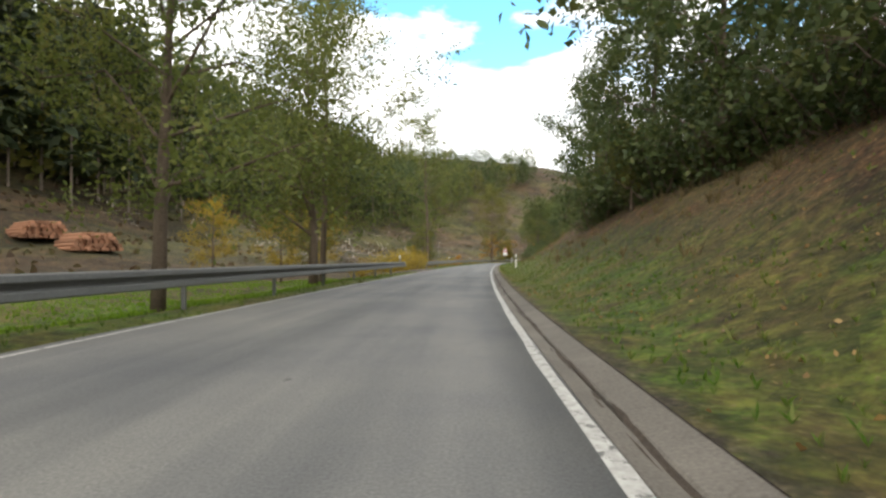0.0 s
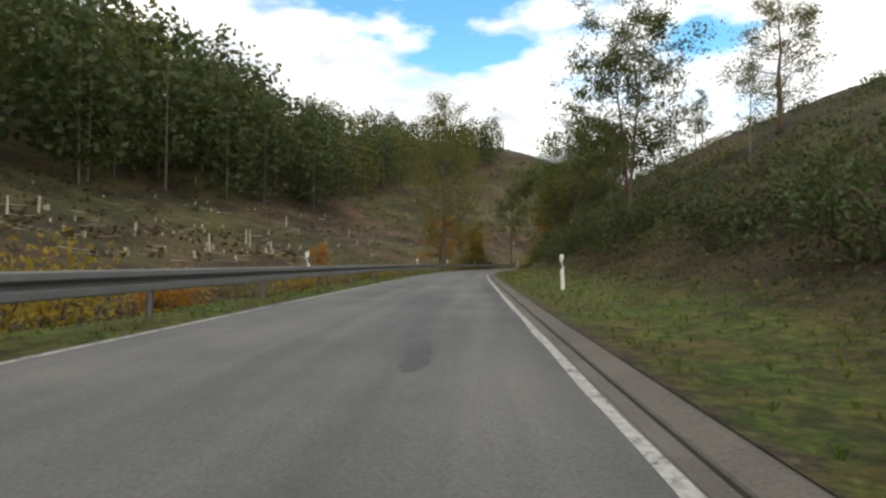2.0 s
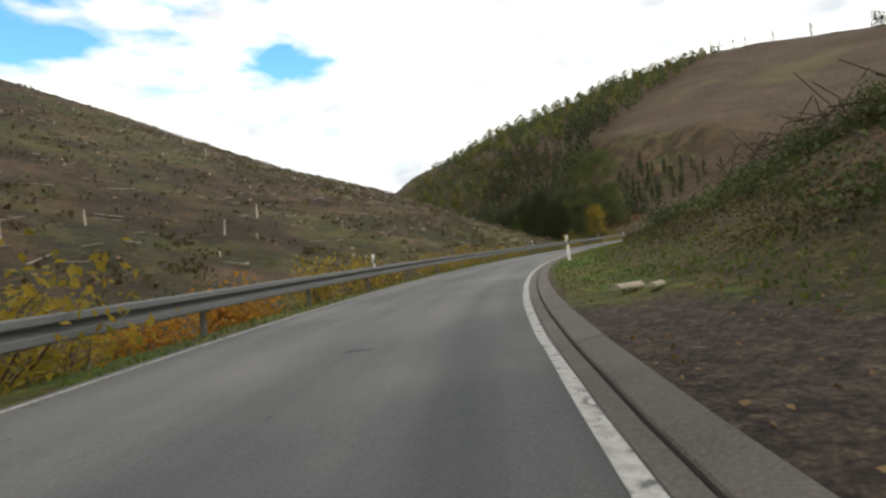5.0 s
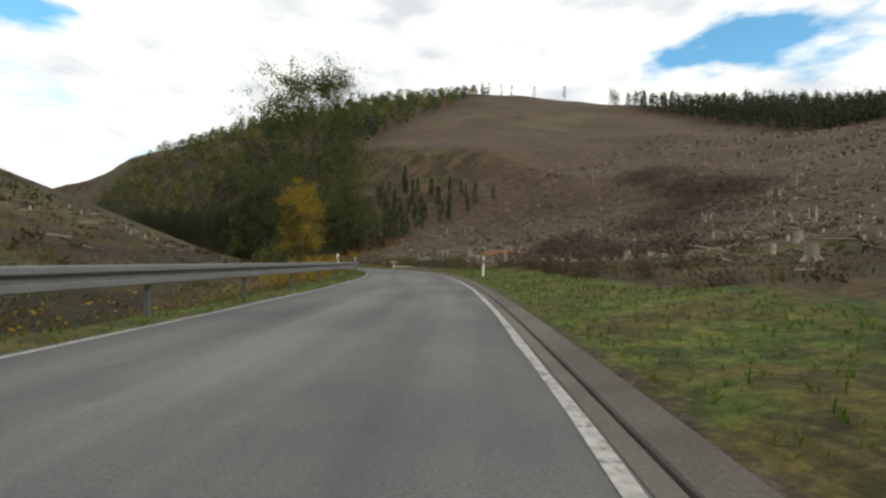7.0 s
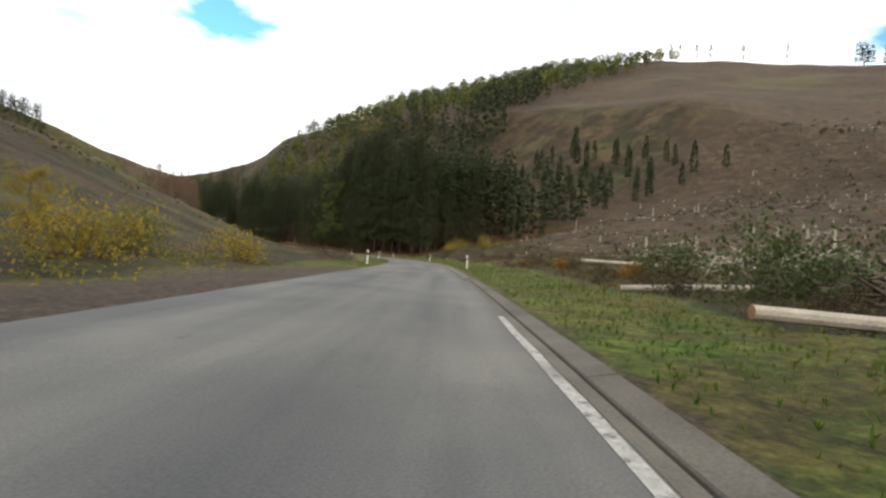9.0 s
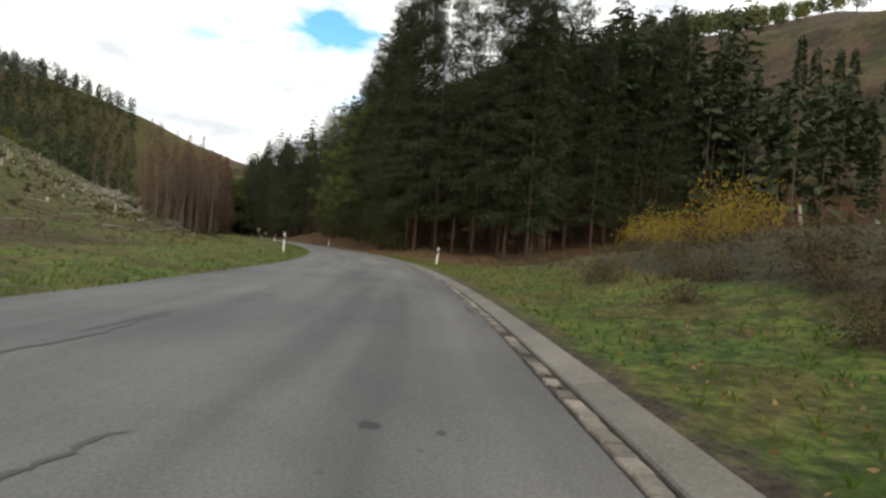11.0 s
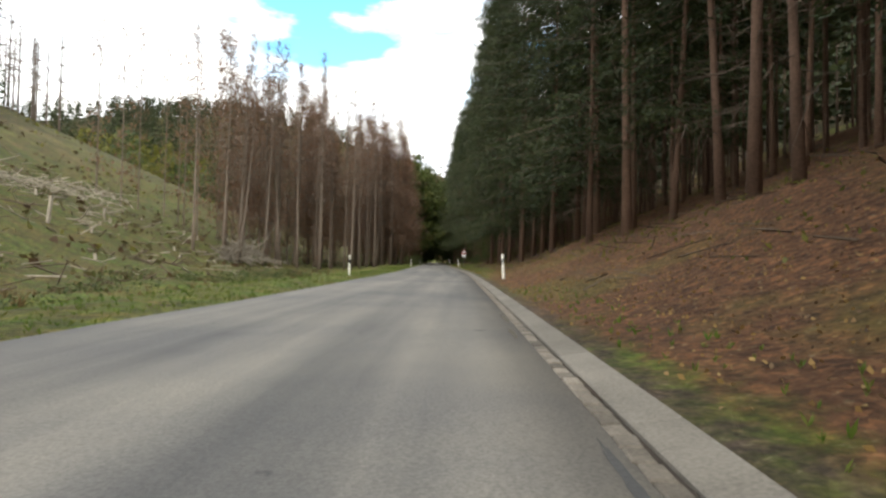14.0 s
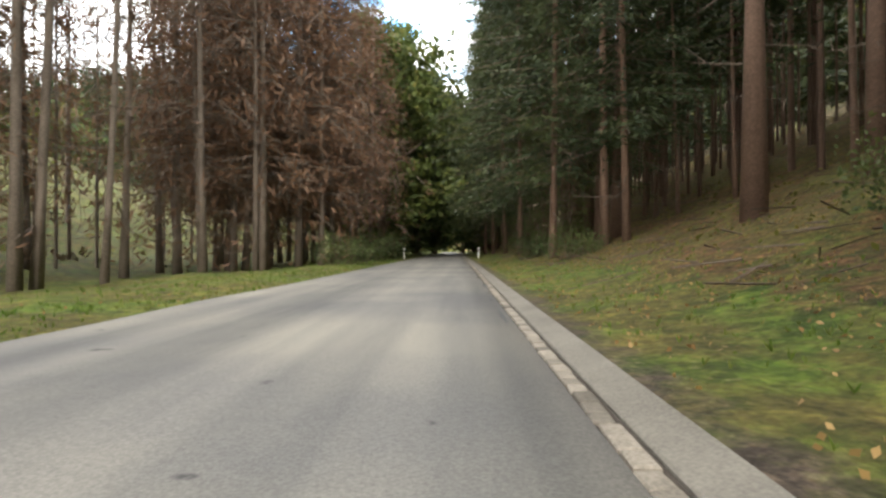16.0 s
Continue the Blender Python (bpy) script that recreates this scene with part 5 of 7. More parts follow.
LIGHT = [light_spruce(70 + k, 21 + k, 9.5 + k, reach=2.6, per=6, gap=0.8) for k in range(4)]
spots = []
for k in range(90):
    x, y, z = ground_at(rng.uniform(436, 450), rng.uniform(16, 47))
    spots.append((int(rng.integers(0, 4)), x, y, z - 0.1, rng.uniform(0, 6.28), rng.uniform(1.0, 1.3)))
s = 440.0
while s < 690:
    for row in range(8):
        d = float(edge_of_wood(s)) + 5.6 + row * 2.9 + rng.uniform(-0.9, 0.9)
        x, y, z = ground_at(s + rng.uniform(-0.9, 0.9), d)
        spots.append((int(rng.integers(0, 4)), x, y, z - 0.1, rng.uniform(0, 6.28), rng.uniform(0.8, 1.1)))
    s += 3.1
stuff("spruce_stand_trunks", "close rows of reddish spruce trunks in shade", "forest", *place_many([q[0] for q in LIGHT], spots), M_BARK_RED)
stuff("spruce_stand_needles", "dense dark green spruce crowns of the plantation", "forest", *place_many([q[1] for q in LIGHT], spots), L_NEEDLE)

# ---- the dead spruces left of the road ----
DEAD = [dead_spruce("dead grey spruce with bare branches on the grass verge", 17 + k, 0.095 + 0.012 * k, 90 + k, "dead spruces beside the road", brown=(0.3, 0.5, 0.7, 0.85)[k]) for k in range(4)]
BROWN = [dead_spruce("dead spruce still hung with brown needles", 14 + 1.5 * k, 0.11, 96 + k, "dead spruces beside the road", brown=1.0, reach=2.3, bare_to=0.16) for k in range(2)]
spots_d = []


def near(s):
    return float(np.interp(s, (552, 560, 568, 576, 586, 600, 612), (26, 20.5, 13, 8, 8, 5, 3.5)))


s = 553.0
while s < 612:
    near_edge = near(s)
    for row in range(3 if s < 562 else 5):
        if rng.random() < (0.75 if row < 2 else 0.55):
            spots_d.append((s + rng.uniform(-1.1, 1.1), near_edge + row * 3.1 + rng.uniform(-0.6, 0.9)))
    s += 2.5
spots_d += [(560.4, 22.0), (562.6, 21.4), (556.5, 26.5)]


def brown_spruce(seed, height):
    """Trunk and twig quads, and needle quads, of a plain dead tree deep in the stand."""
    r = np.random.default_rng(seed)
    n = 60
    z = height * r.uniform(0.12, 0.99, n)
    a, L = r.uniform(0, 6.28, n), (2.0 * (1.05 - z / height) + 0.3) * r.uniform(0.6, 1.1, n)
    tips = np.stack([np.cos(a) * L, np.sin(a) * L, z - 0.3 * L], -1)
    base = np.stack([0 * z, 0 * z, z], -1)
    v, f = sticks([((0, 0, -0.5), (0, 0, height))] + list(zip(base, tips)), [0.15] + [0.02] * n, [0.02] + [0.008] * n)
    q = base + (tips - base) * r.uniform(0.15, 1.05, (n, 1))
    q = np.repeat(q, 4, 0) + r.normal(size=(4 * n, 3)) * 0.3
    return (v, f), leaf_quads(q, 0.15, r, stretch=4.0, droop=np.tile([[0.0, 0.0, -0.8]], (4 * n, 1)))


STAND = [brown_spruce(700 + k, 27 + 2.5 * k) for k in range(3)]
deep = []
for s in np.arange(562, 606, 2.8):
    for u in np.arange(near(s) + 14, near(s) + 30, 3.0):
        ss = float(s + rng.uniform(-1, 1))
        if rng.random() < 0.5:
            continue
        x, y, z = ground_at(ss, -float(wide(ss)) - float(u) - rng.uniform(-0.9, 0.9))
        deep.append((int(rng.integers(0, 3)), x, y, z - 0.1, rng.uniform(0, 6.28), rng.uniform(0.85, 1.15)))
stuff("dead_stand_trunks", "bare grey trunks of the dead spruce stand", "dead trees", *place_many([q[0] for q in STAND], deep), M_BARK_GREY)
stuff("dead_stand_needles", "reddish-brown needles of the dead spruce stand", "dead trees", *place_many([q[1] for q in STAND], deep), L_BROWN)
for s, u in spots_d:
    brown = s > 591 or u > near(s) + 9
    kinds = BROWN if brown else DEAD
    put(kinds[rng.integers(0, len(kinds))], USED, spot(s, -float(wide(s)) - u, rng.uniform(0, 360), rng.uniform(1.5, 1.95) * (1.2 if brown else 1.0), tilt=(rng.normal() * 1.2, rng.normal() * 1.2)))

for s, d, size in ((521, 6.2, 1.2), (527, 5.6, 1.25), (534, 4.8, 1.25), (540.5, 4.1, 1.2), (546.8, 3.9, 1.3), (553, 4.2, 1.25), (563, 4.6, 1.3), (588, 3.8, 1.35), (597, 3.6, 1.4), (606, 3.6, 1.4), (616, 3.4, 1.4), (627, 3.2, 1.4)):
    put(GREEN_EDGE[0], USED, spot(s, d, s * 7, size))

# ---- broadleaf trees along the road ----
OAK = broadleaf("roadside tree with thinning green autumn leaves", 11.5, 0.19, 0.22, 4.6, 18, 8500, 0.095, L_GREEN, 11, forks=3, group="roadside trees", clump=0.5)
ASH = grown(broadleaf("slim roadside tree with sparse green leaves", 12, 0.105, 0.22, 3.8, 20, 8500, 0.080, L_LIGHT, 12, lean=(0.02, 0.03), group="roadside trees", clump=0.45), 1.3)
GOLD = grown(broadleaf("roadside tree in yellow and olive autumn leaf", 8, 0.15, 0.25, 2.6, 14, 7000, 0.085, L_YELLOW, 13, group="roadside trees", clump=0.5), 0.75)
RUST = grown(broadleaf("roadside tree in orange autumn leaf", 7.5, 0.15, 0.25, 2.6, 14, 7000, 0.085, L_ORANGE, 14, group="roadside trees", clump=0.5), 0.6)
OLIVE = grown(broadleaf("roadside tree in olive autumn leaf", 9, 0.16, 0.22, 2.8, 15, 7500, 0.085, L_OLIVE, 15, group="roadside trees", clump=0.5), 0.87)
LEANING = grown(broadleaf("tree leaning out over the road from the bank", 9.5, 0.13, 0.30, 3.8, 18, 13000, 0.085, L_GREEN, 16, lean=(-0.35, 0.0), group="trees on the bank", forks=2), 1.2)
DENSE = grown(broadleaf("dense dark green tree on the bank", 9, 0.13, 0.10, 3.4, 16, 8500, 0.105, L_DARK, 17, group="trees on the bank", clump=0.6), 1.1)
PINE = broadleaf("thin leaning tree with tiers of sparse foliage", 12.5, 0.11, 0.30, 3.6, 18, 9500, 0.09, L_GREEN, 65, lean=(0.10, 0.03), group="trees on the bank", clump=0.42, up=0.12)
BIRCH = grown(broadleaf("thin birch with few leaves against the sky", 9, 0.09, 0.35, 1.7, 14, 2600, 0.07, L_GREEN, 18, lean=(0.05, 0.02), group="thin birches", clump=0.35, up=0.9, bark=M_BARK_GREY), 0.65)


WAYSIDE = broadleaf("slim roadside tree with a bare dark trunk and thin green crown", 14.5, 0.125, 0.46, 3.0, 22, 7500, 0.095, L_GREEN, 64, lean=(-0.02, 0.0), group="roadside trees", clump=0.5, up=0.5)
ROADOAK = broadleaf("spreading roadside tree with thinning light green leaves", 12, 0.15, 0.19, 5.2, 24, 16000, 0.085, L_LIGHT, 66, lean=(0.03, 0.02), group="roadside trees", clump=0.7, up=0.6)
BIGOAK = broadleaf("tall spreading roadside oak with dark green leaves", 25, 0.24, 0.16, 8.4, 40, 46000, 0.125, L_GREEN, 61, group="tall roadside trees", clump=1.1, up=0.45)
MAPLE = broadleaf("tall roadside tree with yellow-green thinning crown", 25, 0.27, 0.22, 7.4, 28, 20000, 0.125, L_OLIVE, 62, group="tall roadside trees", clump=1.0, up=0.7)
LIME = broadleaf("tall light green tree reaching over the road", 27, 0.2, 0.10, 9.4, 34, 42000, 0.15, L_LIGHT, 63, group="tall roadside trees", clump=0.65, up=0.45)


def left(s, u, **k):
    return spot(s, -float(wide(s)) - u, **k)


for model, s, u, turn, size in (
        (ROADOAK, 12.3, 2.6, 40, 1.0), (ROADOAK, 7.5, 6.5, 200, 0.95), (ROADOAK, 21.3, 2.6, 150, 1.0), (ASH, 23.5, 3.2, 10, 1.0), (OLIVE, 25, 4.5, 70, 0.85), (GOLD, 30, 9, 0, 0.75), (OLIVE, 6, 9, 80, 0.9), (OAK, 2, 8, 200, 1.0), (GOLD, 35.5, 8.5, 30, 0.85), (GOLD, 30, 14, 120, 0.9),
        (ASH, 55.5, 3.0, 150, 1.25), (OAK, 63.8, 5.6, 40, 0.85), (OLIVE, 57, 4.0, 20, 0.65), (GOLD, 57, 5.5, 90, 0.5), (RUST, 100, 6, 45, 0.55),
        (MAPLE, 130.5, 4.5, 40, 0.95), (RUST, 137.0, 8.5, 20, 1.9), (GOLD, 139.6, 4.2, 10, 1.25), (GOLD, 141.5, 5.0, 60, 1.15), (OLIVE, 140.6, 3.6, 160, 0.55), (OLIVE, 142.4, 4.0, 100, 0.5), (WAYSIDE, 151.1, 2.4, 40, 1.0),
        (OAK, 166, 25.5, 230, 0.85), (OLIVE, 141, 3.5, 50, 0.4),
        (BIGOAK, 309.8, 5.6, 30, 1.0), (OLIVE, 309, 7.6, 90, 1.3), (GOLD, 302.2, 6.9, 10, 1.6), (GOLD, 303, 7, 140, 0.62), (OLIVE, 311, 8, 30, 0.7),
        (OLIVE, 338, 12, 0, 0.6), (GOLD, 343, 14, 0, 0.55)):
    put(model, USED, left(s, u, turn=turn, size=size))

for model, s, d, turn, size in (
        # dark trees over the first bank
        (DENSE, 6, 8.2, 0, 1.1), (DENSE, 11, 8.0, 70, 1.15), (DENSE, 17, 7.8, 140, 1.05), (DENSE, 23, 8.0, 220, 1.1), (DENSE, 29, 8.2, 300, 1.05), (DENSE, 34, 8.2, 20, 1.0), (DENSE, 38, 8.6, 120, 0.85), (DENSE, 1, 10, 90, 1.2),
        (DENSE, 9, 15, 0, 1.3), (DENSE, 17, 16, 0, 1.3), (DENSE, 25, 16, 0, 1.25), (DENSE, 33, 15, 50, 1.0), (OLIVE, 28, 7.2, 0, 0.55), (OLIVE, 22, 6.5, 60, 0.5),
        # the low stretch round the sign
        (OLIVE, 66, 17, 0, 0.55), (BIRCH, 62, 20, 0, 0.6), (DENSE, 70, 9.5, 0, 0.5), (DENSE, 74, 11, 60, 0.6), (OLIVE, 77, 9, 200, 0.5), (DENSE, 79, 12, 150, 0.55), (BIRCH, 84, 15, 60, 0.6),
        (OLIVE, 97, 16, 0, 0.9), (OAK, 122, 8.6, 60, 1.1), (OLIVE, 124, 6.8, 20, 1.2), (PINE, 97, 7.6, 0, 1.0), (PINE, 98.5, 8.4, 160, 0.95), (BIRCH, 95, 13, 0, 0.85), (BIRCH, 101, 14, 200, 0.8), (BIRCH, 91, 17, 100, 0.55), (BIRCH, 106, 16, 10, 0.7), (BIRCH, 88, 20, 300, 0.6),
        (OLIVE, 114, 12, 0, 0.7), (DENSE, 119, 13, 20, 0.8), (BIRCH, 112, 12, 0, 0.9), (BIRCH, 118, 13, 120, 0.9),
        (OLIVE, 129, 9.6, 110, 1.2), (OLIVE, 131.2, 6.2, 250, 1.25), (OLIVE, 134.5, 5.6, 140, 1.0), (OAK, 144, 6.4, 90, 0.8), (RUST, 126.4, 5.8, 200, 0.85), (OLIVE, 128, 5.6, 10, 0.85), (OAK, 134, 10.4, 10, 1.3), (OAK, 140, 10, 180, 1.35), (OLIVE, 137, 6.2, 40, 1.05), (ASH, 146, 6.0, 40, 1.1), (OLIVE, 151, 6.0, 200, 0.9), (BIRCH, 104, 9, 20, 0.9), (BIRCH, 108, 10, 20, 0.8), (DENSE, 170, 12, 0, 1.0), (ASH, 168, 9.5, 0, 0.75), (DENSE, 128, 11, 0, 0.9), (BIRCH, 145, 14, 30, 0.9)):
    put(model, USED, spot(s, d, turn, size))
for s, d, turn, size in ((142, 6.6, 0.0, 1.2), (148, 7.2, 15, 1.2), (155, 7.4, -10, 1.15), (161, 7.6, 8, 1.15), (166, 8.2, -5, 1.1)):
    put(LEANING, USED, spot(s, d, math.degrees(float(heading(s))) + turn, size))

for s, d, size in ((578.6, 7.1, 1.55), (577.4, 9.2, 1.2), (586, 5.7, 1.1), (572.5, 11.5, 1.1)):
    put(TALL[2], USED, spot(s, d, s * 40, size))
# a light-green broadleaf among the spruces, and the dark end of the road
put(LIME, USED, spot(464.5, 5.2, 60, 0.8))
WOOD = grown(broadleaf("tall dark green beech closing over the road", 17, 0.3, 0.10, 5.6, 18, 9000, 0.30, L_DARK, 19, group="beeches at the end of the road", clump=0.9), 1.3)
BEECH = grown(broadleaf("tall green beech beside the dead spruces", 17, 0.3, 0.10, 5.2, 18, 9000, 0.29, L_GREEN, 20, group="beeches at the end of the road", clump=0.9), 1.3)
for model, s, d, turn, size in ((BEECH, 619, -10.5, 0, 1.3), (WOOD, 626, -12.5, 50, 1.3), (WOOD, 634, -10, 90, 1.4), (WOOD, 642, -11, 200, 1.4), (WOOD, 652, -9, 10, 1.5), (WOOD, 664, -10, 80, 1.2), (BEECH, 628, -17, 0, 1.0), (WOOD, 640, -18, 0, 1.1),
                                (WOOD, 648, 6.5, 30, 1.3), (WOOD, 660, 5.5, 130, 1.4), (WOOD, 672, 3.5, 230, 1.2), (WOOD, 676, -6.5, 0, 1.2), (WOOD, 690, 1.0, 20, 1.3), (WOOD, 692, -8.0, 20, 1.3)):
    put(model, USED, spot(s, d, turn, size))

# ---- bushes ----
B_YELLOW = grown(bush("yellow-leaved bush behind the guard rail", 1.9, 1.5, 16, 1300, 0.075, L_YELLOW, 31, group="bushes along the road"), 1.1)
B_GREEN = bush("olive green bush beside the road", 2.4, 1.8, 18, 1900, 0.08, L_OLIVE, 32, group="bushes along the road")
B_RED = grown(bush("orange-red leaved bush behind the guard rail", 1.5, 1.0, 14, 1100, 0.085, L_ORANGE, 33, group="bushes along the road"), 0.9)
B_DARK = grown(bush("dark green shrub on the bank", 2.6, 2.0, 18, 1700, 0.095, L_DARK, 34, group="shrubs on the bank"), 1.25)
B_DRY = grown(bush("brown dry bramble thicket", 1.3, 1.6, 15, 700, 0.07, L_SCRUB, 35, group="dry thickets"), 0.8)
B_GOLD = grown(bush("thin yellow-leaved bush in the brown scrub", 2.6, 2.0, 18, 1300, 0.08, L_YELLOW, 36, group="bushes along the road"), 1.05)
rng = np.random.default_rng(77)
for model, s, u, size in (
        (B_YELLOW, 43, 4.5, 1.1), (B_YELLOW, 47, 4.0, 1.2), (B_YELLOW, 50, 4.2, 1.25), (B_YELLOW, 53.5, 4.6, 1.2), (B_GREEN, 51.5, 6.5, 1.0), (B_YELLOW, 40, 6, 1.0),
        (B_YELLOW, 82, 5, 1.1), (B_RED, 85, 4, 0.9), (B_GREEN, 105, 4.2, 0.8), (B_YELLOW, 109, 4.4, 0.8), (B_YELLOW, 96, 5.4, 0.8), (B_GREEN, 74, 7, 0.7), (B_RED, 113, 5.5, 0.8),
        (B_GREEN, 138.6, 3.2, 1.1), (B_GREEN, 142, 3.4, 1.15), (B_YELLOW, 134, 4.6, 1.2), (B_YELLOW, 136.4, 5.0, 1.1), (B_GREEN, 140, 5.2, 1.5), (B_GREEN, 135, 3.6, 0.7), (B_YELLOW, 146, 4.6, 0.9), (B_YELLOW, 150, 3.6, 0.8),
        (B_YELLOW, 158, 3.4, 1.3), (B_YELLOW, 161, 3.6, 1.5), (B_YELLOW, 165, 3.8, 1.5), (B_YELLOW, 169, 3.6, 1.7), (B_YELLOW, 172, 3.8, 1.6), (B_YELLOW, 178, 4.0, 1.4), (B_GREEN, 173, 4.4, 0.7), (B_YELLOW, 184, 3.5, 1.2), (B_YELLOW, 186, 3.0, 1.2), (B_YELLOW, 188, 4.4, 1.0),
        (B_RED, 191.5, 3.2, 1.25), (B_RED, 190, 4.2, 1.1), (B_YELLOW, 196.5, 3.2, 1.1), (B_YELLOW, 200, 3.4, 1.0), (B_RED, 194, 4.6, 0.8), (B_YELLOW, 208, 3.8, 1.0), (B_YELLOW, 215, 4.2, 1.3), (B_YELLOW, 224, 4.0, 1.0),
        (B_GREEN, 236, 4.0, 0.9), (B_YELLOW, 247, 4.2, 1.0), (B_YELLOW, 285, 4.5, 1.0), (B_YELLOW, 280, 5.0, 0.9), (B_YELLOW, 292, 4.0, 1.0), (B_YELLOW, 306, 3.0, 1.0), (B_DARK, 311, 6.5, 1.3), (B_DARK, 304, 9, 1.4),
        (B_YELLOW, 327, 9, 1.2), (B_GREEN, 333, 10, 1.3), (B_YELLOW, 340, 9, 1.2), (B_GREEN, 322, 11, 1.2), (B_YELLOW, 350, 8, 1.1), (B_GREEN, 318, 12, 1.3), (B_GREEN, 346, 12, 1.2), (B_DARK, 594, 2.4, 0.7), (B_DARK, 603, 2.8, 0.9), (B_DARK, 610, 2.4, 1.0)):
    put(model, USED, left(s, u, turn=rng.uniform(0, 360), size=size))
for s in np.arange(64, 240, 2.9):
    a = np.interp(s, (64, 80, 110, 160, 200, 240), (7.0, 5.2, 4.6, 5.4, 6.0, 8.0))
    k = rng.integers(0, 5)
    model = (B_DARK, B_DARK, B_GREEN, B_DRY, B_DARK)[k] if s < 104 else (B_DARK, B_DRY, B_DRY, B_DARK, B_DRY)[k]
    put(model, USED, spot(float(s), a + rng.uniform(0, 4.5) + (1.2 if 104 < s < 150 else 0), rng.uniform(0, 360), rng.uniform(0.5, 0.85) * (0.45 if 176 < s < 215 else 1.0), sink=0.25))
for s, d, size in ((411.8, 13.4, 1.0), (409.8, 10.5, 0.6), (417, 14, 1.0), (421, 17, 1.1), (403, 15, 1.1)):
    put(B_GOLD, USED, spot(s, d, rng.uniform(0, 360), size))
for s in np.arange(335, 428, 2.8):
    put(B_DRY, USED, spot(float(s), np.interp(s, (335, 380, 400, 428), (6.5, 6.0, 5.2, 9.0)) + rng.uniform(0, 6), rng.uniform(0, 360), rng.uniform(0.6, 1.0), sink=0.1))
for s in np.arange(244, 300, 3.0):
    put(B_DRY, USED, spot(float(s), 6.5 + rng.uniform(0, 7), rng.uniform(0, 360), rng.uniform(0.5, 0.9), sink=0.1))
for s in np.arange(270, 306, 1.6):
    put(B_DRY, USED, spot(float(s), rng.uniform(5.0, 10.5), rng.uniform(0, 360), rng.uniform(0.6, 1.1), sink=0.1))
for s in np.arange(322, 350, 1.6):
    put((B_DRY, B_DRY, B_DARK)[rng.integers(0, 3)], USED, spot(float(s), rng.uniform(7.0, 15), rng.uniform(0, 360), rng.uniform(0.5, 0.9), sink=0.2))
for s in np.arange(150, 176, 2.0):
    put((B_DARK, B_DARK, B_GREEN)[rng.integers(0, 3)], USED, spot(float(s), rng.uniform(5.2, 11), rng.uniform(0, 360), rng.uniform(0.7, 1.15), sink=0.3))
for k in range(20):
    put(B_DARK, USED, spot(rng.uniform(2, 37), rng.uniform(6.6, 11.5), rng.uniform(0, 360), rng.uniform(0.9, 1.35), sink=0.3))
for s in np.arange(94, 138, 1.7):
    put((B_DRY, B_DRY, B_DARK)[rng.integers(0, 3)], USED, spot(float(s), rng.uniform(5.0, 9.0), rng.uniform(0, 360), rng.uniform(0.5, 0.85), sink=0.2))
for s in np.arange(125, 149, 1.3):
    put(B_GREEN, USED, spot(float(s), rng.uniform(4.6, 6.4), rng.uniform(0, 360), rng.uniform(0.8, 1.25), sink=0.2))
for s in np.arange(397, 408, 1.1):
    put(B_DRY, USED, spot(float(s), rng.uniform(3.6, 6.0), rng.uniform(0, 360), rng.uniform(0.4, 0.65), sink=0.1))
for s in np.arange(164, 186, 1.1):
    put((B_DARK, B_DRY, B_DARK, B_GREEN)[rng.integers(0, 4)], USED, spot(float(s), rng.uniform(4.0, 8.0), rng.uniform(0, 360), rng.uniform(0.35, 0.65), sink=0.15))
for s in np.arange(168, 200, 1.5):
    put((B_DARK, B_DARK, B_DRY)[rng.integers(0, 3)], USED, spot(float(s), rng.uniform(6.0, 11.0), rng.uniform(0, 360), rng.uniform(0.25, 0.42), sink=0.2))
for s in np.arange(184, 212, 1.8):
    put((B_DARK, B_DRY, B_DRY)[rng.integers(0, 3)], USED, spot(float(s), rng.uniform(5.0, 10.0), rng.uniform(0, 360), rng.uniform(0.28, 0.45), sink=0.15))
for s, d, size in ((352, 7, 0.6), (345, 8.5, 0.7), (361, 6.5, 0.6)):
    put(B_RED, USED, spot(s, d, 0, size))
for s, d in ((562, 3.6), (565, 5.0), (569, 6.2), (574, 7), (585, 4), (592, 3.6), (571, 4.6)):
    put(B_DARK, USED, spot(s, d, rng.uniform(0, 360), rng.uniform(0.3, 0.6)))


# ---- growth that covers the ground ----
def scatter(s0, s1, u0, u1, right, per_m2, rng, clump=0.0):
    """Random s, d spots in a strip beside the road."""
    n = int((s1 - s0) * (u1 - u0) * per_m2)
    s, u = rng.uniform(s0, s1, n), rng.uniform(u0, u1, n)
    if clump:
        x, y = s, u * 3
        keep = wobble(x, y, clump) + 0.5 * wobble(x, y + 50, clump / 3) > rng.uniform(-0.9, 0.6, n)
        s, u = s[keep], u[keep]
    d = KERB_OUT + u if right else -wide(s) - u
    return s, d


def cover_leaves(s, d, size, tall, rng, stretch=1.9, upright_=0.0):
    x, y = plan(s, d)
    n = len(s)
    h = rng.uniform(0, 1, n) ** 1.5 * tall
    p = np.stack([x, y, near_height(s, d) + h + 0.01], -1)
    dr = np.tile([[0.0, 0.0, 1.0]], (n, 1)) * upright_ if upright_ else None
    return leaf_quads(p, size, rng, stretch=stretch, droop=dr)


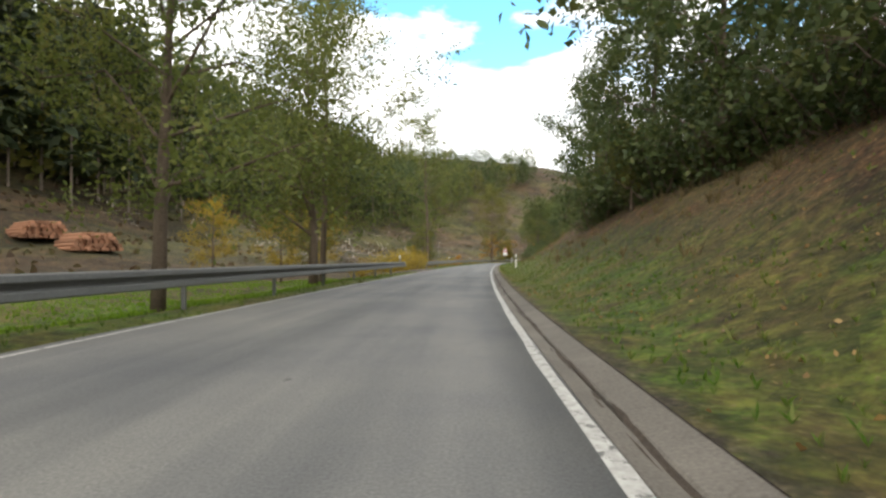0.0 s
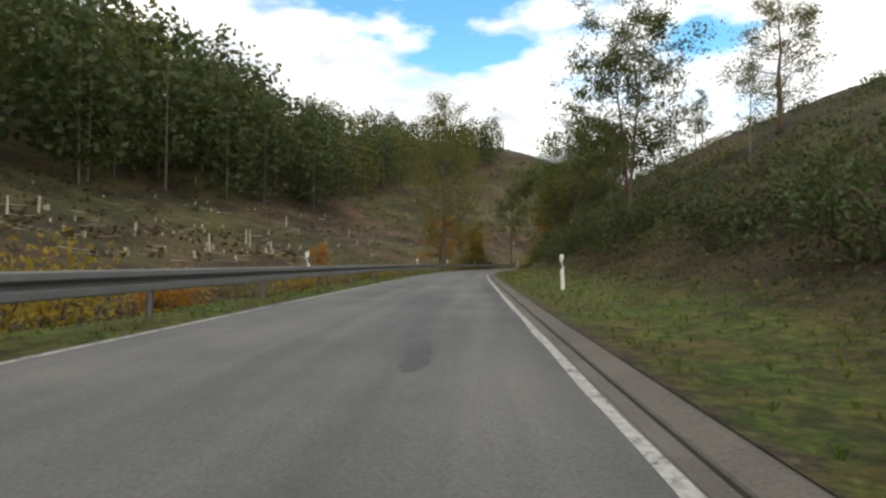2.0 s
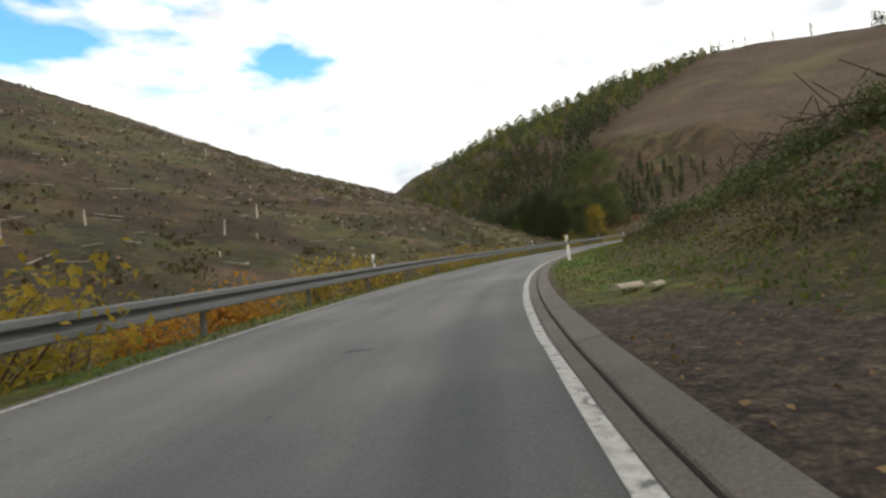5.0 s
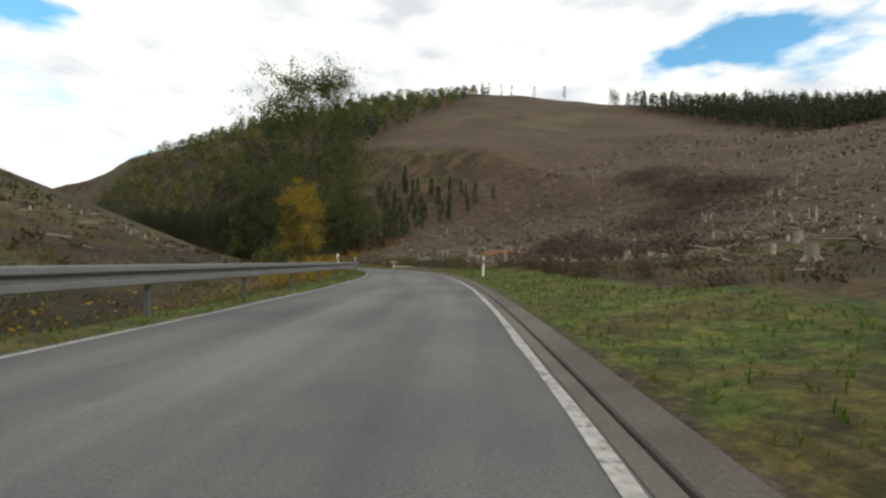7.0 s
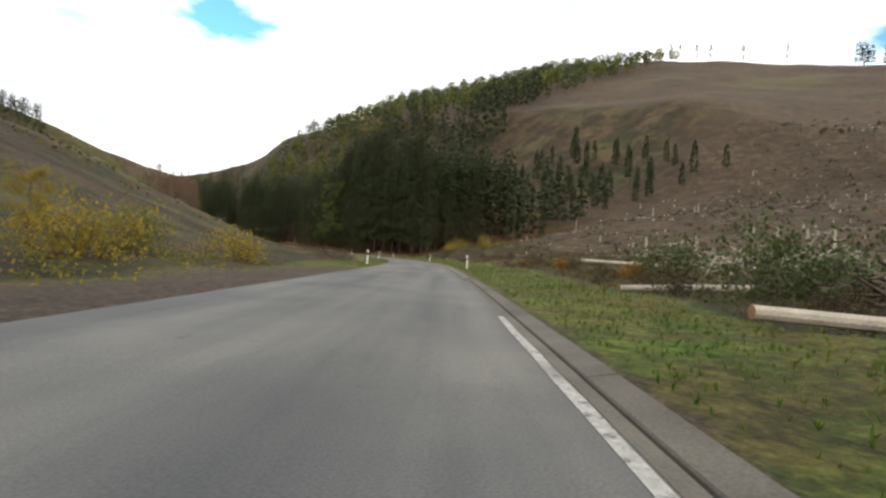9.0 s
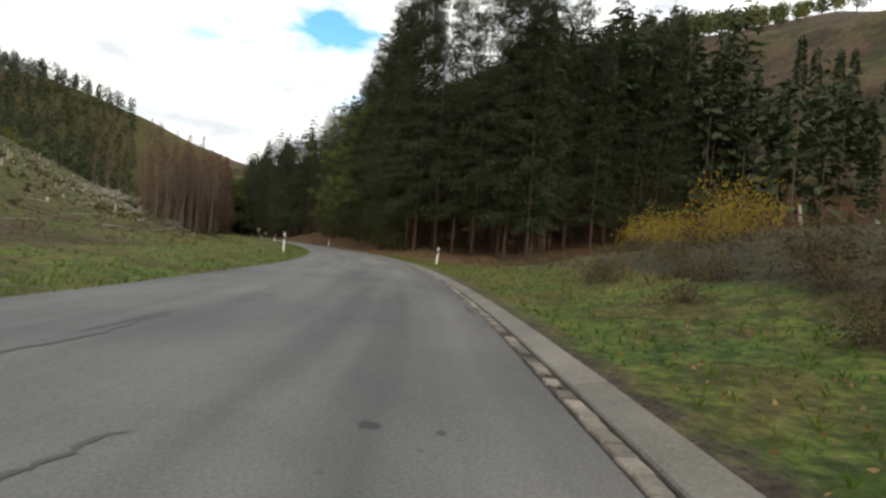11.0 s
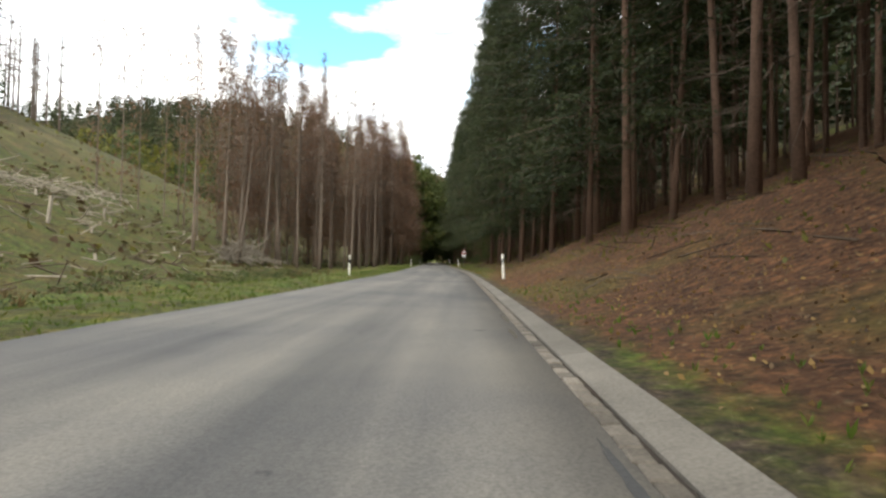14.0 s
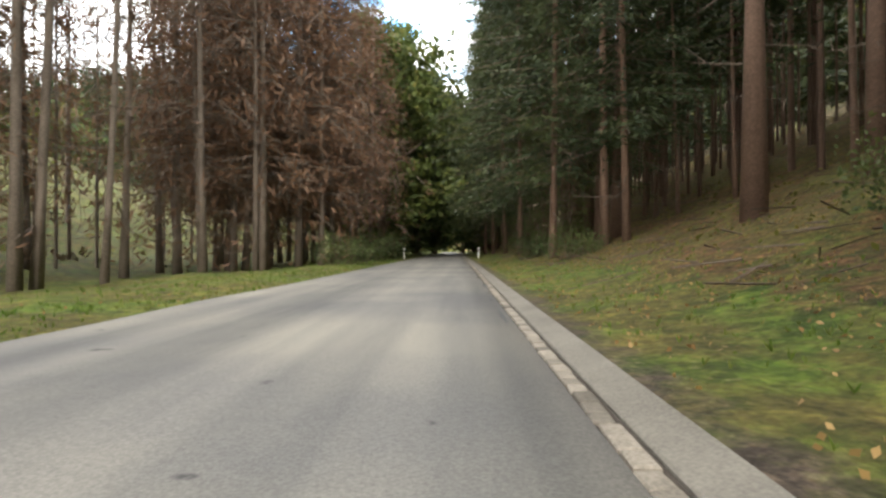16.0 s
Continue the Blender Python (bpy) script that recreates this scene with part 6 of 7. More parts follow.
bits = []
for a in ((66, 245, 3.2, 12, True, 34), (112, 178, 2.0, 8, True, 80), (178, 212, 3.4, 11, True, 110)):
    s, d = scatter(*a[:5], a[5], rng, 3.0)
    bits.append(cover_leaves(s, d, 0.055, 0.4, rng))
stuff("bramble_cover", "dark green and reddish bramble and ivy over the bank", "bramble", *stack(bits), L_BRAMBLE)
bits = []
for a in ((-10, 62, 6, 14, True, 18), (345, 428, 4.5, 22, True, 26), (235, 310, 5.0, 16, True, 12), (45, 300, 2.6, 16, False, 16), (320, 520, 8, 26, False, 7), (66, 120, 3.0, 12, True, 10)):
    s, d = scatter(*a[:5], a[5], rng, 2.5)
    bits.append(cover_leaves(s, d, 0.032, 0.32, rng, 5.0, 0.8))
stuff("dry_scrub", "brown dry grass, bramble and bracken on the slopes", "scrub", *stack(bits), L_SCRUB)
bits = []
for a in ((60, 300, 2.2, 9, False, 7), (90, 190, 9, 30, False, 4), (300, 345, 3, 14, False, 5)):
    s, d = scatter(*a[:5], a[5], rng, 4.0)
    bits.append(cover_leaves(s, d, 0.075, 0.9, rng))
stuff("yellow_undergrowth", "low yellowing undergrowth below the guard rail", "undergrowth", *stack(bits), L_YELLOW)
bits = []
for a in ((100, 190, 0.0, 5, True, 16), (385, 440, 0.05, 4, True, 16), (430, 545, 0.05, 5, True, 34), (545, 600, 0.05, 6, True, 26), (560, 600, 0.0, 3, False, 3), (-5, 60, 0.0, 7, True, 9), (430, 560, 6, 16, True, 5)):
    s, d = scatter(*a[:5], a[5], rng, 2.0)
    bits.append(cover_leaves(s, d, 0.042, 0.03, rng, 1.5))
stuff("fallen_leaves", "brown fallen leaves on the verge and forest floor", "leaf litter", *stack(bits), L_FALLEN)


def thicket(places, rng, leaves, radius, height, leaf):
    """Mounds of leaves over the given places: low shrubs grown together."""
    n = len(places)
    size = np.repeat(rng.uniform(0.6, 1.3, n), leaves)
    q = rng.normal(size=(n * leaves, 3))
    q /= np.linalg.norm(q, axis=1, keepdims=True)
    q[:, 2] = np.abs(q[:, 2])
    q = q * rng.uniform(0.35, 1.05, (n * leaves, 1)) * np.array([radius, radius, height]) * size[:, None]
    return leaf_quads(np.repeat(places, leaves, 0) + q, leaf, rng, stretch=1.7)


def verge_spots(s0, s1, u0, u1, right, per, rng, clump=0.0):
    s, d = scatter(s0, s1, u0, u1, right, per, rng, clump)
    green = cover_of(s, d)[2] < 0.4
    s, d = s[green], d[green]
    x, y = plan(s, d)
    return np.stack([x, y, near_height(s, d)], -1)


def tussocks(places, rng, blades, height, width):
    """Fans of arching blades."""
    n = len(places)
    a, lean = rng.uniform(0, 6.283, n * blades), rng.uniform(0.1, 0.9, n * blades)
    h = np.repeat(rng.uniform(0.55, 1.25, n), blades) * rng.uniform(0.6, 1.1, n * blades) * height
    way = np.stack([np.cos(a) * lean, np.sin(a) * lean, np.ones_like(a)], -1)
    way /= np.linalg.norm(way, axis=1, keepdims=True)
    return leaf_quads(np.repeat(places, blades, 0) + way * h[:, None] * 0.42, h * width, rng, stretch=1 / width, droop=way * 2.5)


bits = []
for a in ((-6, 62, 0.1, 4.0, True, 18), (-6, 62, 4.0, 9, True, 5), (62, 112, 0.1, 4, True, 18), (112, 177, 0.1, 2.2, True, 12), (177, 189, 2.0, 4, True, 12), (189, 300, 0.1, 4, True, 18), (318, 436, 0.1, 4, True, 18), (430, 470, 0.1, 1.2, True, 9), (476, 512, 0.1, 1.2, True, 12), (530, 600, 0.1, 4, True, 8), (-6, 320, 0.1, 1.9, False, 16), (320, 610, 0.15, 2.4, False, 18), (320, 610, 2.4, 9, False, 4)):
    bits.append(tussocks(verge_spots(*a, rng), rng, 5, 0.11, 0.17))
stuff("grass_tussocks", "arching green and straw-coloured grass tussocks", "grass", *stack(bits), L_GRASS)
stuff("meadow_grass", "bright green mown meadow grass below the road", "grass", *tussocks(verge_spots(-6, 34, 1.6, 17, False, 26, rng), rng, 5, 0.13, 0.22), L_MEADOW)
bits = []
for a in ((-6, 62, 2.5, 12, True, 0.9), (40, 70, 5, 22, True, 0.8), (45, 300, 2.4, 14, False, 0.5), (190, 300, 4, 14, True, 0.6), (340, 432, 3.5, 24, True, 0.9), (400, 560, 6, 24, False, 0.5)):
    bits.append(tussocks(verge_spots(*a, rng, 4.0), rng, 12, 0.45, 0.075))
stuff("dry_tussocks", "brown and straw-coloured dry grass tussocks", "grass", *stack(bits), L_STRAW)
bits = []
for a in ((440, 540, 0.8, 9, True, 34), (540, 600, 2.5, 9, True, 26), (112, 182, 0.2, 4, True, 30), (-6, 60, 3, 9, True, 12)):
    s, d = scatter(*a, rng, 1.2)
    bits.append(cover_leaves(s, d, 0.030, 0.02, rng, 1.8))
stuff("needle_litter", "brown twigs, cones and dead leaves strewn over the bank", "leaf litter", *stack(bits), L_LITTER)
bits = []
for a in ((284, 304, 2.2, 9, True, 22), (318, 345, 2, 9, True, 10), (183, 214, 1.6, 6, True, 26), (66, 112, 3, 6, True, 10), (400, 440, 1, 5, True, 6)):
    s, d = scatter(*a, rng, 1.8)
    bits.append(cover_leaves(s, d, 0.065, 0.16, rng, 1.6))
stuff("verge_weeds", "broad green weed leaves low on the verge", "weeds", *stack(bits), L_LIGHT)
# shrubs grown together on the banks
bits = []
for a in ((3, 38, 6.0, 12, True, 0.45), (66, 100, 5.2, 12, True, 0.9), (66, 100, 12, 24, True, 0.45), (480, 556, 9, 17, False, 0.3), (183, 290, 11, 19, False, 0.22), (100, 122, 4.6, 12, True, 0.7), (100, 122, 12, 22, True, 0.35), (148, 180, 3.0, 9, True, 0.7), (122, 180, 9, 16, True, 0.4), (180, 214, 4.2, 12, True, 0.5)):
    bits.append(thicket(verge_spots(*a, rng, 6.0), rng, 64, 1.1, 0.9, 0.10))
stuff("bank_thicket", "dark green bramble, ivy and hazel grown together on the bank", "thicket", *stack(bits), L_DARK)
bits = []
for a in ((40, 72, 5, 24, True, 0.16), (66, 130, 6, 22, True, 0.12), (112, 122, 3.4, 8, True, 0.25), (122, 149, 3.3, 8, True, 0.85), (44, 300, 3.0, 9, False, 0.06), (110, 330, 9, 45, False, 0.035), (120, 180, 2.5, 7, False, 0.12), (320, 352, 6, 18, False, 0.16)):
    bits.append(thicket(verge_spots(*a, rng, 8.0), rng, 60, 0.9, 0.85, 0.085))
stuff("olive_thicket", "olive and yellowing young shrubs on the banks", "thicket", *stack(bits), L_OLIVE)
bits = []
for a in ((44, 300, 4, 26, False, 0.10), (240, 310, 5, 24, True, 0.14), (316, 430, 5, 26, True, 0.16), (112, 215, 3, 12, True, 0.2), (36, 66, 6, 20, True, 0.18), (440, 560, 10, 28, False, 0.08)):
    bits.append(thicket(verge_spots(*a, rng, 9.0), rng, 46, 0.9, 0.6, 0.085))
stuff("brown_thicket", "brown dry bramble and bracken thickets", "thicket", *stack(bits), L_SCRUB)
s, d = scatter(440, 600, 3.0, 14, True, 7, rng, 5.0)
stuff("forest_moss", "yellow-green moss and ferns on the forest floor", "moss", *cover_leaves(s, d, 0.075, 0.16, rng), L_OLIVE)


# ---- the felled slopes: slash, logs, stumps ----
def slope_spots(s0, s1, u0, u1, right, n, rng):
    s, u = rng.uniform(s0, s1, n), rng.uniform(u0, u1, n)
    d = KERB_OUT + u if right else -wide(s) - u
    x, y = plan(s, d)
    z = np.where(u < 46, near_height(s, d), far_height(x, y))
    return np.stack([x, y, z], -1)


def slash(places, rng, lo, hi, steep=0.15, thick=1.0):
    n = len(places)
    a = rng.uniform(0, 6.283, n)
    L = rng.uniform(lo, hi, n) / 2
    w = np.stack([np.cos(a) * L, np.sin(a) * L, rng.normal(size=n) * steep * L], -1)
    up = np.array([0, 0, 0.12])
    return sticks(list(zip(places - w + up, places + w + up)), thick * rng.uniform(0.03, 0.09, n), thick * rng.uniform(0.015, 0.06, n))


bits = [slash(slope_spots(*a, rng), rng, 0.8, 4.0) for a in (
    (140, 330, 22, 150, False, 1500), (225, 400, 10, 120, True, 900), (60, 140, 18, 60, False, 300), (420, 560, 16, 62, False, 420))]
bits.append(slash(slope_spots(475, 560, 30, 46, False, 200, rng), rng, 1.5, 6.0, 0.3))
bits.append(slash(slope_spots(225, 420, 20, 260, True, 1500, rng), rng, 1.5, 5.0, 0.1, 1.4))
stuff("logging_slash", "grey broken branches strewn over the felled slopes", "slash", *stack(bits), M_PALEWOOD)
bits = [slash(slope_spots(*a, rng), rng, 0.6, 3.0, 0.4) for a in ((140, 330, 20, 150, False, 2200), (225, 420, 8, 160, True, 2600), (420, 560, 14, 62, False, 900))]
bits.append(slash(slope_spots(440, 600, 1.5, 12, True, 900, rng), rng, 0.3, 1.8, 0.16, 0.36))
stuff("brushwood", "dark brown brushwood lying on the felled slopes", "slash", *stack(bits), M_BARK)
# pale stumps and stubs left standing all over the clear-cuts
p = np.concatenate([slope_spots(*a, rng) for a in ((228, 425, 14, 420, True, 2600), (140, 330, 24, 200, False, 320), (60, 140, 20, 62, False, 120), (430, 560, 20, 60, False, 120))])
tall_ = np.where(rng.random(len(p)) < 0.08, rng.uniform(1.2, 2.6, len(p)), rng.uniform(0.3, 0.7, len(p)))
stuff("stump_field", "pale tree stumps all over the clear-cut slopes", "stumps", *sticks(list(zip(p - np.array([0, 0, 0.3]), p + np.stack([rng.normal(size=len(p)) * 0.08, rng.normal(size=len(p)) * 0.08, tall_], -1))), rng.uniform(0.10, 0.22, len(p)), rng.uniform(0.08, 0.18, len(p))), M_BLEACHED)
# dry tussocks on the far slopes
bits = []
for a in ((130, 340, 40, 260, False, 6000), (225, 420, 35, 560, True, 12000), (20, 130, 20, 70, False, 2500), (400, 640, 20, 160, False, 5000)):
    p = slope_spots(*a, rng)
    p = p[wobble(p[:, 0], p[:, 1], 14) > rng.uniform(-0.9, 0.7, len(p))]
    bits.append(leaf_quads(p + np.array([0, 0, 0.15]), 0.55, rng, stretch=1.6))
p = slope_spots(225, 430, 150, 620, True, 9000, rng)
p = p[wobble(p[:, 0], p[:, 1], 40) + 0.7 * wobble(p[:, 0], p[:, 1] + 33, 13) > rng.uniform(-0.6, 0.9, len(p))]
bits.append(leaf_quads(p + np.array([0, 0, 0.3]), 1.3, rng, stretch=2.0))
stuff("slope_tussocks", "dry tussocks and young growth on the felled slopes", "scrub", *stack(bits), L_SCRUB)
bits = []
for a in ((130, 340, 40, 260, False, 1800), (225, 420, 45, 420, True, 1500), (400, 640, 24, 160, False, 2500)):
    p = slope_spots(*a, rng)
    p = p[wobble(p[:, 0] + 31, p[:, 1], 18) > rng.uniform(-0.3, 0.9, len(p))]
    bits.append(leaf_quads(p + np.array([0, 0, 0.2]), 0.6, rng, stretch=1.5))
stuff("slope_seedlings", "olive young growth on the felled slopes", "scrub", *stack(bits), L_OLIVE)


# low dark brush in drifts over the felled slopes
bits = []
for a in ((60, 165, 34, 130, False, 1800), (165, 330, 14, 130, False, 3200), (225, 420, 14, 150, True, 3000), (440, 600, 14, 70, False, 900)):
    p = slope_spots(*a, rng)
    p = p[wobble(p[:, 0], p[:, 1] + 70, 11) + 0.6 * wobble(p[:, 0], p[:, 1], 4) > rng.uniform(-0.5, 0.8, len(p))]
    p = np.repeat(p, 7, 0) + rng.normal(size=(7 * len(p), 3)) * np.array([0.55, 0.55, 0.16]) + np.array([0, 0, 0.25])
    bits.append(leaf_quads(p, 0.30, rng, stretch=1.7))
stuff("slope_brush", "low dark bramble and heather over the felled slopes", "scrub", *stack(bits), L_BRAMBLE)


bits = []
for a in ((60, 165, 30, 130, False, 700), (150, 340, 20, 240, False, 2600), (225, 430, 24, 420, True, 3600), (420, 600, 22, 120, False, 700)):
    p = slope_spots(*a, rng)
    p = p[wobble(p[:, 0] + 12, p[:, 1], 30) + 0.6 * wobble(p[:, 0], p[:, 1] + 44, 9) > rng.uniform(-0.4, 0.9, len(p))]
    bits.append(thicket(p, rng, 16, 1.5, 0.8, 0.30))
stuff("slope_thicket", "brown and olive brush in drifts over the felled slopes", "scrub", *stack(bits), L_SCRUB)


def brush_heap(label, s, d, length, width, height, n, seed, mat, sz=(1.5, 5.0), thick=1.0):
    r = np.random.default_rng(seed)
    x, y, z = ground_at(s, d)
    if d > 48:
        z = float(far_height(x, y))
    c, si = math.cos(float(heading(s))), math.sin(float(heading(s)))
    q = r.normal(size=(n, 2)) * 0.42
    lx, ly = q[:, 0] * width, q[:, 1] * length
    h = height * np.exp(-(q ** 2).sum(1) * 1.6) * r.uniform(0, 1, n) ** 0.6
    p = np.stack([lx * c - ly * si, lx * si + ly * c, h], -1)
    v, f = slash(p, r, sz[0], sz[1], 0.45, thick)
    ob = tagged(new("brush_heap", quads_mesh("brush_heap", v, f, mat)), label, "brush heap", kind="stuff")
    ob.location = (x, y, z)
    return ob


brush_heap("tall brown heap of roots and branches on the cleared slope", 311, 27, 16, 8, 4.2, 1200, 1, M_BARK, (1.0, 4.0), 0.6)
brush_heap("pale pile of broken branches above the bank", 197, 10.5, 12, 2.2, 1.1, 260, 2, M_BARK, (0.5, 2.2), 0.4)
brush_heap("high dark heap of roots and brushwood on the clear-cut", 352, 98, 30, 12, 5.0, 700, 12, M_BARK, (2.0, 7.0))
for s, d in ((398, 162), (386, 156), (374, 150)):
    brush_heap("long dark ridge of roots and brushwood across the clear-cut", s, d, 34, 14, 7.0, 620, int(s), M_BARK, (2.0, 8.0), 1.6)
brush_heap("dark heap of brushwood on the clear-cut", 335, 66, 22, 9, 3.2, 500, 13, M_BARK, (1.5, 5.0))
brush_heap("low heap of branches beside the road", 363, -11.0, 5, 2.5, 0.9, 200, 3, M_BARK, (0.4, 1.8), 0.4)
brush_heap("grey heap of limbs on the meadow edge", 556, -30, 5, 4, 3.0, 220, 4, M_PALEWOOD)
brush_heap("long heap of pale limbs on the hillside", 519, -45, 30, 8, 1.2, 190, 5, M_BLEACHED)
brush_heap("heap of pale limbs on the hillside", 548, -50, 16, 6, 1.4, 120, 6, M_BLEACHED)
brush_heap("brushwood bank beside the forest track", 333, 13, 16, 4, 1.1, 420, 7, M_BARK, (0.5, 1.8))
brush_heap("pile of branches on the green bank", 345, 16, 8, 4, 1.2, 160, 8, M_PALEWOOD, (0.6, 2.4))
brush_heap("grey brush on the felled slope", 300, 34, 20, 10, 1.6, 380, 9, M_BARK)


def log_mesh(length, r):
    v, f = tube([(0, 0, 0), (0, length * 0.5, 0.02), (0, length, 0)], [r, r * 0.96, r * 0.9], 10)
    idx = [0] * (len(f) - 2) + [1, 1]
    return mesh_of("log", v, f, [M_BARK, M_WOOD], smooth=False, index=idx)


def log_pile(label, s, d, turn, length, r, rows, bare=False):
    x, y, z = ground_at(s, d)
    ob = thing("log_pile", label, "log pile", "log piles", at=pose(x, y, z, 0, 0, math.degrees(float(heading(s))) + turn))
    v, f = tube([(0, 0, 0), (0, length * 0.5, 0.02), (0, length, 0)], [r, r * 0.96, r * 0.9], 10)
    me = mesh_of("log", v, f, [M_WOOD if bare else M_BARK_GREY, M_WOOD], index=[0] * (len(f) - 2) + [1, 1])
    rr = np.random.default_rng(int(s))
    for k, n in enumerate(rows):
        for i in range(n):
            part("log", me, ob, at=pose((i - (n - 1) / 2) * 2.02 * r + rr.normal() * 0.05, -length / 2 + rr.normal() * 0.3, r * 0.9 + k * 1.72 * r, 0, rr.uniform(0, 300), rr.normal() * 1.2))
    return ob


log_pile("grey stacked logs at the road's edge", 314.6, -float(wide(314)) - 4.0, 6, 5.6, 0.15, (6, 4, 2))
log_pile("dark stacked logs at the road's edge", 320.5, -float(wide(320)) - 6.4, 12, 5.0, 0.13, (5, 3))
log_pile("long orange stack of peeled logs by the track", 346, 36, 82, 12, 0.19, (8, 7, 6, 5), True).location.z -= 0.35
for s, d in ((39, -39.5), (39.5, -45.5)):
    stack_ = log_pile("red-brown stack of cut timber in the meadow", s, d, 60, 5, 0.2, (11, 10, 9, 8, 6), True)
    stack_.children[0].data.materials[0] = stack_.children[0].data.materials[1] = M_REDWOOD
log_pile("low pile of pale logs on the brown slope", 181, -45, 70, 7, 0.16, (6, 4), True)

LOG = thing("felled_log", "pale felled log lying on the slope", "log", "felled logs")
part("log", log_mesh(5.5, 0.14), LOG)
LOG.children[0].data.materials[0] = M_BLEACHED
for s, d, turn in ((205, -34, 70), (212, -31, 80), (218, -38, 60), (226, -33, 95), (235, -36, 75), (228, -42, 85), (243, -30, 88), (214, -45, 70), (250, -40, 100), (190, -40, 60), (182, -34, 80), (172, -38, 75), (198, -46, 65), (160, -30, 85), (152, -42, 75),
                   (327, 17, 80), (352, 14, 70), (331, 9.5, 75), (498, -38, 60), (507, -33, 75), (515, -36, 50), (340, 11, 100), (318, -11, 90), (327, -12, 85), (300, 24, 60), (296, 20, 85), (176, -56, 80), (184, -60, 88), (190, -58, 75), (196, -64, 92), (203, -60, 84), (209, -66, 80), (216, -58, 90), (222, -64, 78), (232, -60, 86), (186, -72, 84), (199, -76, 90), (212, -78, 82), (240, -52, 95), (168, -54, 88)):
    x, y, z = ground_at(s, d)
    if d < -52:
        z = float(far_height(x, y))
    put(LOG, USED, pose(x, y, z + 0.08, rng.normal() * 3, 0, math.degrees(float(heading(s))) + turn + rng.normal() * 8))

STUMP = thing("tree_stump", "weathered tree stump in the scrub", "stump", "tree stumps")
v, f = tube([(0, 0, -0.2), (0, 0, 0.15), (0.02, 0, 0.5), (0.03, 0.01, 0.75)], [0.42, 0.30, 0.25, 0.24], 11)
part("stump", mesh_of("stump", v, f, [M_PALEWOOD, M_WOOD], index=[0] * (len(f) - 1) + [1]), STUMP)
for k in range(5):
    a = k * 1.26
    v, f = tube([(0.2 * math.cos(a), 0.2 * math.sin(a), 0.2), (0.55 * math.cos(a), 0.55 * math.sin(a), -0.12)], [0.10, 0.05], 6)
    part("root", mesh_of("root", v, f, [M_PALEWOOD]), STUMP)
for s, d, size in ((309.6, 14, 0.9), (319, 27, 1.1), (311, 20, 1.0), (326, 24, 1.2), (298, 16, 1.1), (290, 19, 1.2), (396.5, 3.4, 0.28), (395.2, 8.2, 0.35), (401, 8.5, 0.4), (306, 34, 1.4), (336, 33, 1.3), (350, 30, 1.2), (323, 42, 1.5),
                   (270, 15, 1.1), (281, 26, 1.2), (285, 40, 1.5), (484, -22, 0.5), (492, -24, 0.5), (466, -20, 0.45), (505, -22, 0.5), (497, -19, 0.4), (510, -17, 0.4), (503, -26, 0.5), (489, -17, 0.4)):
    put(STUMP, USED, spot(s, d, rng.uniform(0, 360), size))

SNAG = thing("snag", "tall broken grey tree stub on the felled slope", "snag", "tree stubs")
v, f = tube([(0, 0, -0.3), (0.03, 0, 1.2), (0.05, 0.04, 2.4)], [0.16, 0.13, 0.10], 7)
part("stub", mesh_of("stub", v, f, [M_BLEACHED]), SNAG)
grown(SNAG, 0.75)
for s, d, size in ((188, -40, 1.0), (196, -43, 1.1), (201, -42, 1.1), (208, -44, 0.9), (216, -40, 1.0), (224, -47, 1.1), (232, -41, 0.9), (178, -44, 1.0), (330, 31, 1.2), (322, 33, 1.4), (345, 36, 1.2), (313, 38, 1.2), (338, 40, 1.0), (300, 42, 1.2),
                   (150, -46, 1.0), (98, -46, 1.0), (107, -43, 1.0), (510, -44, 0.7)):
    put(SNAG, USED, spot(s, d, rng.uniform(0, 360), size, tilt=(rng.normal() * 3, rng.normal() * 3)))


# ---- far woods ----
def far_conifer(seed, height, gap=1.8, per=5, twigs=1, twig=1.8):
    r = np.random.default_rng(seed)
    tv, tf = sticks([((0, 0, -0.5), (0, 0, height))], 0.2, 0.03)
    cs, ds, sz, _ = spruce_bits(r, height, height * 0.22, 2.6 * height / 19, gap, per, twigs, twig)
    return (tv, tf), leaf_quads(cs, sz * 0.6, r, stretch=2.4, droop=ds * 1.2)


def far_broadleaf(seed, height, fine=90, leaf=1.15):
    r = np.random.default_rng(seed)
    tv, tf = sticks([((0, 0, -0.5), (0.2, 0.1, height * 0.7))], 0.22, 0.08)
    n = fine
    q = r.normal(size=(n, 3))
    q /= np.linalg.norm(q, axis=1, keepdims=True)
    rad = 0.65 + 0.35 * r.random((n, 1)) + 0.18 * np.sin(q[:, :1] * 5 + seed) * np.cos(q[:, 1:2] * 4)
    p = q * rad * np.array([height * 0.27, height * 0.27, height * (0.36 if fine < 200 else 0.46)]) + np.array([0, 0, height * (0.62 if fine < 200 else 0.52)])
    return (tv, tf), leaf_quads(p, leaf, r, stretch=1.5)


def bare_far(seed, height):
    r = np.random.default_rng(seed)
    segs = [((0, 0, -0.5), (0, 0, height))]
    for k in range(64):
        z = height * r.uniform(0.35, 0.98)
        a, L = r.uniform(0, 6.28), 1.9 * (1.1 - z / height) + 0.3
        segs.append(((0, 0, z), (math.cos(a) * L, math.sin(a) * L, z - 0.2 * L)))
    return sticks(segs, [0.26] + [0.075] * 64, [0.05] + [0.035] * 64)


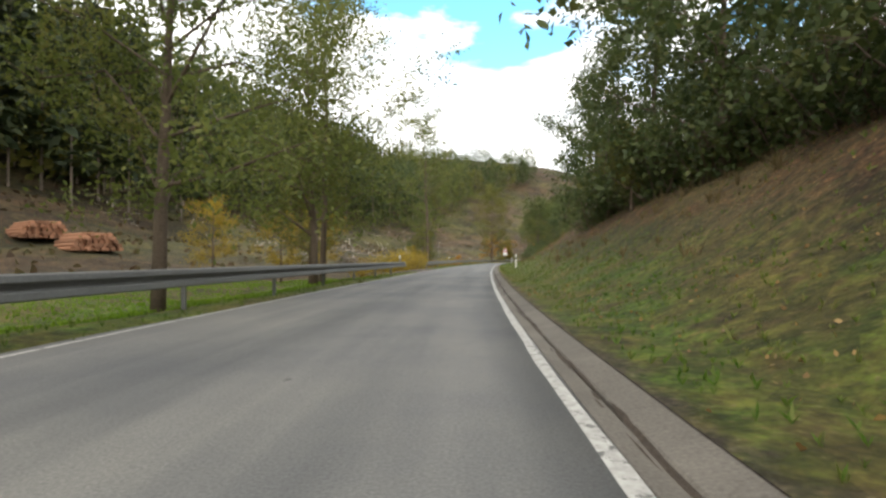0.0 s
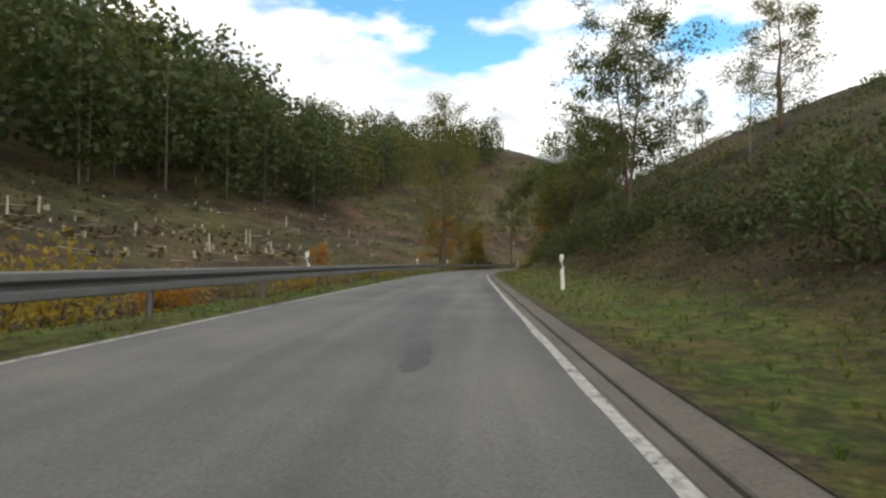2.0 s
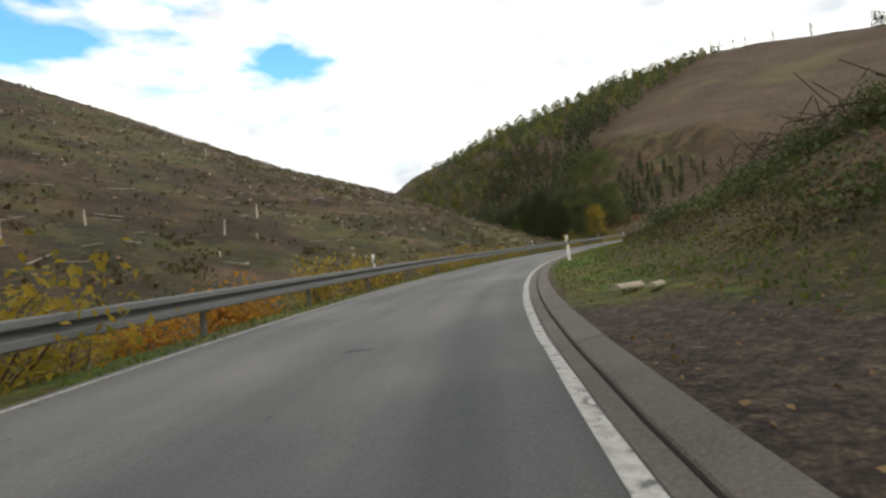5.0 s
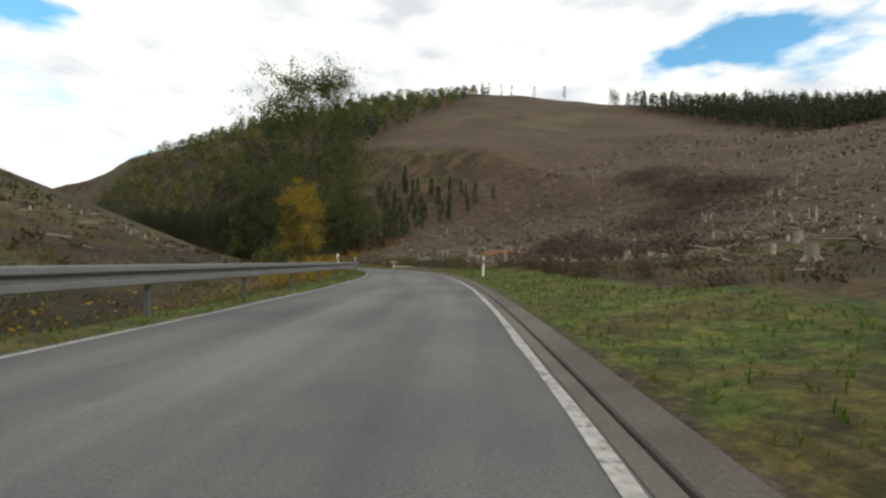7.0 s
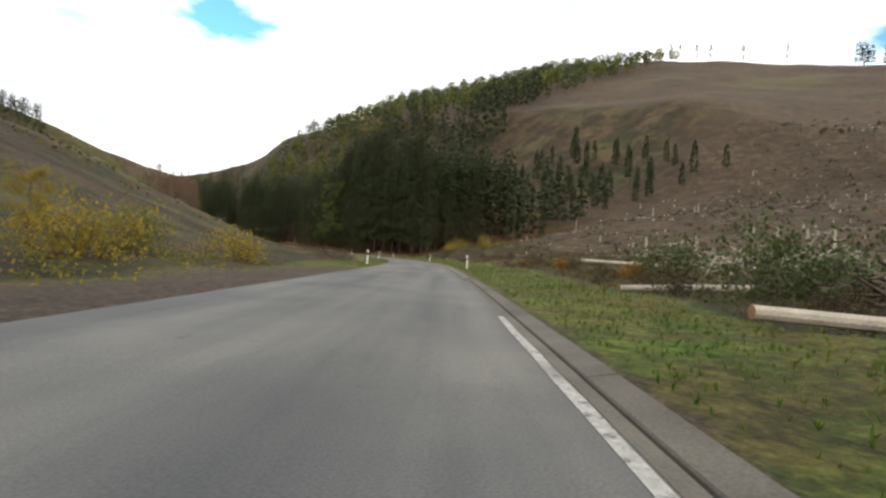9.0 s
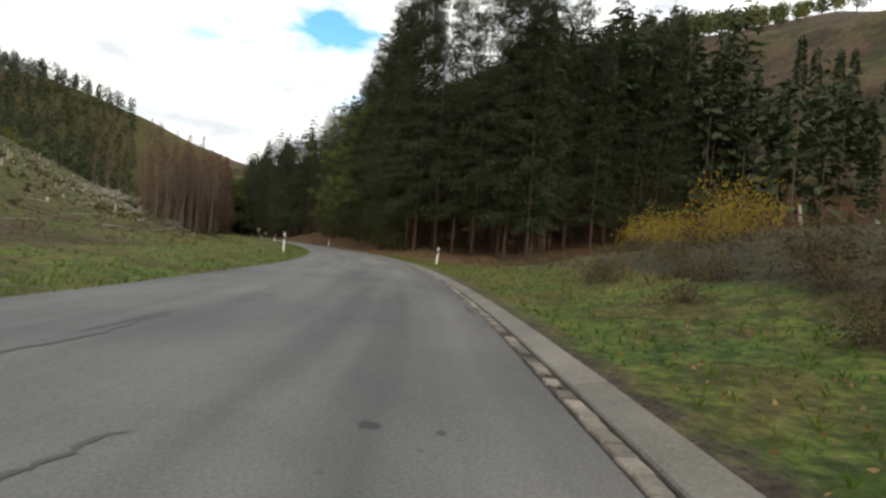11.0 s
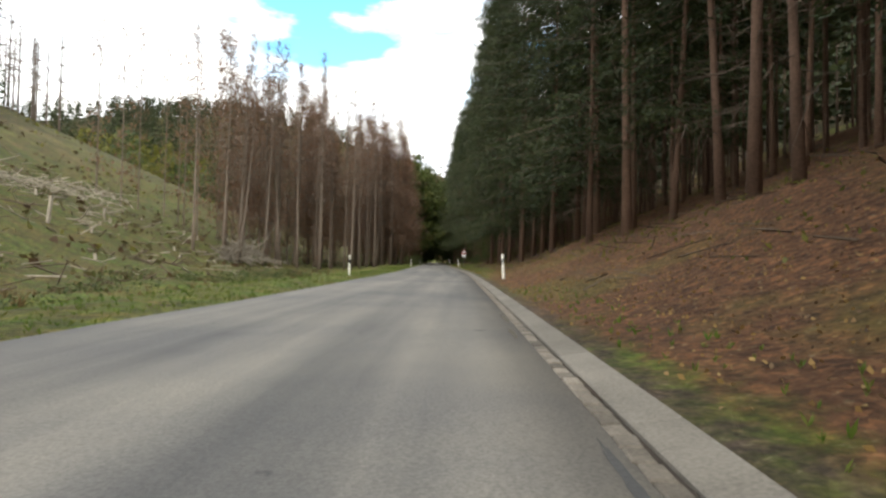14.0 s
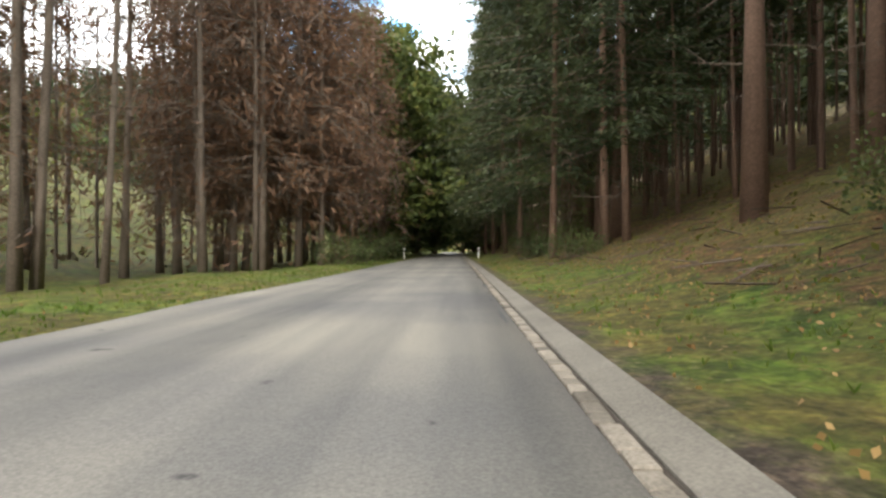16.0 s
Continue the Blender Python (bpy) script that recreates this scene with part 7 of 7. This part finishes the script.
CON = [far_conifer(200 + k, 18 + 1.5 * k) for k in range(3)]
BRO = [far_broadleaf(210 + k, 13 + 1.5 * k) for k in range(4)]
BRO_NEAR = [far_broadleaf(230 + k, 22 + 2.0 * k, 500, 0.75) for k in range(4)]
CON_NEAR = [far_conifer(240 + k, 27 + 2 * k, 1.3, 5, 2, 1.7) for k in range(3)]
BARE = [bare_far(220 + k, 17 + k) for k in range(3)]


def wood_area(s0, s1, u0, u1, right, gap, r, kinds, keep=None, scale=(0.8, 1.15)):
    out = []
    for s in np.arange(s0, s1, gap):
        for u in np.arange(u0, u1, gap):
            ss, uu = s + r.uniform(-0.45, 0.45) * gap, u + r.uniform(-0.45, 0.45) * gap
            d = KERB_OUT + uu if right else -float(wide(ss)) - uu
            x, y = map(float, plan(ss, d))
            if keep is not None and not keep(ss, uu, x, y):
                continue
            z = float(near_height(ss, d)) if uu < 47 else float(far_height(x, y))
            out.append((int(r.integers(0, kinds)), x, y, z - 0.3, r.uniform(0, 6.28), r.uniform(*scale)))
    return out


ROAD_X, ROAD_Y = plan(np.arange(-50, 760, 6.0), -2.5)
ROAD_T = heading(np.arange(-50, 760, 6.0))


def hill_spots(turn0, turn1, r0, r1, gap, r, kinds, scale=(0.8, 1.15), keep=None):
    """Spots on the big hill by bearing and distance from the track's mouth."""
    cx, cy = map(float, plan(300, 0))
    out = []
    for reach in np.arange(r0, r1, gap):
        for a in np.arange(turn0, turn1, math.degrees(gap / reach)):
            aa, rr = a + r.uniform(-0.4, 0.4) * math.degrees(gap / reach), reach + r.uniform(-0.45, 0.45) * gap
            x, y = cx - math.sin(math.radians(aa)) * rr, cy + math.cos(math.radians(aa)) * rr
            q = np.hypot(ROAD_X - x, ROAD_Y - y)
            i = int(q.argmin())
            if q[i] < 48 or (x - ROAD_X[i]) * math.cos(ROAD_T[i]) + (y - ROAD_Y[i]) * math.sin(ROAD_T[i]) < 0:
                continue
            if keep is not None and not keep(aa, rr):
                continue
            out.append((int(r.integers(0, kinds)), x, y, float(far_height(x, y)) - 0.3, r.uniform(0, 6.28), r.uniform(*scale)))
    return out


r = np.random.default_rng(300)
near_con = wood_area(-40, 76, 56, 120, False, 8.0, r, 3, scale=(0.95, 1.3))
conifers = []
conifers += wood_area(430, 690, 38, 62, True, 5.5, r, 3, scale=(0.8, 1.05))
conifers += hill_spots(-66, -18, 110, 560, 11.5, r, 3, scale=(1.0, 1.45), keep=lambda a, q: (q < 440 + 35 * math.sin(a * 0.5)) and a > -46 - (q - 110) * 0.055)
conifers += hill_spots(-122, -86, 420, 672, 9.0, r, 3, scale=(1.0, 1.4), keep=lambda a, q: a < -88.5 - (665 - q) * 0.10)
near_bro = wood_area(60, 162, 58, 165, False, 7.0, r, 4, scale=(1.1, 1.5), keep=lambda s, u, x, y: u > np.interp(s, (120, 158), (60, 66)))
near_bro += wood_area(162, 226, 64, 165, False, 6.2, r, 4, scale=(0.72, 1.0), keep=lambda s, u, x, y: u > np.interp(s, (158, 170, 190, 213, 226), (66, 70, 92, 120, 146)))
broads = []
broads += hill_spots(-76, -26, 430, 665, 13.0, r, 4, scale=(0.9, 1.3), keep=lambda a, q: a > -64 - (q - 430) * 0.05)


def fan(s, turn0, turn1, r0, r1, gap, r, kinds, scale):
    """Spots on the far hills by bearing and distance from mark s, clear of the road."""
    cx, cy = map(float, plan(s, 0))
    out = []
    for reach in np.arange(r0, r1, gap):
        for a in np.arange(turn0, turn1, math.degrees(gap / reach)):
            aa, rr = math.radians(a) + r.uniform(-0.4, 0.4) * gap / reach, reach + r.uniform(-0.45, 0.45) * gap
            x, y = cx - math.sin(aa) * rr, cy + math.cos(aa) * rr
            if np.hypot(ROAD_X - x, ROAD_Y - y).min() > 75:
                out.append((int(r.integers(0, kinds)), x, y, float(far_height(x, y)) - 0.3, r.uniform(0, 6.28), r.uniform(*scale)))
    return out


conifers += fan(480, -9, 3.5, 250, 760, 11.5, r, 3, (1.0, 1.4)) + fan(480, 3.5, 13, 450, 760, 11.5, r, 3, (1.0, 1.4)) + fan(480, 13, 30, 330, 640, 14.5, r, 3, (1.0, 1.4))
near_con += wood_area(428, 476, 50, 115, True, 7.0, r, 3, scale=(0.32, 0.5))
broads += fan(480, 3.5, 14, 250, 480, 10.0, r, 4, (0.9, 1.2)) + fan(480, -16, -6, 300, 560, 14.0, r, 4, (0.9, 1.2))
dead_far = wood_area(572, 600, 88, 114, False, 3.9, r, 3, scale=(0.9, 1.4), keep=lambda s, u, x, y: r.random() < 0.85)
conifers += wood_area(572, 600, 96, 116, False, 7.0, r, 3, scale=(0.35, 0.7))
stuff("far_conifer_trunks", "trunks of the dark spruce wood on the hillside", "forest", *place_many([q[0] for q in CON], conifers), M_BARK)
stuff("far_conifers", "dark green spruce wood on the hillside", "forest", *place_many([q[1] for q in CON], conifers), L_NEEDLE)
stuff("hillside_spruces", "tall dark spruce wood beyond the meadow", "forest", *place_many([q[1] for q in CON_NEAR], near_con), L_NEEDLE)
stuff("hillside_broadleaves", "tall dark green mixed wood on the slope", "forest", *place_many([q[1] for q in BRO_NEAR], [q for i, q in enumerate(near_bro) if i % 6]), L_DARK)
stuff("hillside_autumn_trees", "olive autumn trees in the tall mixed wood", "forest", *place_many([q[1] for q in BRO_NEAR], near_bro[::6]), L_OLIVE)
stuff("hillside_trunks", "trunks of the tall wood on the slope", "forest", *stack([place_many([q[0] for q in BRO_NEAR], near_bro), place_many([q[0] for q in CON_NEAR], near_con)]), M_BARK_GREY)
stuff("far_broadleaf_trunks", "trunks of the mixed wood on the hillside", "forest", *place_many([q[0] for q in BRO], broads), M_BARK)
half = [q for i, q in enumerate(broads) if i % 5 in (0, 2, 3)]
rest = [q for i, q in enumerate(broads) if i % 5 in (1, 4)]
stuff("far_broadleaf_wood", "green mixed wood on the hillside", "forest", *place_many([q[1] for q in BRO], half), L_DARK)
stuff("far_autumn_wood", "olive autumn trees in the mixed wood", "forest", *place_many([q[1] for q in BRO], rest), L_OLIVE)
stuff("far_dead_spruces", "grey bare spruces on the ridge", "dead trees", *place_many(BARE, dead_far), M_BARK_GREY)
# lone trees left standing on the crest
for k, (turn, reach) in enumerate(((-75.5, 650), (-77.0, 650), (-78.2, 648), (-80.8, 650), (-84.2, 652), (-74.6, 640))):
    cx, cy = map(float, plan(300, 0))
    x, y = cx - math.sin(math.radians(turn)) * reach, cy + math.cos(math.radians(turn)) * reach
    put(BIRCH, USED, pose(x, y, float(far_height(x, y)) - 0.3, 0, 0, k * 60) @ Matrix.Diagonal((3.3, 3.3, 3.9, 1)))

# ---- small roadside things ----
def cover_disc(label, s, d, r, h, tilt):
    x, y, z = ground_at(s, d)
    ob = thing("shaft_cover", label, "shaft cover", "concrete shaft covers", at=pose(x, y, z, tilt, 0, 0))
    a = np.linspace(0, 2 * math.pi, 20, endpoint=False)
    prof = [(r * math.cos(t), r * math.sin(t)) for t in a]
    part("ring", mesh_of("ring", *prism(prof, -0.15, h), [M_CONCRETE]), ob)
    part("lid", mesh_of("lid", *prism([(0.8 * x, 0.8 * y) for x, y in prof], h - 0.02, h + 0.025), [M_PALECRETE]), ob, "pale concrete lid")
    return ob


for s, d, r, h in ((140.8, 1.8, 0.42, 0.07), (294.7, 1.5, 0.3, 0.04), (319.0, 1.9, 0.45, 0.07)):
    cover_disc("round concrete shaft cover in the verge", s, d, r, h, 3)


def gate():
    ob = thing("field_gate", "small dark metal gate frame at the field edge", "gate", at=upright(326.6, -12.1, 10))
    for x in (-0.75, 0.75):
        v, f = tube([(x, 0, -0.3), (x, 0, 1.35)], [0.05, 0.045], 8)
        part("gate_post", mesh_of("gate_post", v, f, [M_BLACK]), ob)
    for z in (0.35, 0.8, 1.25):
        v, f = tube([(-0.75, 0, z), (0.75, 0, z)], [0.025, 0.025], 6)
        part("bar", mesh_of("bar", v, f, [M_BLACK]), ob)
    return ob


gate()


def patch(label, s, d, length, width, seed, mat):
    r = np.random.default_rng(seed)
    n = 26
    vs = []
    for k in range(n):
        a = 2 * math.pi * k / n
        q = 1 + r.uniform(-0.22, 0.22)
        ss, dd = s + math.cos(a) * length / 2 * q, d + math.sin(a) * width / 2 * q
        x, y = plan(ss, dd)
        vs.append((float(x), float(y), float(rise(ss)) + 0.005))
    x, y = plan(s, d)
    vs.append((float(x), float(y), float(rise(s)) + 0.006))
    return tagged(new("road_patch", mesh_of("road_patch", vs, [(k, (k + 1) % n, n) for k in range(n)], [mat])), label, "road patch", kind="structure")


M_SOIL = worn("dark_soil", (0.040, 0.030, 0.022), 0.95, spread=0.5, fine=24, broad=3, bump=0.6)


def soil_drifts():
    """Earth and rotten leaves washed over the gutter and kerb."""
    r = np.random.default_rng(55)
    vs, fs = [], []
    for s0, s1, n, lo, hi in ((-5, 62, 260, 0.20, 0.30), (18, 31, 60, 0.12, 0.62), (118.8, 122.8, 40, 0.1, 0.7), (299, 318, 70, 0.1, 0.6), (385, 600, 320, -0.13, 0.09)):
        for k in range(n):
            s, d = r.uniform(s0, s1), r.uniform(lo, hi)
            L, w = r.uniform(0.1, 0.7), r.uniform(0.015, 0.05) * (2.0 if hi > 0.5 else 0.6)
            ring, m = [], 12
            for q in range(m):
                a = 2 * math.pi * q / m
                j = r.uniform(0.7, 1.25)
                ss, dd = s + math.cos(a) * L * j, d + math.sin(a) * w * j
                x, y = plan(ss, dd)
                ring.append((float(x), float(y), float(rise(ss)) + np.interp(dd, (0.0, 0.1, 0.26, 0.28, 0.58), (-0.02, -0.012, -0.012, -0.005, 0.045))))
            x, y = plan(s, d)
            top = (float(x), float(y), float(rise(s)) + np.interp(d, (0.1, 0.26, 0.28, 0.58), (0.002, 0.003, 0.018, 0.07)))
            b = len(vs)
            vs += ring + [top]
            fs += [(b + q, b + (q + 1) % m, b + m) for q in range(m)]
    tagged(new("soil_drifts", mesh_of("soil_drifts", vs, fs, [M_SOIL], smooth=True)), "dark earth and rotten leaves washed over the gutter", "soil", kind="stuff")


soil_drifts()


def split_log(s, d, turn, length, r):
    x, y, z = ground_at(s, d)
    ob = thing("split_log", "pale split piece of wood on the verge", "split log", "split logs", at=pose(x, y, z + r * 0.4, 0, 8, turn))
    a = np.linspace(0, math.pi, 7)
    v, f = prism([(r * math.cos(t), 0.75 * r * math.sin(t)) for t in a], 0, length)
    part("bark_side", mesh_of("bark_side", [(p[0], p[2], p[1]) for p in v], [q[::-1] for q in f], [M_LIGHTWOOD]), ob)


M_LIGHTWOOD = worn("fresh_split_wood", (0.42, 0.36, 0.27), 0.85, spread=0.3, fine=25, broad=4)
split_log(188.0, 1.9, 70, 0.55, 0.12)
split_log(187.6, 2.1, 95, 0.45, 0.09)

M_TAR = worn("dark_tar", (0.060, 0.060, 0.061), 0.7, spread=0.35, fine=40, broad=3)
M_FAINT = worn("old_tar", (0.080, 0.080, 0.081), 0.75, spread=0.35, fine=40, broad=3)
M_DIRT = worn("road_dirt", (0.085, 0.075, 0.06), 0.9, spread=0.35, fine=30, broad=2)
for s, d, L, w, seed in ((450.2, -4.8, 1.2, 1.2, 1), (518, -3.5, 0.42, 0.4, 2), (391.9, -4.3, 1.5, 0.08, 3), (393.4, -4.7, 0.8, 0.12, 4), (389.6, -2.3, 0.35, 0.18, 5), (399.5, -4.4, 1.3, 0.09, 6), (293.5, -3.2, 4.6, 0.6, 7), (295, -2.9, 2.0, 0.3, 8),
                         (415, -3.6, 0.9, 0.12, 9), (416.6, -3.9, 0.7, 0.1, 20), (418, -4.0, 0.8, 0.12, 21), (420, -4.2, 1.0, 0.14, 10), (59.4, -1.0, 0.35, 0.14, 11), (78.7, -1.6, 1.6, 0.3, 12), (75, -2.2, 0.8, 0.35, 13), (491, -3.4, 1.5, 0.6, 16), (423.6, -3.5, 0.9, 0.5, 17)):
    patch("dark tar patch in the worn asphalt", s, d, L, w, seed, M_TAR if seed not in (7, 8) else M_FAINT)


def crack(points, width, seed):
    """A jagged dark crack through the asphalt along s, d points."""
    r = np.random.default_rng(seed)
    pts = np.array(points, float)
    t = np.linspace(0, len(pts) - 1, 9 * (len(pts) - 1) + 1)
    ss = np.interp(t, np.arange(len(pts)), pts[:, 0]) + r.normal(size=len(t)) * 0.02
    dd = np.interp(t, np.arange(len(pts)), pts[:, 1]) + r.normal(size=len(t)) * 0.025
    w = width * r.uniform(0.35, 1.1, len(t)) * np.minimum(1, np.minimum(t, t[::-1]) * 4 + 0.15)
    vs = []
    for a, b, c in zip(ss, dd, w):
        for side in (-0.5, 0.5):
            x, y = plan(a - side * c * 0.4, b + side * c)
            vs.append((float(x), float(y), float(rise(a)) + 0.005))
    tagged(new("road_crack", mesh_of("road_crack", vs, grid_faces(len(t), 2), [M_TAR])), "jagged dark crack in the asphalt", "road crack", kind="structure")


for points, width in ((((396.25, -2.90), (396.55, -2.80), (396.95, -2.70)), 0.05), (((414.4, -3.3), (415.2, -3.5), (416.1, -3.46), (416.8, -3.55)), 0.09), (((397.6, -4.4), (398.8, -4.2), (400.2, -4.35)), 0.07),
                      (((431.7, -0.12), (432.1, -0.3), (432.8, -0.36), (433.4, -0.3)), 0.025), (((432.1, -0.3), (432.4, -0.15)), 0.02), (((432.6, -0.35), (432.9, -0.18)), 0.02), (((429.8, -3.9), (430.6, -4.1)), 0.05), (((467, -0.2), (467.6, -0.32), (468.4, -0.22)), 0.04)):
    crack(points, width, int(points[0][0] * 10))


def crumbs(s0, s1, n, seed):
    """Tar lost along the asphalt's edge."""
    r = np.random.default_rng(seed)
    for k in range(n):
        s = r.uniform(s0, s1)
        patch("crumbled asphalt edge filled with grit", s, r.uniform(-0.26, -0.15), r.uniform(0.4, 1.6), r.uniform(0.05, 0.14), 100 + k + seed, M_DIRT if k % 2 else M_TAR)


crumbs(385, 590, 46, 3)
crumbs(280, 330, 8, 200)

# ---- kerb: concrete channel plates and sloping kerb slabs; old stone setts further on ----
gutter = bpy.data.objects["gutter"]


def along_piece(name, s, length, d0, d1, za, zb, depth, bevel, mat):
    """A slab from d0 to d1 whose top slopes from za to zb; built at its own middle."""
    prof = [(d0, za - depth), (d0, za - bevel), (d0 + bevel, za), (d1 - bevel, zb), (d1, zb - bevel), (d1, za - depth)]
    n = len(prof)
    vs = [(x, y, z) for y in (-length / 2, length / 2) for x, z in prof]
    fs = [(k, (k + 1) % n, (k + 1) % n + n, k + n)[::-1] for k in range(n)] + [tuple(range(n)), tuple(range(n, 2 * n))[::-1]]
    return mesh_of(name, vs, [q[::-1] for q in fs], [mat])


kerb = tagged(new("kerb"), "sloping concrete kerb slabs beside the road", "kerb", kind="structure")
SLAB = 2.5
slab_a = along_piece("slab", 0, SLAB - 0.004, 0.276, 0.588, 0.012, 0.062, 0.12, 0.016, M_CONCRETE)
plate_a = along_piece("plate", 0, SLAB - 0.004, 0.078, 0.247, -0.002, -0.010, 0.10, 0.006, M_CONCRETE)
slab_b = along_piece("slab", 0, SLAB - 0.004, 0.082, 0.425, 0.012, 0.06, 0.12, 0.016, M_PALECRETE)
r = np.random.default_rng(8)


def climb(s):
    """Slope of the road in degrees, for pieces laid along it."""
    return math.degrees(math.atan2(float(rise(s + 1.5) - rise(s - 1.5)), float(run(s + 1.5) - run(s - 1.5))))


for k in range(300):
    s = float(mark(-12 + (k + 0.5) * SLAB))
    x, y = plan(s, 0)
    turn = math.degrees(float(heading(s)))
    if 119.2 < s < 122.4:
        continue
    part("slab", slab_a if s < 345 else slab_b, kerb, at=pose(float(x), float(y), float(rise(s)) + r.normal() * 0.0012, climb(s), r.normal() * 0.15, turn))
more_v, more_f = [], []
base_v, base_f = [tuple(q.co) for q in slab_b.vertices], [tuple(q.vertices) for q in slab_b.polygons]
for k in range(300, 390):
    s = float(mark(-12 + (k + 0.5) * SLAB))
    x, y = plan(s, 0)
    m = pose(float(x), float(y), float(rise(s)) + r.normal() * 0.0015, climb(s), r.normal() * 0.2, math.degrees(float(heading(s))))
    n = len(more_v)
    more_v += [tuple(m @ Vector(q)) for q in base_v]
    more_f += [tuple(i + n for i in q) for q in base_f]
more = tagged(new("slabs", mesh_of("slabs", more_v, more_f, [M_PALECRETE])), "far pale concrete kerb slabs", kind="stuff")
more.parent = kerb
for k in range(190):
    s = float(mark(-12 + (k + 0.5) * SLAB))
    if 300 < s < 318 or s > 345:
        continue
    x, y = plan(s, 0)
    part("plate", plate_a, gutter, at=pose(float(x), float(y), float(rise(s)) + r.normal() * 0.0008, climb(s), r.normal() * 0.15, math.degrees(float(heading(s)))))
# setts: nearest three hundred as pieces, the others joined
sett_v, sett_f = box(-0.07, 0.07, -0.105, 0.105, -0.08, 0.012, 0.012)
sett = mesh_of("sett", sett_v, sett_f, [M_SETT])
rest_v, rest_f, done = [], [], 0
sv, sf = np.array(sett_v), sett_f
k = 0
s = 345.0
while s < 640:
    if r.random() > 0.10 or s > 470:
        x, y = plan(s, -0.040 + r.normal() * 0.006)
        m = pose(float(x), float(y), float(rise(s)) + r.normal() * 0.004, r.normal() * 1.5, r.normal() * 2.0, math.degrees(float(heading(s))) + r.normal() * 2.5)
        if 505 < s < 572 and done < 300:
            part("sett", sett, gutter, at=m)
            done += 1
        else:
            n = len(rest_v)
            rest_v += [tuple(m @ Vector(q)) for q in sett_v]
            rest_f += [tuple(i + n for i in q) for q in sf]
    s += 0.175
setts = tagged(new("setts", mesh_of("setts", rest_v, rest_f, [M_SETT])), "row of pale stone setts in the gutter", kind="stuff")
setts.parent = gutter

# ---- bring the drawn plan to metres ----
for ob in list(scene.objects):
    if ob.parent is None and ob.type not in ("CAMERA", "LIGHT"):
        ob.matrix_basis = Matrix.Scale(SCALE, 4) @ ob.matrix_basis
